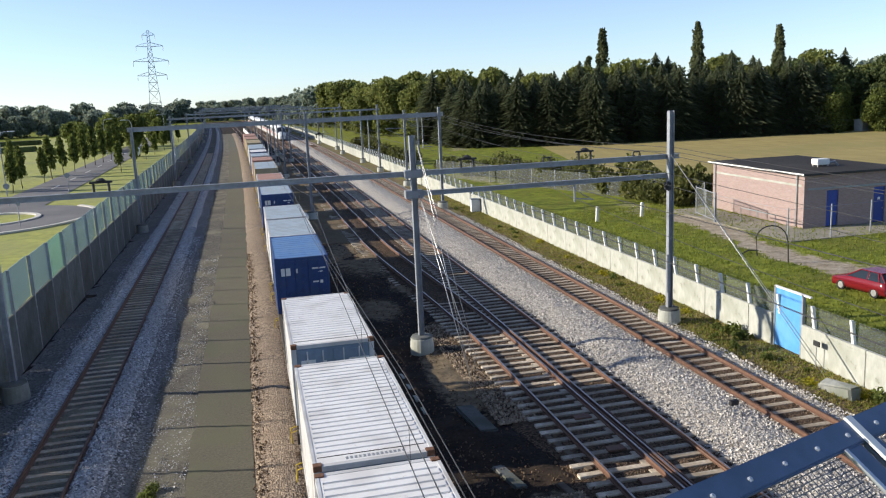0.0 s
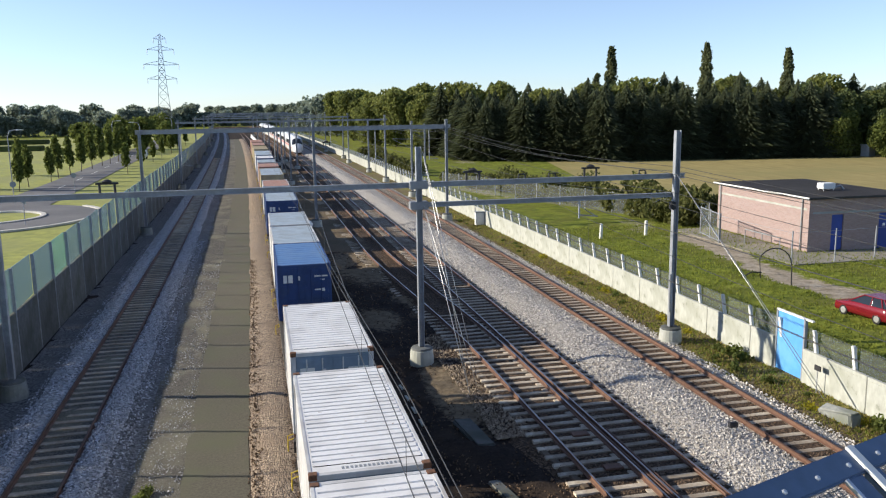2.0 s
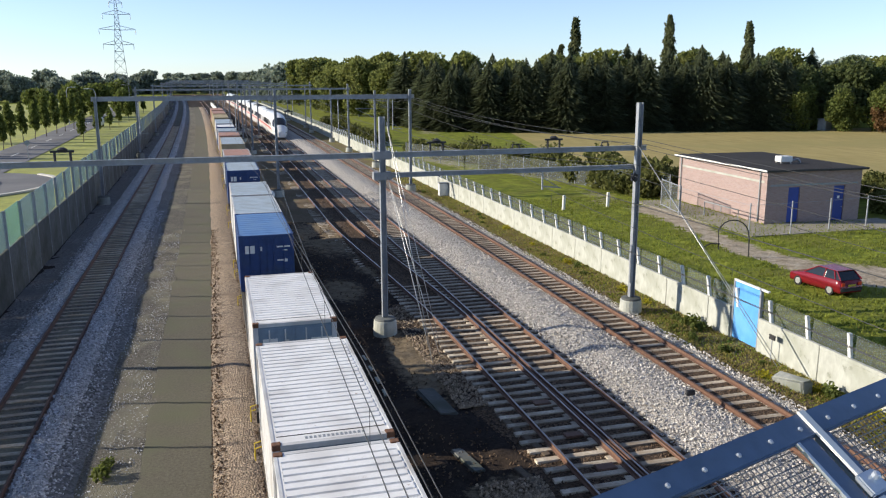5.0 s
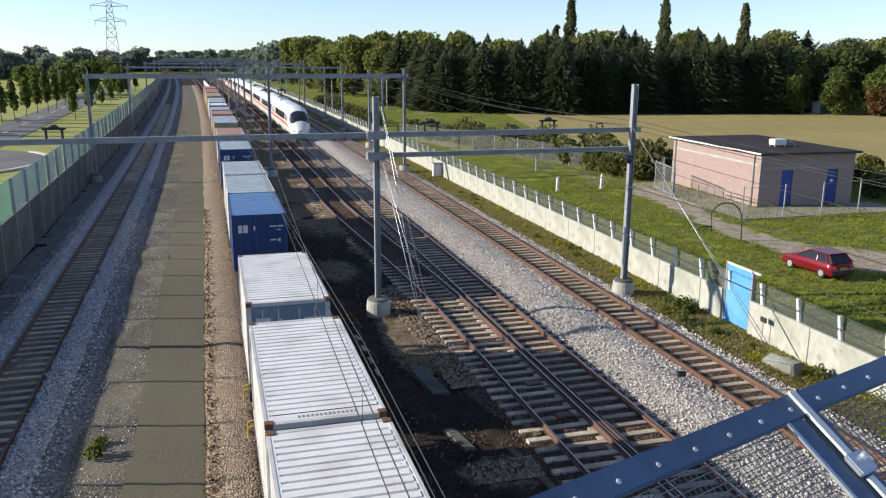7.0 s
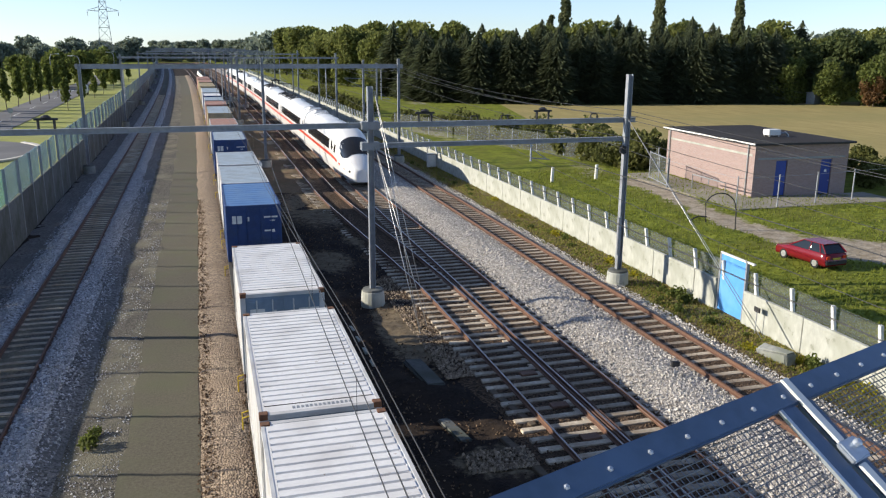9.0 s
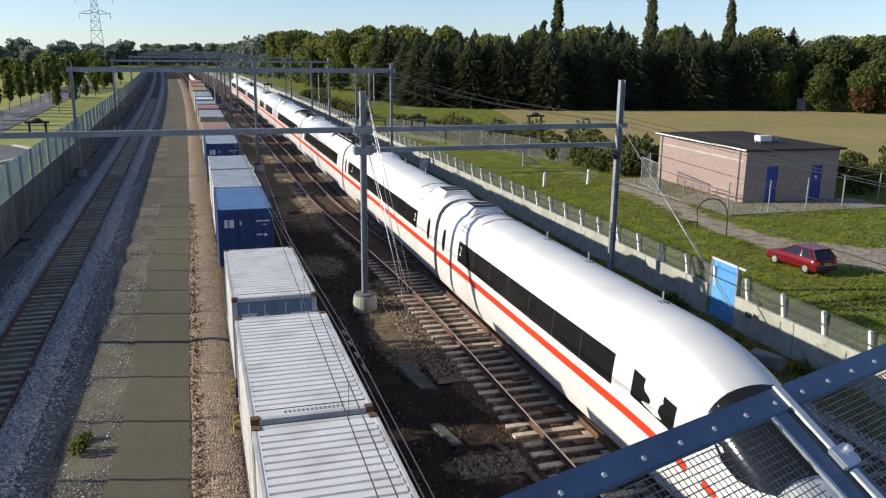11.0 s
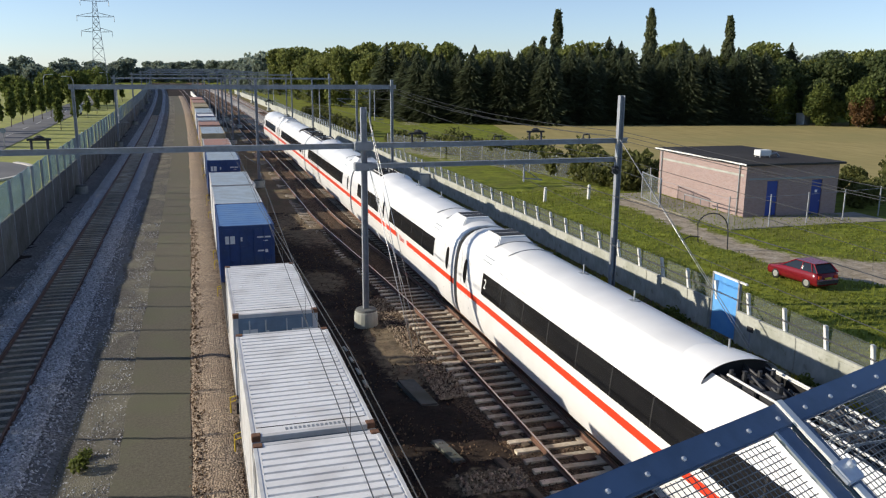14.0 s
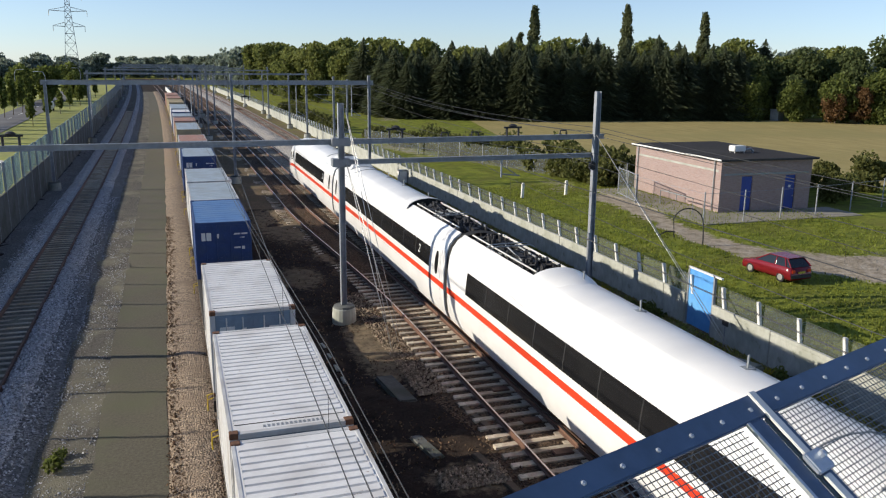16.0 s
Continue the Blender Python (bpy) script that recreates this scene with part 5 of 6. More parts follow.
    box(b, -0.3, W + 0.3, -0.3, L + 0.3, H, H + 0.16, 0.02)
    part("roof", b, M["roof"], t, "flat dark bitumen roof")
    # Trim and string courses: sunny side pale, others dark, shading put into the colour.
    b = bmesh.new()
    for q in ((-0.34, -0.3, -0.34, L + 0.34),):
        box(b, *q, H + 0.06, H + 0.17)
    part("roof_edge", b, M["white"], t, "roof trim on the sunny side, coloured pale as if lit")
    b = bmesh.new()
    for q in ((W + 0.3, W + 0.34, -0.34, L + 0.34), (-0.3, W + 0.3, -0.34, -0.3), (-0.3, W + 0.3, L + 0.3, L + 0.34)):
        box(b, *q, H + 0.02, H + 0.17)
    part("roof_edge", b, M["darksteel"], t, "roof trim on the other sides, coloured dark as if shaded")
    b = bmesh.new()
    box(b, -0.02, 0.0, 0.3, L - 0.3, 3.1, 3.25)
    part("string_course", b, M["concrete"], t)
    b = bmesh.new()
    box(b, 0.3, W - 0.3, -0.02, 0.0, 2.85, 3.0)
    part("string_course", b, M["hatch"], t)
    for y in (0.75, L - 0.5):
        b = bmesh.new()
        tube(b, (-0.09, y, 0.1), (-0.09, y, H - 0.05), 0.05, 0.05, 8)
        part("downpipe", b, M["hatch"], t)
    b = bmesh.new()
    box(b, 3.6, 4.7, 3.5, 4.3, H + 0.3, H + 0.75, 0.04)
    for x in (3.7, 4.6):
        for y in (3.6, 4.2):
            tube(b, (x, y, H + 0.16), (x, y, H + 0.3), 0.03, 0.03, 6)
    part("roof_unit", b, M["white"], t, "white ventilation unit")
    b = bmesh.new()
    rod(b, [(4.7, 3.8, H + 0.4), (5.2, 3.6, H + 0.5), (5.5, 3.7, H + 0.25), (5.5, 3.7, H + 0.16)], 0.09, 8)
    part("roof_pipe", b, M["steel"], t)


switch_house()
b = bmesh.new()
box(b, 35.4, 49.5, 47.6, 51.3, -0.34, -0.26)
box(b, 35.4, 39.1, 51.3, 64.5, -0.34, -0.26)
solo("pavement", b, M["slab"], "pale paved apron round the brick house", "pavement", kind="structure")


def compound_fence():
    t = thing("compound_fence", Matrix(), "galvanised posts and thin mesh round the brick house", "fence", kind="structure")
    line = [(36.9, 64.8), (35.4, 57), (35.3, 47.8), (38.8, 47.9), (42.3, 48.2), (46.0, 48.7), (50.0, 49.4), (54, 50.2), (58, 51)]
    for x, y in line[1:]:
        b = bmesh.new()
        tube(b, (x, y, -0.4), (x, y, 2.05), 0.05, 0.05, 8)
        part("post", b, M["steel"], t)
    b = bmesh.new()
    for (x0, y0), (x1, y1) in zip(line[1:], line[2:]):
        for z in (1.9, ):
            tube(b, (x0, y0, z), (x1, y1, z), 0.014, 0.014, 5)
    part("top_wire", b, M["steel"], t)
    g = thing("wire_gate", pose(35.5, 57, -0.3), "grey mesh gate standing open beside the house", "gate")
    b = bmesh.new()
    d = Vector((1.6, 7.6, 0)).normalized()
    for z in (0.15, 2.3):
        tube(b, (0, 0, z), tuple(d * 7.6 * 0.62) [:2] + (z,), 0.04, 0.04, 6)
    for k in (0.0, 0.31, 0.62):
        p = d * 7.6 * k
        tube(b, (p.x, p.y, 0), (p.x, p.y, 2.4), 0.05, 0.05, 6)
    part("gate_frame", b, M["steel"], g)
    b = bmesh.new()
    p = d * 7.6 * 0.62
    vs = [b.verts.new(v) for v in ((0, 0, 0.15), (p.x, p.y, 0.15), (p.x, p.y, 2.3), (0, 0, 2.3))]
    b.faces.new(vs)
    part("mesh", b, M["net"], g)
    r = thing("bar_rack", pose(37.2, 54.0, -0.3, 0, 0, 90), "low grey tubular guard bar beside the brick wall", "guard rail")
    b = bmesh.new()
    rod(b, [(-2.2, 0, 0), (-2.2, 0, 1.15), (2.2, 0, 1.15), (2.2, 0, 0)], 0.045, 6)
    rod(b, [(0, 0, 1.15), (0, 0, 0.7)], 0.04, 6)
    part("bar", b, M["hatch"], r)


compound_fence()
b = bmesh.new()
pts = [(-0.95 + 0.0, 0, 0.4)] + [(-0.15 - 0.95 * math.cos(a), 0, 1.3 + 0.95 * math.sin(a)) for a in [i * math.pi / 10 for i in range(1, 10)]] + [(0.85, 0, 1.1), (0.9, 0, -0.2)]
rod(b, pts, 0.04, 6)
rod(b, [(-2.0, -0.2, 0.55), (-1.5, -0.1, 0.8), (-0.9, 0, 0.75)], 0.04, 6)
solo("pipe_hoop", b, M["darksteel"], "bent dark pipe hoop standing in the grass", "pipe", m=pose(30.3, 42.3, -0.2, 0, 0, -18))
for x, y in ((27.5, 61.9), (31.8, 62.4)):
    b = bmesh.new()
    box(b, -0.11, 0.11, -0.11, 0.11, -0.4, 1.15, 0.03)
    solo("marker_post", b, M["white"], "short white concrete post in the grass", "post", "marker posts", m=pose(x, y, -0.2, 0, 2, 0))
# chain-link fence line behind the lawn
t = thing("field_fence", Matrix(), "old grey posts of a field fence with scrub", "fence", kind="structure")
for i in range(12):
    x, y = 24.5 + i * 1.35, 108 - i * 3.9
    b = bmesh.new()
    tube(b, (x, y, -0.4), (x, y, 1.9), 0.055, 0.055, 6)
    part("post", b, M["steel"], t)
b = bmesh.new()
vs = [b.verts.new(v) for v in ((24.5, 108, -0.3), (39.35, 65.1, -0.3), (39.35, 65.1, 1.8), (24.5, 108, 1.8))]
b.faces.new(vs)
part("mesh", b, M["net"], t)


# drive and hard standing
def blob(name, pts, z, material, label, category):
    b = bmesh.new()
    b.faces.new([b.verts.new((x, y, z)) for x, y in pts])
    solo(name, b, material, label, category, kind="structure")


blob("field", [(41, 66), (62, 60), (110, 50), (260, 60), (260, 150), (108, 141), (67, 150), (55, 150), (44, 100)], -0.27, M["field"], "pale stubble field", "field")


# ---- red car ----
def hatchback():
    t = thing("car", pose(30.35, 34.5, -0.28, 0, 0, -85) @ Matrix.Scale(0.93, 4), "red three-door hatchback parked on the grass", "car")
    L, W = 3.75, 1.6
    prof = [(-1.86, 0.42, 0.55), (-1.82, 0.68, 0.74), (-1.0, 0.80, 0.92), (-0.55, 0.88, 0.99), (0.0, 0.90, 1.0), (0.9, 0.92, 1.0), (1.5, 0.93, 0.98), (1.80, 0.88, 0.93), (1.87, 0.45, 0.85)]
    b = bmesh.new()
    rings = []
    for x, z, w in prof:
        hw = W / 2 * min(1, 0.86 + 0.14 * w)
        rings.append([b.verts.new(p) for p in ((x, -hw * 0.94, 0.22), (x, -hw, 0.5 if z > 0.5 else z * 0.9), (x, -hw * 0.97, z - 0.04), (x, -hw * 0.9, z), (x, hw * 0.9, z), (x, hw * 0.97, z - 0.04), (x, hw, 0.5 if z > 0.5 else z * 0.9), (x, hw * 0.94, 0.22))])
    for a, c in zip(rings, rings[1:]):
        for i in range(8):
            b.faces.new((a[i], a[(i + 1) % 8], c[(i + 1) % 8], c[i]))
    b.faces.new(rings[0])
    b.faces.new(rings[-1][::-1])
    part("body", b, M["car_red"], t, "", True)
    b = bmesh.new()
    low = [(-0.75, 0.88), (1.78, 0.92)]
    pts_lo = [b.verts.new(p) for p in ((-0.8, -0.74, 0.88), (-0.8, 0.74, 0.88), (1.80, 0.74, 0.92), (1.80, -0.74, 0.92))]
    pts_hi = [b.verts.new(p) for p in ((0.0, -0.58, 1.33), (0.0, 0.58, 1.33), (1.35, 0.56, 1.34), (1.35, -0.56, 1.34))]
    for i in range(4):
        b.faces.new((pts_lo[i], pts_lo[(i + 1) % 4], pts_hi[(i + 1) % 4], pts_hi[i]))
    part("glasshouse", b, M["carglass"], t, "dark windows")
    b = bmesh.new()
    box(b, -0.05, 1.42, -0.59, 0.59, 1.325, 1.375, 0.025)
    for s in (-1, 1):
        for (x0, z0), (x1, z1) in (((-0.82, 0.88), (0.0, 1.34)), ((0.62, 0.9), (0.62, 1.34)), ((1.45, 0.92), (1.2, 1.34)), ((1.82, 0.92), (1.38, 1.34))):
            rod(b, [(x0, s * 0.75, z0), (x1, s * 0.59, z1)], 0.035, 6)
    part("roof", b, M["car_red"], t)
    for x in (-1.18, 1.12):
        for s in (-1, 1):
            b = bmesh.new()
            tube(b, (x, s * 0.62, 0.27), (x, s * 0.79, 0.27), 0.28, 0.28, 20)
            w = part("wheel", b, M["tyre"], t)
            b = bmesh.new()
            tube(b, (x, s * 0.785, 0.27), (x, s * 0.80, 0.27), 0.19, 0.17, 16)
            part("rim", b, M["rim"], w, "silver wheel trim")
    b = bmesh.new()
    box(b, 1.80, 1.93, -0.76, 0.76, 0.3, 0.5, 0.04)
    part("bumper", b, M["darksteel"], t)
    b = bmesh.new()
    box(b, -1.93, -1.80, -0.74, 0.74, 0.28, 0.46, 0.04)
    part("bumper", b, M["darksteel"], t)
    for s in (-1, 1):
        b = bmesh.new()
        box(b, 1.83, 1.885, s * 0.58 - 0.12, s * 0.58 + 0.12, 0.6, 0.8, 0.015)
        part("tail_light", b, M["red"], t)
        b = bmesh.new()
        box(b, -1.875, -1.82, s * 0.55 - 0.16, s * 0.55 + 0.16, 0.52, 0.66, 0.015)
        part("headlight", b, M["rim"], t)
    b = bmesh.new()
    box(b, 1.88, 1.905, -0.26, 0.26, 0.58, 0.69)
    part("number_plate", b, M["yellow"], t)


hatchback()


# ---- vegetation ----
def leaf_cloud(rng, n, centre_fn, size, verts, faces, flat=1.0):
    for _ in range(n):
        c, s = centre_fn()
        s *= size * rng.uniform(0.6, 1.4)
        a, e = rng.uniform(0, 6.28), rng.uniform(-0.9, 0.9)
        u = Vector((math.cos(a), math.sin(a), rng.uniform(-0.4, 0.4))) * s
        v = Vector((-math.sin(a) * math.sin(e), math.cos(a) * math.sin(e), math.cos(e))) * s * flat
        k = len(verts)
        j = [rng.uniform(0.7, 1.2) for _ in range(4)]
        verts += [tuple(c - u * j[0]), tuple(c - v * j[1]), tuple(c + u * j[2]), tuple(c + v * j[3])]
        faces.append((k, k + 1, k + 2, k + 3))


def trunk(h, r, rng, limbs=6, spread=2.0):
    b = bmesh.new()
    pts = [(rng.uniform(-0.1, 0.1) * k, rng.uniform(-0.1, 0.1) * k, h * k / 4) for k in range(5)]
    for k in range(4):
        tube(b, pts[k], pts[k + 1], r * (1 - 0.2 * k), r * (1 - 0.2 * (k + 1)), 8, False)
    for i in range(limbs):
        a = 6.28 * i / limbs + rng.uniform(-0.3, 0.3)
        z = h * rng.uniform(0.35, 0.8)
        rod(b, [(0, 0, z), (math.cos(a) * spread * 0.5, math.sin(a) * spread * 0.5, z + spread * 0.5), (math.cos(a) * spread, math.sin(a) * spread, z + spread * 0.8)], r * 0.22, 5)
    return b


def conifer(seed, h=13.0):
    rng = random.Random(seed)
    verts, faces = [], []
    tiers = 44
    for i in range(tiers):
        k = i / (tiers - 1)
        z = h * (0.06 + 0.93 * k)
        r = h * 0.27 * (1 - k ** 2.3) ** 0.9 * rng.uniform(0.8, 1.15) + 0.15
        m = max(8, int(44 * (1 - k)) + 8)
        for q in range(m):
            a = 6.28 * q / m + rng.uniform(-0.2, 0.2)
            rr = r * rng.uniform(0.8, 1.15)
            d = Vector((math.cos(a), math.sin(a), 0))
            t = Vector((-d.y, d.x, 0))
            for f, w in ((0.35, 0.30), (0.7, 0.26), (1.0, 0.17)):
                p = d * rr * f + Vector((0, 0, z - rr * 0.38 * f + rng.uniform(-0.1, 0.1)))
                k0 = len(verts)
                ww = w * (0.5 + 0.5 * (1 - k)) * h / 13
                verts += [tuple(p - d * rr * 0.35 + Vector((0, 0, 0.15))), tuple(p - t * ww + Vector((0, 0, -0.1))), tuple(p + d * rr * 0.3 - Vector((0, 0, 0.25))), tuple(p + t * ww + Vector((0, 0, rng.uniform(-0.15, 0.1))))]
                faces.append((k0, k0 + 1, k0 + 2, k0 + 3))
    t = thing("conifer", Matrix(), "tall dark fir in a dense plantation", "tree", "fir plantation")
    o = new("crown", from_arrays("crown", verts, faces, M["fir"]))
    o.parent = t
    part("trunk", tube(bmesh.new(), (0, 0, -0.5), (0, 0, h * 0.9), 0.2, 0.04, 7), M["bark"], t)
    return t


def broadleaf(seed, h, r, material, label, group, name="tree", n=1500, size=0.55, zc=0.58, lobes=16, low=0.1, lobe=(0.36, 0.6)):
    rng = random.Random(seed)
    verts, faces = [], []
    lob = []
    for i in range(lobes):
        a = rng.uniform(0, 6.28)
        q = rng.uniform(0.1, 0.75)
        lob.append((Vector((math.cos(a) * r * q, math.sin(a) * r * q, h * rng.uniform(low + 0.1, 0.84))), r * rng.uniform(*lobe)))
    lob.append((Vector((0, 0, h * 0.82)), r * lobe[1] * 0.9))

    def pick():
        c, rr = rng.choice(lob)
        d = Vector((rng.gauss(0, 1), rng.gauss(0, 1), rng.gauss(0, 1))).normalized()
        return c + d * rr * rng.uniform(0.72, 1.08) * 1.0, 1.0
    leaf_cloud(rng, n, pick, size, verts, faces)
    t = thing(name, Matrix(), label, "tree", group)
    o = new("crown", from_arrays("crown", verts, faces, material))
    o.parent = t
    part("trunk", trunk(h * 0.75, max(0.09, h * 0.02), rng, 6, r * 0.6), M["bark"], t)
    return t


def columnar(seed, h, material, label, group, n, size, low, name, width, clumps, rc, stretch=1.6):
    """A slim tree: leaves in upright clumps round a tapering trunk; width(k) is its half width from foot to tip of the crown."""
    rng = random.Random(seed)
    verts, faces = [], []
    lob = []
    for i in range(clumps):
        k = (i + rng.random()) / clumps
        w = width(k)
        a, q = rng.uniform(0, 6.28), math.sqrt(rng.random()) * 0.85
        lob.append((Vector((math.cos(a) * w * q, math.sin(a) * w * q, h * (low + (0.97 - low) * k))), rc * rng.uniform(0.55, 1.2) * (0.45 + 0.55 * min(1, w / width(0.4)))))

    def pick():
        c, rr = rng.choice(lob)
        return c + Vector((rng.triangular(-1, 1, 0) * rr, rng.triangular(-1, 1, 0) * rr, rng.triangular(-1, 1, 0) * rr * stretch)), 1.0
    leaf_cloud(rng, n, pick, size, verts, faces, 1.3)
    t = thing(name, Matrix(), label, "tree", group)
    o = new("crown", from_arrays("crown", verts, faces, material))
    o.parent = t
    b = trunk(h * 0.8, max(0.06, h * 0.012), rng, 0, 1)
    for c, rr in lob[::3]:
        z = max(h * low * 0.85, c.z - 1.4 * math.hypot(c.x, c.y) - 0.3)
        rod(b, [(0, 0, z), (c.x * 0.6, c.y * 0.6, z + (c.z - z) * 0.5), tuple(c)], max(0.02, h * 0.0028), 4)
    part("trunk", b, M["bark"], t)
    return t


def poplar_width(k):
    return 2.7 * (0.06 + 0.94 * (1 - k) ** 0.75) * min(1, 0.6 + 1.5 * k)


def young_width(k):
    return 0.72 * math.sin(math.pi * (0.22 + 0.74 * k)) ** 0.8 + 0.05


def put(protos, spots, seed=1, smin=0.85, smax=1.15):
    """Sets trees down at (x, y, scale) spots; the first of each kind is used too."""
    rng = random.Random(seed)
    used = set()
    for i, (x, y, s) in enumerate(spots):
        p = protos[i] if i < len(protos) else rng.choice(protos)
        m = pose(x, y, -0.4, rng.uniform(-1.5, 1.5), rng.uniform(-1.5, 1.5), rng.uniform(0, 360))
        k = s * rng.uniform(smin, smax)
        if p.name not in used:
            used.add(p.name)
            p.matrix_basis = m @ Matrix.Diagonal((k, k, k, 1))
        else:
            o = copy_thing(p, m)
            o.matrix_basis = m @ Matrix.Diagonal((k, k, k, 1))


def rowspots(a, b, n, jit, s=1.0, seed=3):
    rng = random.Random(seed)
    return [(a[0] + (b[0] - a[0]) * i / (n - 1) + rng.uniform(-jit, jit), a[1] + (b[1] - a[1]) * i / (n - 1) + rng.uniform(-jit, jit), s) for i in range(n)]


firs = [conifer(i) for i in (1, 2, 3, 4)]
spots = rowspots((44, 162), (64, 150), 10, 1.0, 1.0, 1) + rowspots((64, 150), (112, 144), 16, 1.2, 1.06, 2) + rowspots((60, 160), (118, 152), 15, 2, 1.15, 4)
spots += rowspots((42, 170), (70, 172), 9, 2, 1.08, 5) + rowspots((40, 182), (70, 186), 7, 2, 1.15, 6) + rowspots((75, 168), (130, 160), 10, 3, 1.25, 7)
spots += rowspots((46, 160), (112, 143.5), 24, 1.0, 0.93, 31) + rowspots((52, 163), (115, 149), 20, 1.5, 1.02, 32)
put(firs, spots, 5, 0.9, 1.1)
olive = [broadleaf(20 + i, 14, 5.0, M["leaf_olive"], "broad olive-green tree at the wood's edge", "edge trees", n=7000, size=0.33) for i in range(3)]
put(olive, [(33, 186, 0.92), (36, 200, 1.0), (34, 214, 1.02), (38, 226, 1.08), (33, 236, 1.0), (36, 255, 1.1), (43, 206, 1.1), (46, 228, 1.2), (32, 275, 1.1), (38, 295, 1.2), (30, 315, 1.15), (48, 190, 1.15), (54, 200, 1.15), (60, 196, 1.1), (48, 250, 1.2), (70, 190, 1.1)], 8, 0.9, 1.1)
put(olive, rowspots((62, 172), (150, 162), 14, 5, 1.14, 61), 62, 0.85, 1.05)
green = [broadleaf(40 + i, 15, 5.6, M["leaf_dark"], "large dark green broadleaf tree", "wood trees", n=7500, size=0.33) for i in range(3)]
put(green, [(112, 150, 0.9), (120, 148, 0.95), (128, 144, 1.0), (136, 138, 1.05), (146, 138, 1.12), (128, 160, 0.95), (156, 130, 1.15), (84, 178, 1.0), (96, 176, 1.0), (108, 170, 1.0), (168, 132, 1.15)], 9, 0.9, 1.1)
mix = [broadleaf(60 + i, 9, 4.0, M["leaf"], "bushy green tree at the field's edge", "edge trees", n=5200, size=0.25, low=0.05) for i in range(2)]
put(mix, [(112, 141, 0.9), (120, 136, 1.0), (126, 131, 0.9), (133, 127, 1.05), (140, 124, 0.9), (147, 121, 1.0), (116, 144, 0.9), (137, 130, 1.3), (152, 118, 1.1)], 10)
rust = broadleaf(70, 8, 3.0, M["leaf_rust"], "small rust-coloured autumn tree", "edge trees", n=3000, size=0.25, low=0.1)
put([rust], [(96, 146.5, 1.0), (124, 130, 0.7), (129, 128, 0.8)], 11)
for x, y, h, s in ((97.5, 215, 27.0, 81), (126.3, 214, 28.2, 82), (152.8, 214, 26.8, 83)):
    t = columnar(s, h, M["leaf_poplar"], "tall slender poplar above the wood", "poplars", 7500, 0.34, 0.1, "poplar", poplar_width, 75, 1.45, 1.6)
    t.matrix_basis = pose(x, y, -0.4, 0, 0, 40 * s)
    if s == 81:
        u = columnar(84, 15, M["leaf_poplar"], "slender poplar shoot beside a taller one", "poplars", 2000, 0.34, 0.1, "poplar", lambda k: 0.6 * poplar_width(k), 28, 1.1, 1.9)
        u.matrix_basis = pose(x - 4.2, y, 4.2, 0, 0, 0)


def shrub(seed, h, r, material, label, group="scrub", n=420, size=0.16, name="bush"):
    rng = random.Random(seed)
    verts, faces = [], []
    lob = [(Vector((rng.uniform(-0.5, 0.5) * r, rng.uniform(-0.5, 0.5) * r, h * rng.uniform(0.25, 0.65))), r * rng.uniform(0.35, 0.6)) for _ in range(6)]

    def pick():
        c, rr = rng.choice(lob)
        d = Vector((rng.gauss(0, 1), rng.gauss(0, 1), rng.gauss(0, 0.8))).normalized()
        p = c + d * rr * rng.uniform(0.6, 1.1)
        p.z = max(0.03, p.z)
        return p, 1.0
    leaf_cloud(rng, n, pick, size, verts, faces)
    return tagged(new(name, from_arrays(name, verts, faces, material)), label, "bush", group)


def plant(protos, spots, seed):
    rng = random.Random(seed)
    used = set()
    for i, (x, y, s) in enumerate(spots):
        p = protos[i] if i < len(protos) else rng.choice(protos)
        k = s * rng.uniform(0.8, 1.2)
        m = pose(x, y, -0.32, 0, 0, rng.uniform(0, 360)) @ Matrix.Diagonal((k, k, k, 1))
        if p.name in used:
            p = copy_thing(p, m)
        used.add(p.name)
        p.matrix_basis = m


scrub = [shrub(100 + i, 2.6, 2.0, M["scrub"], "straggly green-brown scrub along the fence", "scrub", 1300, 0.17) for i in range(4)]
plant(scrub, rowspots((27, 112), (41, 67), 15, 1.2, 1.0, 12) + rowspots((41, 67), (46, 66), 4, 0.6, 0.9, 13) + rowspots((48, 64), (60, 58), 7, 1.0, 0.75, 14) + rowspots((23.5, 130), (25, 190), 12, 1.5, 0.9, 15)
      + [(35, 84, 1.2), (38, 76, 1.3), (31, 100, 1.3), (52, 53, 0.7), (55, 55, 0.8), (60, 52, 0.9), (53, 60, 0.8), (50.5, 62, 1.0), (36.5, 69, 1.0), (38.2, 67.5, 1.15), (39.6, 69.5, 1.3), (40.8, 66.5, 1.1), (37.4, 73, 1.2), (58, 68, 0.8), (62, 65, 0.9), (66, 63, 1.0), (55, 71, 0.6), (61, 72, 0.6), (70, 61, 0.9), (49, 70, 0.5), (52, 69, 0.55), (35.5, 78, 1.15), (33.6, 88, 1.2), (42.5, 67.5, 1.0)], 16)
small = [shrub(120 + i, 0.5, 0.45, M["leaf"], "low weeds beside the track", "weeds", 160, 0.07, "weed") for i in range(2)]
plant(small, [(19.5 + bend(y) + 0.5 * math.sin(y * 3), y, 0.4 + 0.25 * math.sin(y * 7)) for y in np.arange(17, 76, 1.7)] + [(-3.75, 22.6, 0.9), (-3.7, 23.3, 0.6), (20.0, 29.9, 1.2), (20.0, 30.8, 1.2), (20.1, 21.9, 0.9), (19.8, 31.6, 0.9)], 17)
flw = [shrub(130 + i, 0.4, 0.4, M["flower"], "yellow-flowering weeds by the wall", "weeds", 150, 0.05, "weed") for i in range(2)]
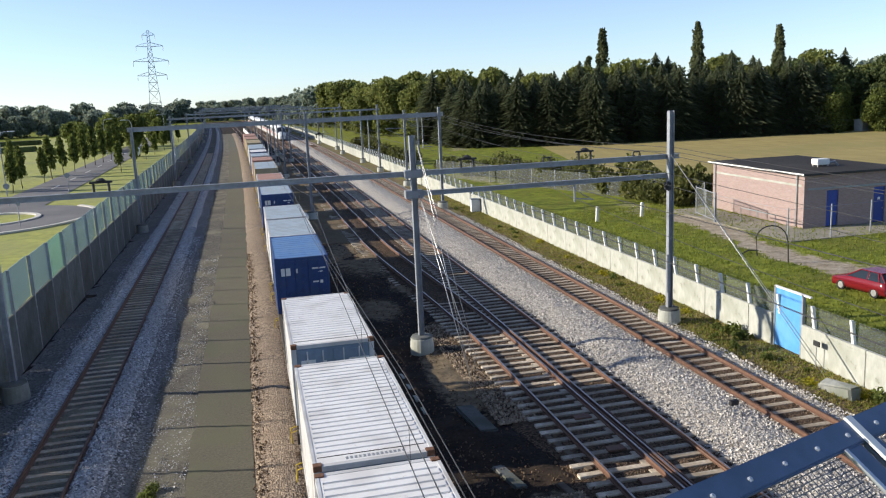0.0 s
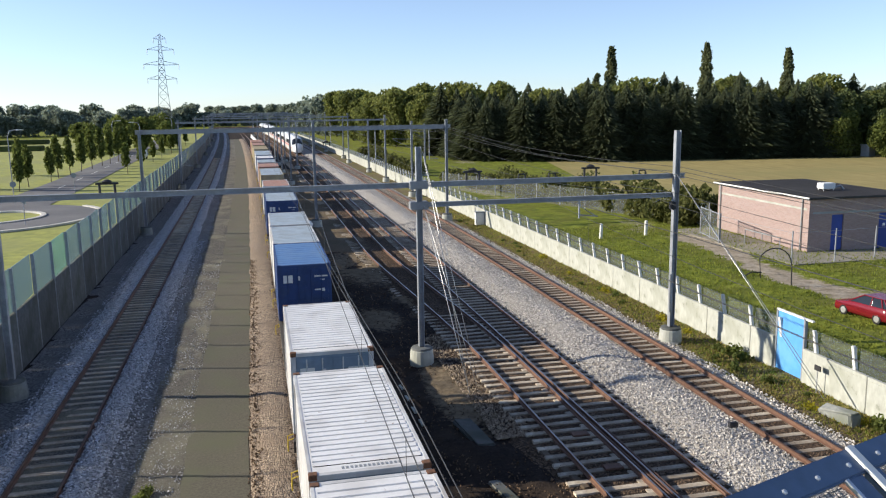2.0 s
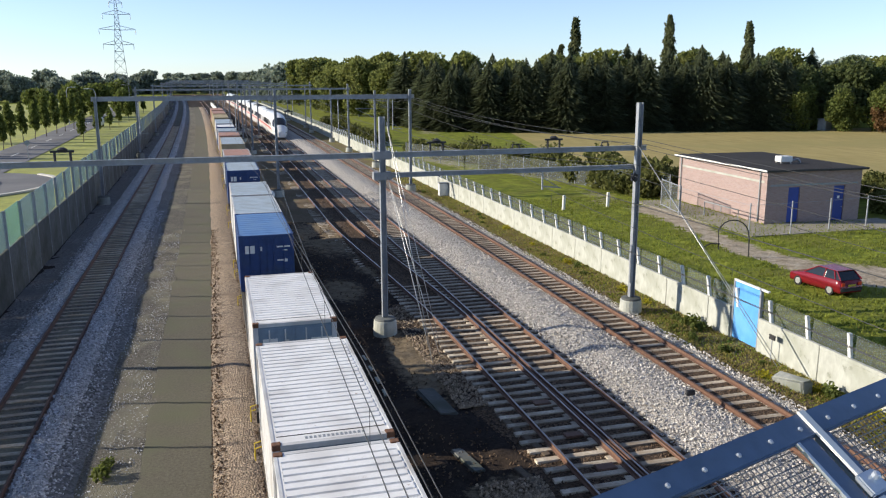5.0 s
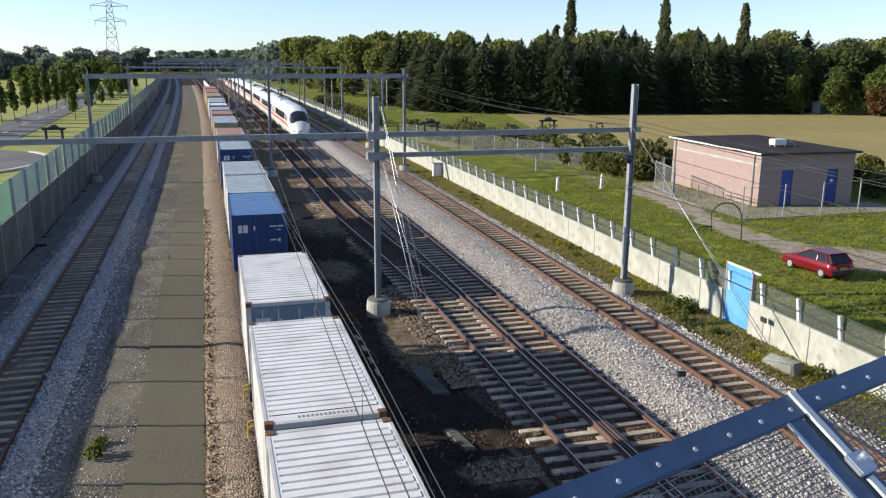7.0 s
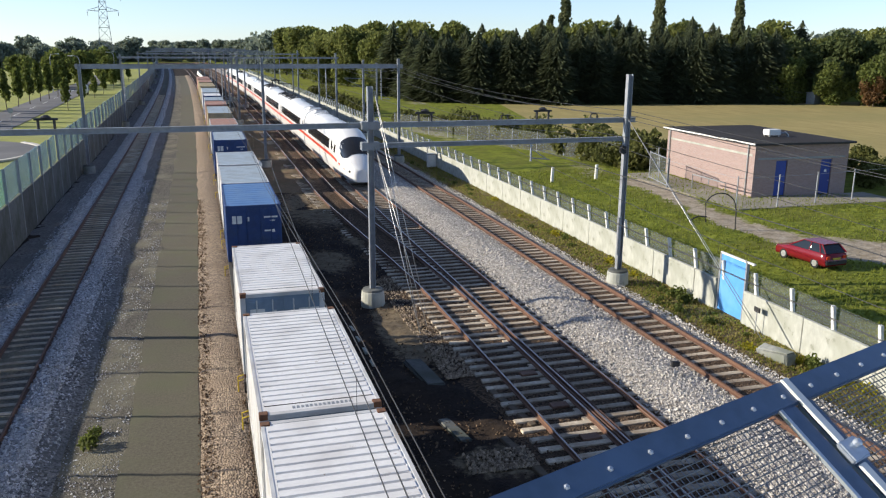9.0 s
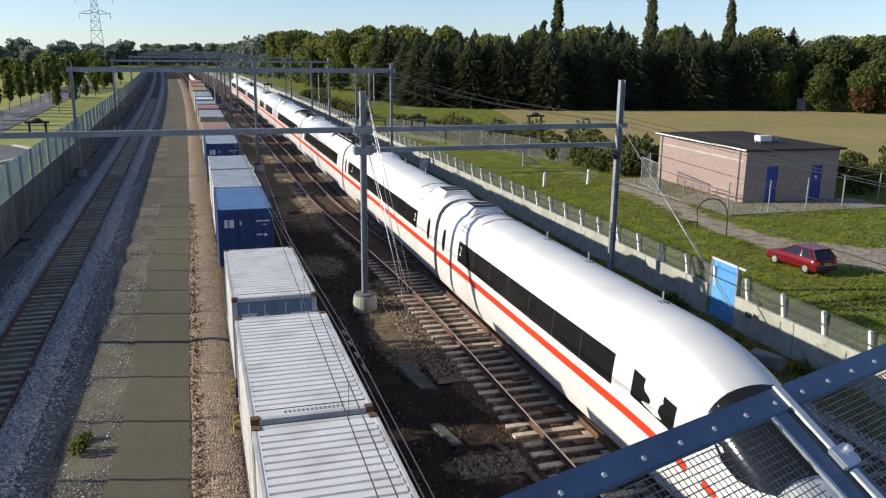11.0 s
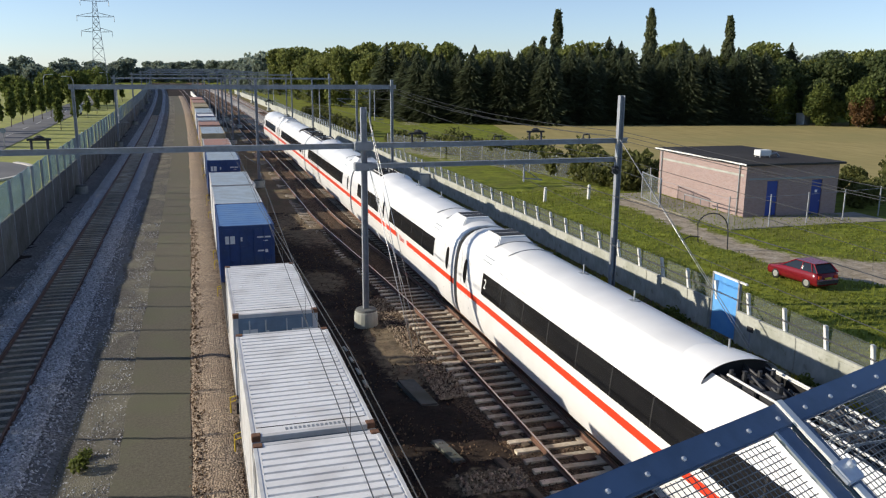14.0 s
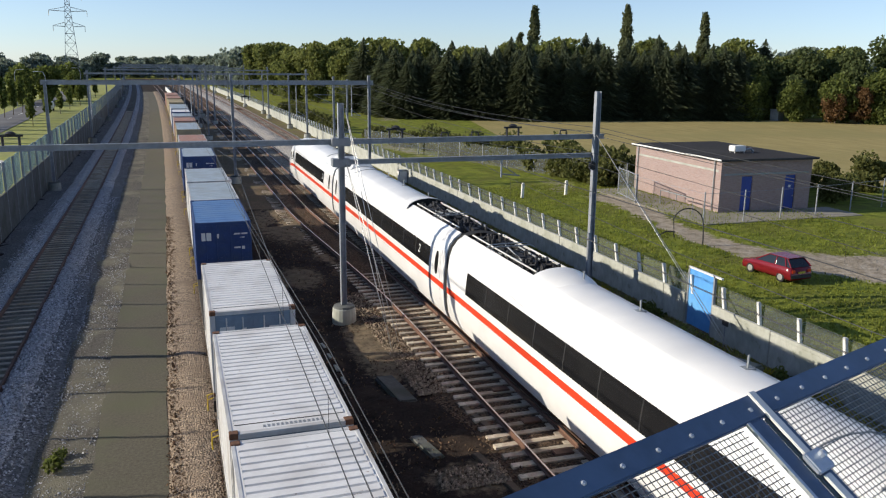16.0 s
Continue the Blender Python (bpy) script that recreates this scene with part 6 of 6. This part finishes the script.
plant(flw, [(20.1, 20.6, 1.2), (20.3, 19.9, 1.1), (19.1, 24.3, 0.8), (20.0, 22.6, 0.8), (19.9, 37, 0.8), (19.7, 43.5, 0.8), (19.6, 49, 0.8), (19.9, 34.5, 0.7), (19.9, 55, 1.0)], 18)


# grass tufts on the lawn and the weedy verge
def tufts(name, n, area, seed, material, label, hgt=0.12):
    rng = np.random.default_rng(seed)
    verts, faces = [], []
    for _ in range(n):
        x, y = area(rng)
        for q in range(4):
            a = rng.uniform(0, 6.28)
            w, h = rng.uniform(0.02, 0.05), hgt * rng.uniform(0.5, 1.5)
            k = len(verts)
            dx, dy = math.cos(a) * w, math.sin(a) * w
            verts += [(x - dx, y - dy, -0.31), (x + dx, y + dy, -0.31), (x + dy * 1.5, y - dx * 1.5, -0.31 + h)]
            faces.append((k, k + 1, k + 2))
    return tagged(new(name, from_arrays(name, verts, faces, material)), label, "grass", "", "stuff")


def lawn_spot(r):
    while True:
        x, y = 21.0 + 26 * r.random() ** 1.2, 18 + 50 * r.random() ** 1.3
        if bare(x, y) < 0.1:
            return x, y


tufts("grass_tufts", 16000, lawn_spot, 71, M["tuft"], "rough grass blades on the lawn", 0.13)
tufts("dry_tufts", 6500, lambda r: (18.5 + 2.2 * r.random(), 14 + 80 * r.random() ** 1.3), 72, M["dry"], "dry grass blades along the wall", 0.12)
tufts("weed_tufts", 7500, lambda r: (18.7 + 2.0 * r.random(), 15 + 75 * r.random() ** 1.3), 7, M["tuft"], "thin weeds along the wall", 0.08)

# ---- the road side on the left ----
blob("verge", [(-10.7, 10), (-10.7, 420), (-60, 420), (-120, 260), (-120, 10)], -0.36, M["verge"], "sunlit yellowish grass verge beside the road", "verge")
b = bmesh.new()
ribbon(b, [(-31, -0.3), (-27.5, -0.27), (-24, -0.3)], 104, 420, 8)
solo("road", b, M["asphalt"], "grey asphalt road", "road", kind="structure")
blob("road_branch", [(-26, 104), (-31, 118), (-60, 128), (-120, 132), (-120, 122), (-60, 116), (-34, 104)], -0.29, M["asphalt"], "grey asphalt branch road", "road")
b = bmesh.new()
C0 = (-28.0, 93.0)
inner = [b.verts.new((C0[0] + 5.2 * math.cos(a), C0[1] + 5.2 * math.sin(a), -0.285)) for a in [i * math.pi / 24 for i in range(48)]]
outer = [b.verts.new((C0[0] + 11 * math.cos(a), C0[1] + 12 * math.sin(a), -0.285)) for a in [i * math.pi / 24 for i in range(48)]]
for i in range(48):
    b.faces.new((inner[i], inner[(i + 1) % 48], outer[(i + 1) % 48], outer[i]))
solo("roundabout", b, M["asphalt"], "asphalt ring of a small roundabout", "road", kind="structure")
for r, nm in ((5.2, "kerb_inner"), (11.0, "kerb_outer")):
    b = bmesh.new()
    q = r + 0.3
    ell = 1.0 if r < 6 else 12 / 11
    pr = None
    for i in range(49):
        a = i * math.pi / 24
        row = [b.verts.new((C0[0] + rr * math.cos(a), C0[1] + rr * ell * math.sin(a), z)) for rr, z in ((r - 0.2, -0.34), (r - 0.2, -0.16), (q, -0.16), (q, -0.34))]
        if pr and (r < 6 or not 0.9 < a < 2.6):
            for k in range(3):
                b.faces.new((pr[k], pr[k + 1], row[k + 1], row[k]))
        pr = row
    solo(nm, b, M["kerb"], "pale concrete kerb round the roundabout", "kerb", kind="structure")
b = bmesh.new()
for y in range(112, 330, 14):
    box(b, -27.55 + bend(y), -27.4 + bend(y), y, y + 5, -0.262, -0.258)
solo("lane_marking", b, M["white"], "white dashed lane marking", "road marking", kind="structure")
young = [columnar(140 + i, 6.6, M["leaf"], "young columnar roadside tree", "roadside trees", 1500, 0.17, 0.30, "tree", young_width, 40, 0.5) for i in range(4)]
put(young, [(-33.5, 131, 0.95), (-32.0, 138, 0.9), (-32.6, 146, 1.1), (-32.2, 153, 1.0), (-31.8, 160, 1.05), (-31.2, 167, 1.1), (-30.6, 174, 1.15), (-33, 124, 0.9), (-38, 126, 1.0), (-44, 130, 1.0), (-50, 131, 1.0), (-30.2, 181, 1.1),
            (-29.8, 189, 1.15), (-30, 198, 1.15), (-40, 152, 1.0), (-46, 156, 1.0)], 19, 0.92, 1.08)
young2 = [columnar(150 + i, 4.6, M["leaf"], "small young tree on the verge", "verge trees", 900, 0.15, 0.34, "tree", lambda k: 0.85 * young_width(k), 22, 0.5) for i in range(2)]
put(young2, [(-22.6, 152, 1.0), (-22.3, 168, 1.0), (-22.0, 184, 1.1), (-22.0, 200, 1.1), (-21.5, 218, 1.1), (-22, 240, 1.2), (-21.5, 262, 1.2)], 20)
dense = [broadleaf(160 + i, 9, 3.6, M["leaf"], "dense round green roadside tree", "roadside trees", n=4200, size=0.32) for i in range(2)]
put(dense, [(-36, 230, 1.0), (-31, 240, 1.0), (-38, 246, 1.05), (-27, 262, 0.95), (-43, 222, 0.9), (-30, 280, 1.0)], 21)
far = [broadleaf(170 + i, 15, 7.5, M["leaf_far"], "tree in the far tree line, haze in its leaf colour", "far trees", n=2600, size=0.62, low=0.02, lobes=70, lobe=(0.13, 0.30)) for i in range(3)]
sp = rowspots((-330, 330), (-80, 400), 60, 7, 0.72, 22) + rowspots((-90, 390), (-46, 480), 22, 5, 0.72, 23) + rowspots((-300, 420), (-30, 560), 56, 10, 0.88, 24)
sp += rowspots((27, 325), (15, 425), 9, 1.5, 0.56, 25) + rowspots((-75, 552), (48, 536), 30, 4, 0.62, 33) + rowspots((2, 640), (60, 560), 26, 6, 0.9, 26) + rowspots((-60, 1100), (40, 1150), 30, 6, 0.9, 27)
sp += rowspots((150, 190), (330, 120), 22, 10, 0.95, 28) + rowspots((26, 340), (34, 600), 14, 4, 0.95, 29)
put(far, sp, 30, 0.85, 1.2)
b = bmesh.new()
for x0, x1, y0, y1, z in ((-300, -60, 250, 256, 2.0), (-300, -70, 300, 306, 2.2)):
    box(b, x0, x1, y0, y1, -0.5, z * 0.5, 0.3)
solo("hedge", b, M["leaf_dark"], "long low hedge between meadows", "hedge", kind="structure")


def lamp_post(x, y, h=8.5, arm=-1.6):
    t = thing("street_lamp", pose(x, y, -0.3), "slim grey street lamp with a flat head", "street lamp", "street lamps")
    b = bmesh.new()
    rod(b, [(0, 0, 0), (0, 0, h * 0.9), (arm * 0.2, 0, h), (arm * 0.7, 0, h + 0.1)], 0.07, 8)
    part("pole", b, M["steel"], t)
    b = bmesh.new()
    box(b, arm * 1.3 if arm < 0 else arm * 0.7, arm * 0.7 if arm < 0 else arm * 1.3, -0.14, 0.14, h + 0.03, h + 0.16, 0.03)
    part("lamp_head", b, M["white"], t)


for x, y, a in ((-33.0, 121, 1.6), (-23.2, 176, -1.6), (-33.2, 205, 1.6), (-24, 250, -1.6), (-33, 300, 1.6), (-60, 160, 1.6)):
    lamp_post(x, y, 8.5, a)
for x, y, kind in ((-29.0, 106.5, "round"), (-22.8, 86.5, "give_way"), (-24.6, 118.5, "round")):
    t = thing("road_sign", pose(x, y, -0.3), "small road sign on a grey pole, seen from behind", "road sign", "road signs")
    b = bmesh.new()
    tube(b, (0, 0, 0), (0, 0, 2.5), 0.04, 0.04, 6)
    part("pole", b, M["steel"], t)
    b = bmesh.new()
    if kind == "round":
        tube(b, (0, -0.03, 2.4), (0, 0.0, 2.4), 0.36, 0.36, 20)
    else:
        tube(b, (0, -0.03, 2.4), (0, 0.0, 2.4), 0.45, 0.45, 3)
    part("plate", b, M["hatch"], t)


# light van on the road far ahead
t = thing("van", pose(-25.6, 196, -0.27, 0, 0, 4), "small white van on the road", "van")
b = bmesh.new()
box(b, -0.9, 0.9, -2.3, 1.3, 0.35, 2.0, 0.15)
box(b, -0.88, 0.88, 1.2, 2.3, 0.35, 1.15, 0.15)
part("body", b, M["white"], t)
b = bmesh.new()
box(b, -0.8, 0.8, -2.33, -2.29, 1.2, 1.75, 0.01)
part("rear_window", b, M["carglass"], t)
for s in (-0.8, 0.8):
    for y in (-1.5, 1.4):
        b = bmesh.new()
        tube(b, (s - 0.1, y, 0.32), (s + 0.1, y, 0.32), 0.32, 0.32, 14)
        part("wheel", b, M["tyre"], t)


# ---- lattice pylon ----
def pylon():
    t = thing("pylon", pose(-45.3, 440, -0.4, 0, 0, 6), "tall grey lattice power pylon with three pairs of arms", "pylon")
    H = 48.5

    def leg(z):
        return 3.4 * (1 - z / H) ** 1.2 + 0.45
    b = bmesh.new()
    zs = [0, 7, 13, 18.5, 23, 27, 30.5, 33.5, 36.5, 39.5, 43.5, 48.5]
    for z0, z1 in zip(zs, zs[1:]):
        a, c = leg(z0), leg(z1)
        for sx, sy in ((1, 1), (1, -1), (-1, -1), (-1, 1)):
            tube(b, (sx * a, sy * a, z0), (sx * c, sy * c, z1), 0.13, 0.13, 4, False)
        for sx, sy, tx, ty in ((1, 1, 1, -1), (1, -1, -1, -1), (-1, -1, -1, 1), (-1, 1, 1, 1)):
            tube(b, (sx * a, sy * a, z0), (tx * c, ty * c, z1), 0.07, 0.07, 4, False)
            tube(b, (tx * a, ty * a, z0), (sx * c, sy * c, z1), 0.07, 0.07, 4, False)
            tube(b, (sx * c, sy * c, z1), (tx * c, ty * c, z1), 0.07, 0.07, 4, False)
    part("tower", b, M["steel"], t)
    for z, w in ((26.2, 7.0), (33.3, 8.4), (40.6, 6.4), (46.0, 3.0)):
        for s in (-1, 1):
            b = bmesh.new()
            a = leg(z)
            for y in (-a, a):
                tube(b, (s * a, y, z), (s * w, 0, z + 0.3), 0.1, 0.1, 4, False)
                tube(b, (s * leg(z + 2), y * 0.9, z + 2.0), (s * w, 0, z + 0.4), 0.08, 0.08, 4, False)
            for k in (0.35, 0.65):
                tube(b, (s * (a + (w - a) * k), 0, z), (s * (a + (w - a) * k), 0, z + 1.6 * (1 - k)), 0.06, 0.06, 4, False)
            ar = part("arm", b, M["steel"], t)
            b = bmesh.new()
            tube(b, (s * w, 0, z + 0.2), (s * w, 0, z - 2.2), 0.13, 0.13, 6)
            part("insulator", b, M["insul"], ar)


pylon()
# long low white wall beside the far sidings
b = bmesh.new()
ribbon(b, [(3.95, -0.4), (3.95, 1.0), (4.15, 1.0), (4.15, -0.4)], 150, 320, 10)
solo("low_wall", b, M["white"], "long low white wall beside the sidings", "wall", kind="structure")
# far building and small field hut
b = bmesh.new()
box(b, 28.5, 33, 556, 560, -0.4, 8.5, 0.05)
box(b, 30, 32.5, 556.5, 559.5, 8.5, 10.8)
solo("tower_block", b, M["white"], "small white tower building above far trees", "building")
b = bmesh.new()
box(b, -1.1, 1.1, -0.9, 0.9, 0, 2.3, 0.04)
box(b, -1.25, 1.25, -1.05, 1.05, 2.3, 2.45, 0.03)
solo("field_hut", b, M["hatch"], "small grey metal cabinet at the wood's edge", "hut", m=pose(118.5, 139, -0.4, 0, 0, 20))

# ---- cable trough lids, relay boxes and other small trackside things ----
for x, y, w, d, h, rz in ((6.7, 25.2, 0.7, 2.4, 0.1, 6), (6.5, 20.9, 0.45, 1.6, 0.02, 10)):
    b = bmesh.new()
    box(b, -w / 2, w / 2, -d / 2, d / 2, -0.3, h - 0.2, 0.06)
    for v in b.verts:
        if v.co.z > 0:
            v.co.x *= 0.7
    # Dark concrete here puts the freight train's shadow into the troughs' colour.
    solo("concrete_trough", b, M["barrier"], "weathered concrete trough by the crossover, coloured as in shadow", "concrete trough", "troughs", m=pose(x, y, -0.05, 0, 4, rz))
for x, y in ((7.9, 18.4), (8.6, 22.0)):
    b = bmesh.new()
    box(b, -0.12, 0.12, -1.6, 1.6, -0.3, -0.16, 0.02)
    solo("timber_beam", b, M["bark"], "loose dark timber beam beside the rails", "timber", "loose timbers", m=pose(x, y, -0.02, 0, 0, 8))
for i in range(4):
    b = bmesh.new()
    box(b, -0.06, 0.06, -0.28, 0.28, -0.3, -0.225, 0.01)
    solo("path_slab", b, M["concrete"], "small pale slab set in the soil", "slab", "slabs", m=pose(5.15 - 0.02 * i, 26.6 + 1.25 * i, -0.0, 0, 0, 2 * i))
t = thing("trackside_box", pose(14.75, 22.4, -0.05), "small dark box on a short stake in the ballast", "signal box")
b = bmesh.new()
box(b, -0.15, 0.15, -0.08, 0.08, 0.3, 0.48, 0.02)
part("case", b, M["darksteel"], t)
b = bmesh.new()
tube(b, (0, 0, -0.2), (0, 0, 0.3), 0.02, 0.02, 6)
part("stake", b, M["steel"], t)
t = thing("trackside_box", pose(20.35, 25.6, -0.3), "small dark sign on a stake by the wall", "sign")
b = bmesh.new()
box(b, -0.03, 0.03, -0.17, 0.17, 0.95, 1.15, 0.01)
part("case", b, M["darksteel"], t)
b = bmesh.new()
tube(b, (0, 0, 0), (0, 0, 0.95), 0.02, 0.02, 6)
part("stake", b, M["steel"], t)
t = thing("relay_cabinet", pose(19.95, 72.5, -0.3), "small grey cabinet by the wall", "cabinet")
b = bmesh.new()
box(b, -0.4, 0.4, -0.3, 0.3, 0, 1.2, 0.04)
part("case", b, M["white"], t)
b = bmesh.new()
box(b, -0.45, 0.45, -0.35, 0.35, 1.2, 1.28, 0.02)
part("lid", b, M["hatch"], t)
t = thing("point_signal", pose(3.9, 68, -0.3), "small white signal lantern by the sidings", "signal")
b = bmesh.new()
tube(b, (0, 0, 0), (0, 0, 1.2), 0.05, 0.05, 8)
part("post", b, M["steel"], t)
b = bmesh.new()
turned(b, [(0.05, 1.2), (0.3, 1.25), (0.3, 1.5), (0.1, 1.75)], 4)
part("lantern", b, M["white"], t)


# ---- bridge railing with mesh ----
def railing():
    u = Vector((0.9436, 0.3312, 0))
    h = Vector((0.3312, -0.9436, 0))
    d = h * math.cos(radians(32)) - Vector((0, 0, math.sin(radians(32))))
    n = d.cross(u).normalized()
    if n.z < 0:
        n = -n
    org = Vector((1.315, 1.502, 9.95))
    m = Matrix((u, d, n)).transposed().to_4x4()
    m.translation = org
    t = thing("railing", m, "blue-grey painted steel railing with galvanised wire mesh", "railing")
    b = bmesh.new()
    box(b, -3.0, 2.2, -0.035, 0.03, -0.012, 0.006, 0.004)
    box(b, -3.0, 2.2, -0.035, -0.027, -0.06, -0.012)
    part("top_bar", b, M["railing"], t)
    for k in range(-16, 14):
        b = bmesh.new()
        turned(b, [(0.0062, 0.006), (0.0062, 0.009), (0.004, 0.011)], 6)
        o = bmesh.ops.translate(b, verts=b.verts[:], vec=(k * 0.117 + 0.058 - 0.117 + 0.02, 0.003, 0))
        part("bolt", b, M["bolt"], t)
    b = bmesh.new()
    box(b, -0.075, -0.02, 0.03, 1.6, -0.012, 0.004, 0.003)
    box(b, 0.0, 0.05, 0.03, 1.6, -0.014, 0.002, 0.003)
    part("post", b, M["railing"], t)
    # White strip modelled in place of the sky's highlight along the post.
    b = bmesh.new()
    box(b, -0.004, 0.022, -0.037, 0.15, 0.004, 0.012, 0.002)
    box(b, -0.004, 0.022, 0.21, 1.6, 0.004, 0.012, 0.002)
    part("cover_strip", b, M["white"], t, "white strip drawing the sky's glint on the joint")
    b = bmesh.new()
    box(b, -0.018, 0.05, 0.15, 0.205, 0.004, 0.02, 0.004)
    turned(b, [(0.01, 0.02), (0.01, 0.03), (0.006, 0.033)], 8, (0.03, 0.17))
    part("clamp", b, M["bolt"], t, "zinc clamp plate")
    b = bmesh.new()
    box(b, -0.088, -0.078, 0.03, 1.6, 0.0, 0.009)
    part("edge_strip", b, M["bolt"], t)
    for x0, x1 in ((-2.9, -0.085), (0.05, 2.1)):
        b = bmesh.new()
        k = x0
        while k < x1:
            tube(b, (k, 0.03, -0.02), (k, 1.5, -0.02), 0.0014, 0.0014, 4, False)
            k += 0.0165
        k = 0.035
        while k < 1.5:
            tube(b, (x0, k, -0.017), (x1, k, -0.017), 0.0014, 0.0014, 4, False)
            k += 0.0165
        me = part("mesh", b, M["mesh"], t, "galvanised wire mesh")
        tagged(me, "", "", "", "stuff")


railing()


# ---- what moves ----
NOSE = [(0.0, 227.0), (1.0, 211.5), (2.0, 195.0), (3.0, 178.0), (4.0, 160.5), (5.25, 138.5), (6.5, 115.5), (7.5, 94.5), (8.0, 84.0), (8.5, 73.2), (9.0, 61.8),
        (10.25, 30.1), (11.5, -2.2), (12.0, -14.7), (12.5, -27.1), (13.0, -39.8), (13.5, -52.2), (14.0, -64.7), (14.5, -77.1), (15.0, -89.5), (15.5, -102.1), (16.0, -114.7)]


def motions():
    for i, car in enumerate(train):
        rows = []
        for t, y in NOSE:
            c = y + BODY / 2 + i * PITCH
            f, r = c - BODY / 2 + 3.7, c + BODY / 2 - 3.7
            turn = math.degrees(math.atan2(-(bend(r) - bend(f)), r - f))
            rows.append((t, pose(XC + (bend(f) + bend(r)) / 2, c, 0, 0, 0, turn)))
        walk(car, rows)


motions()
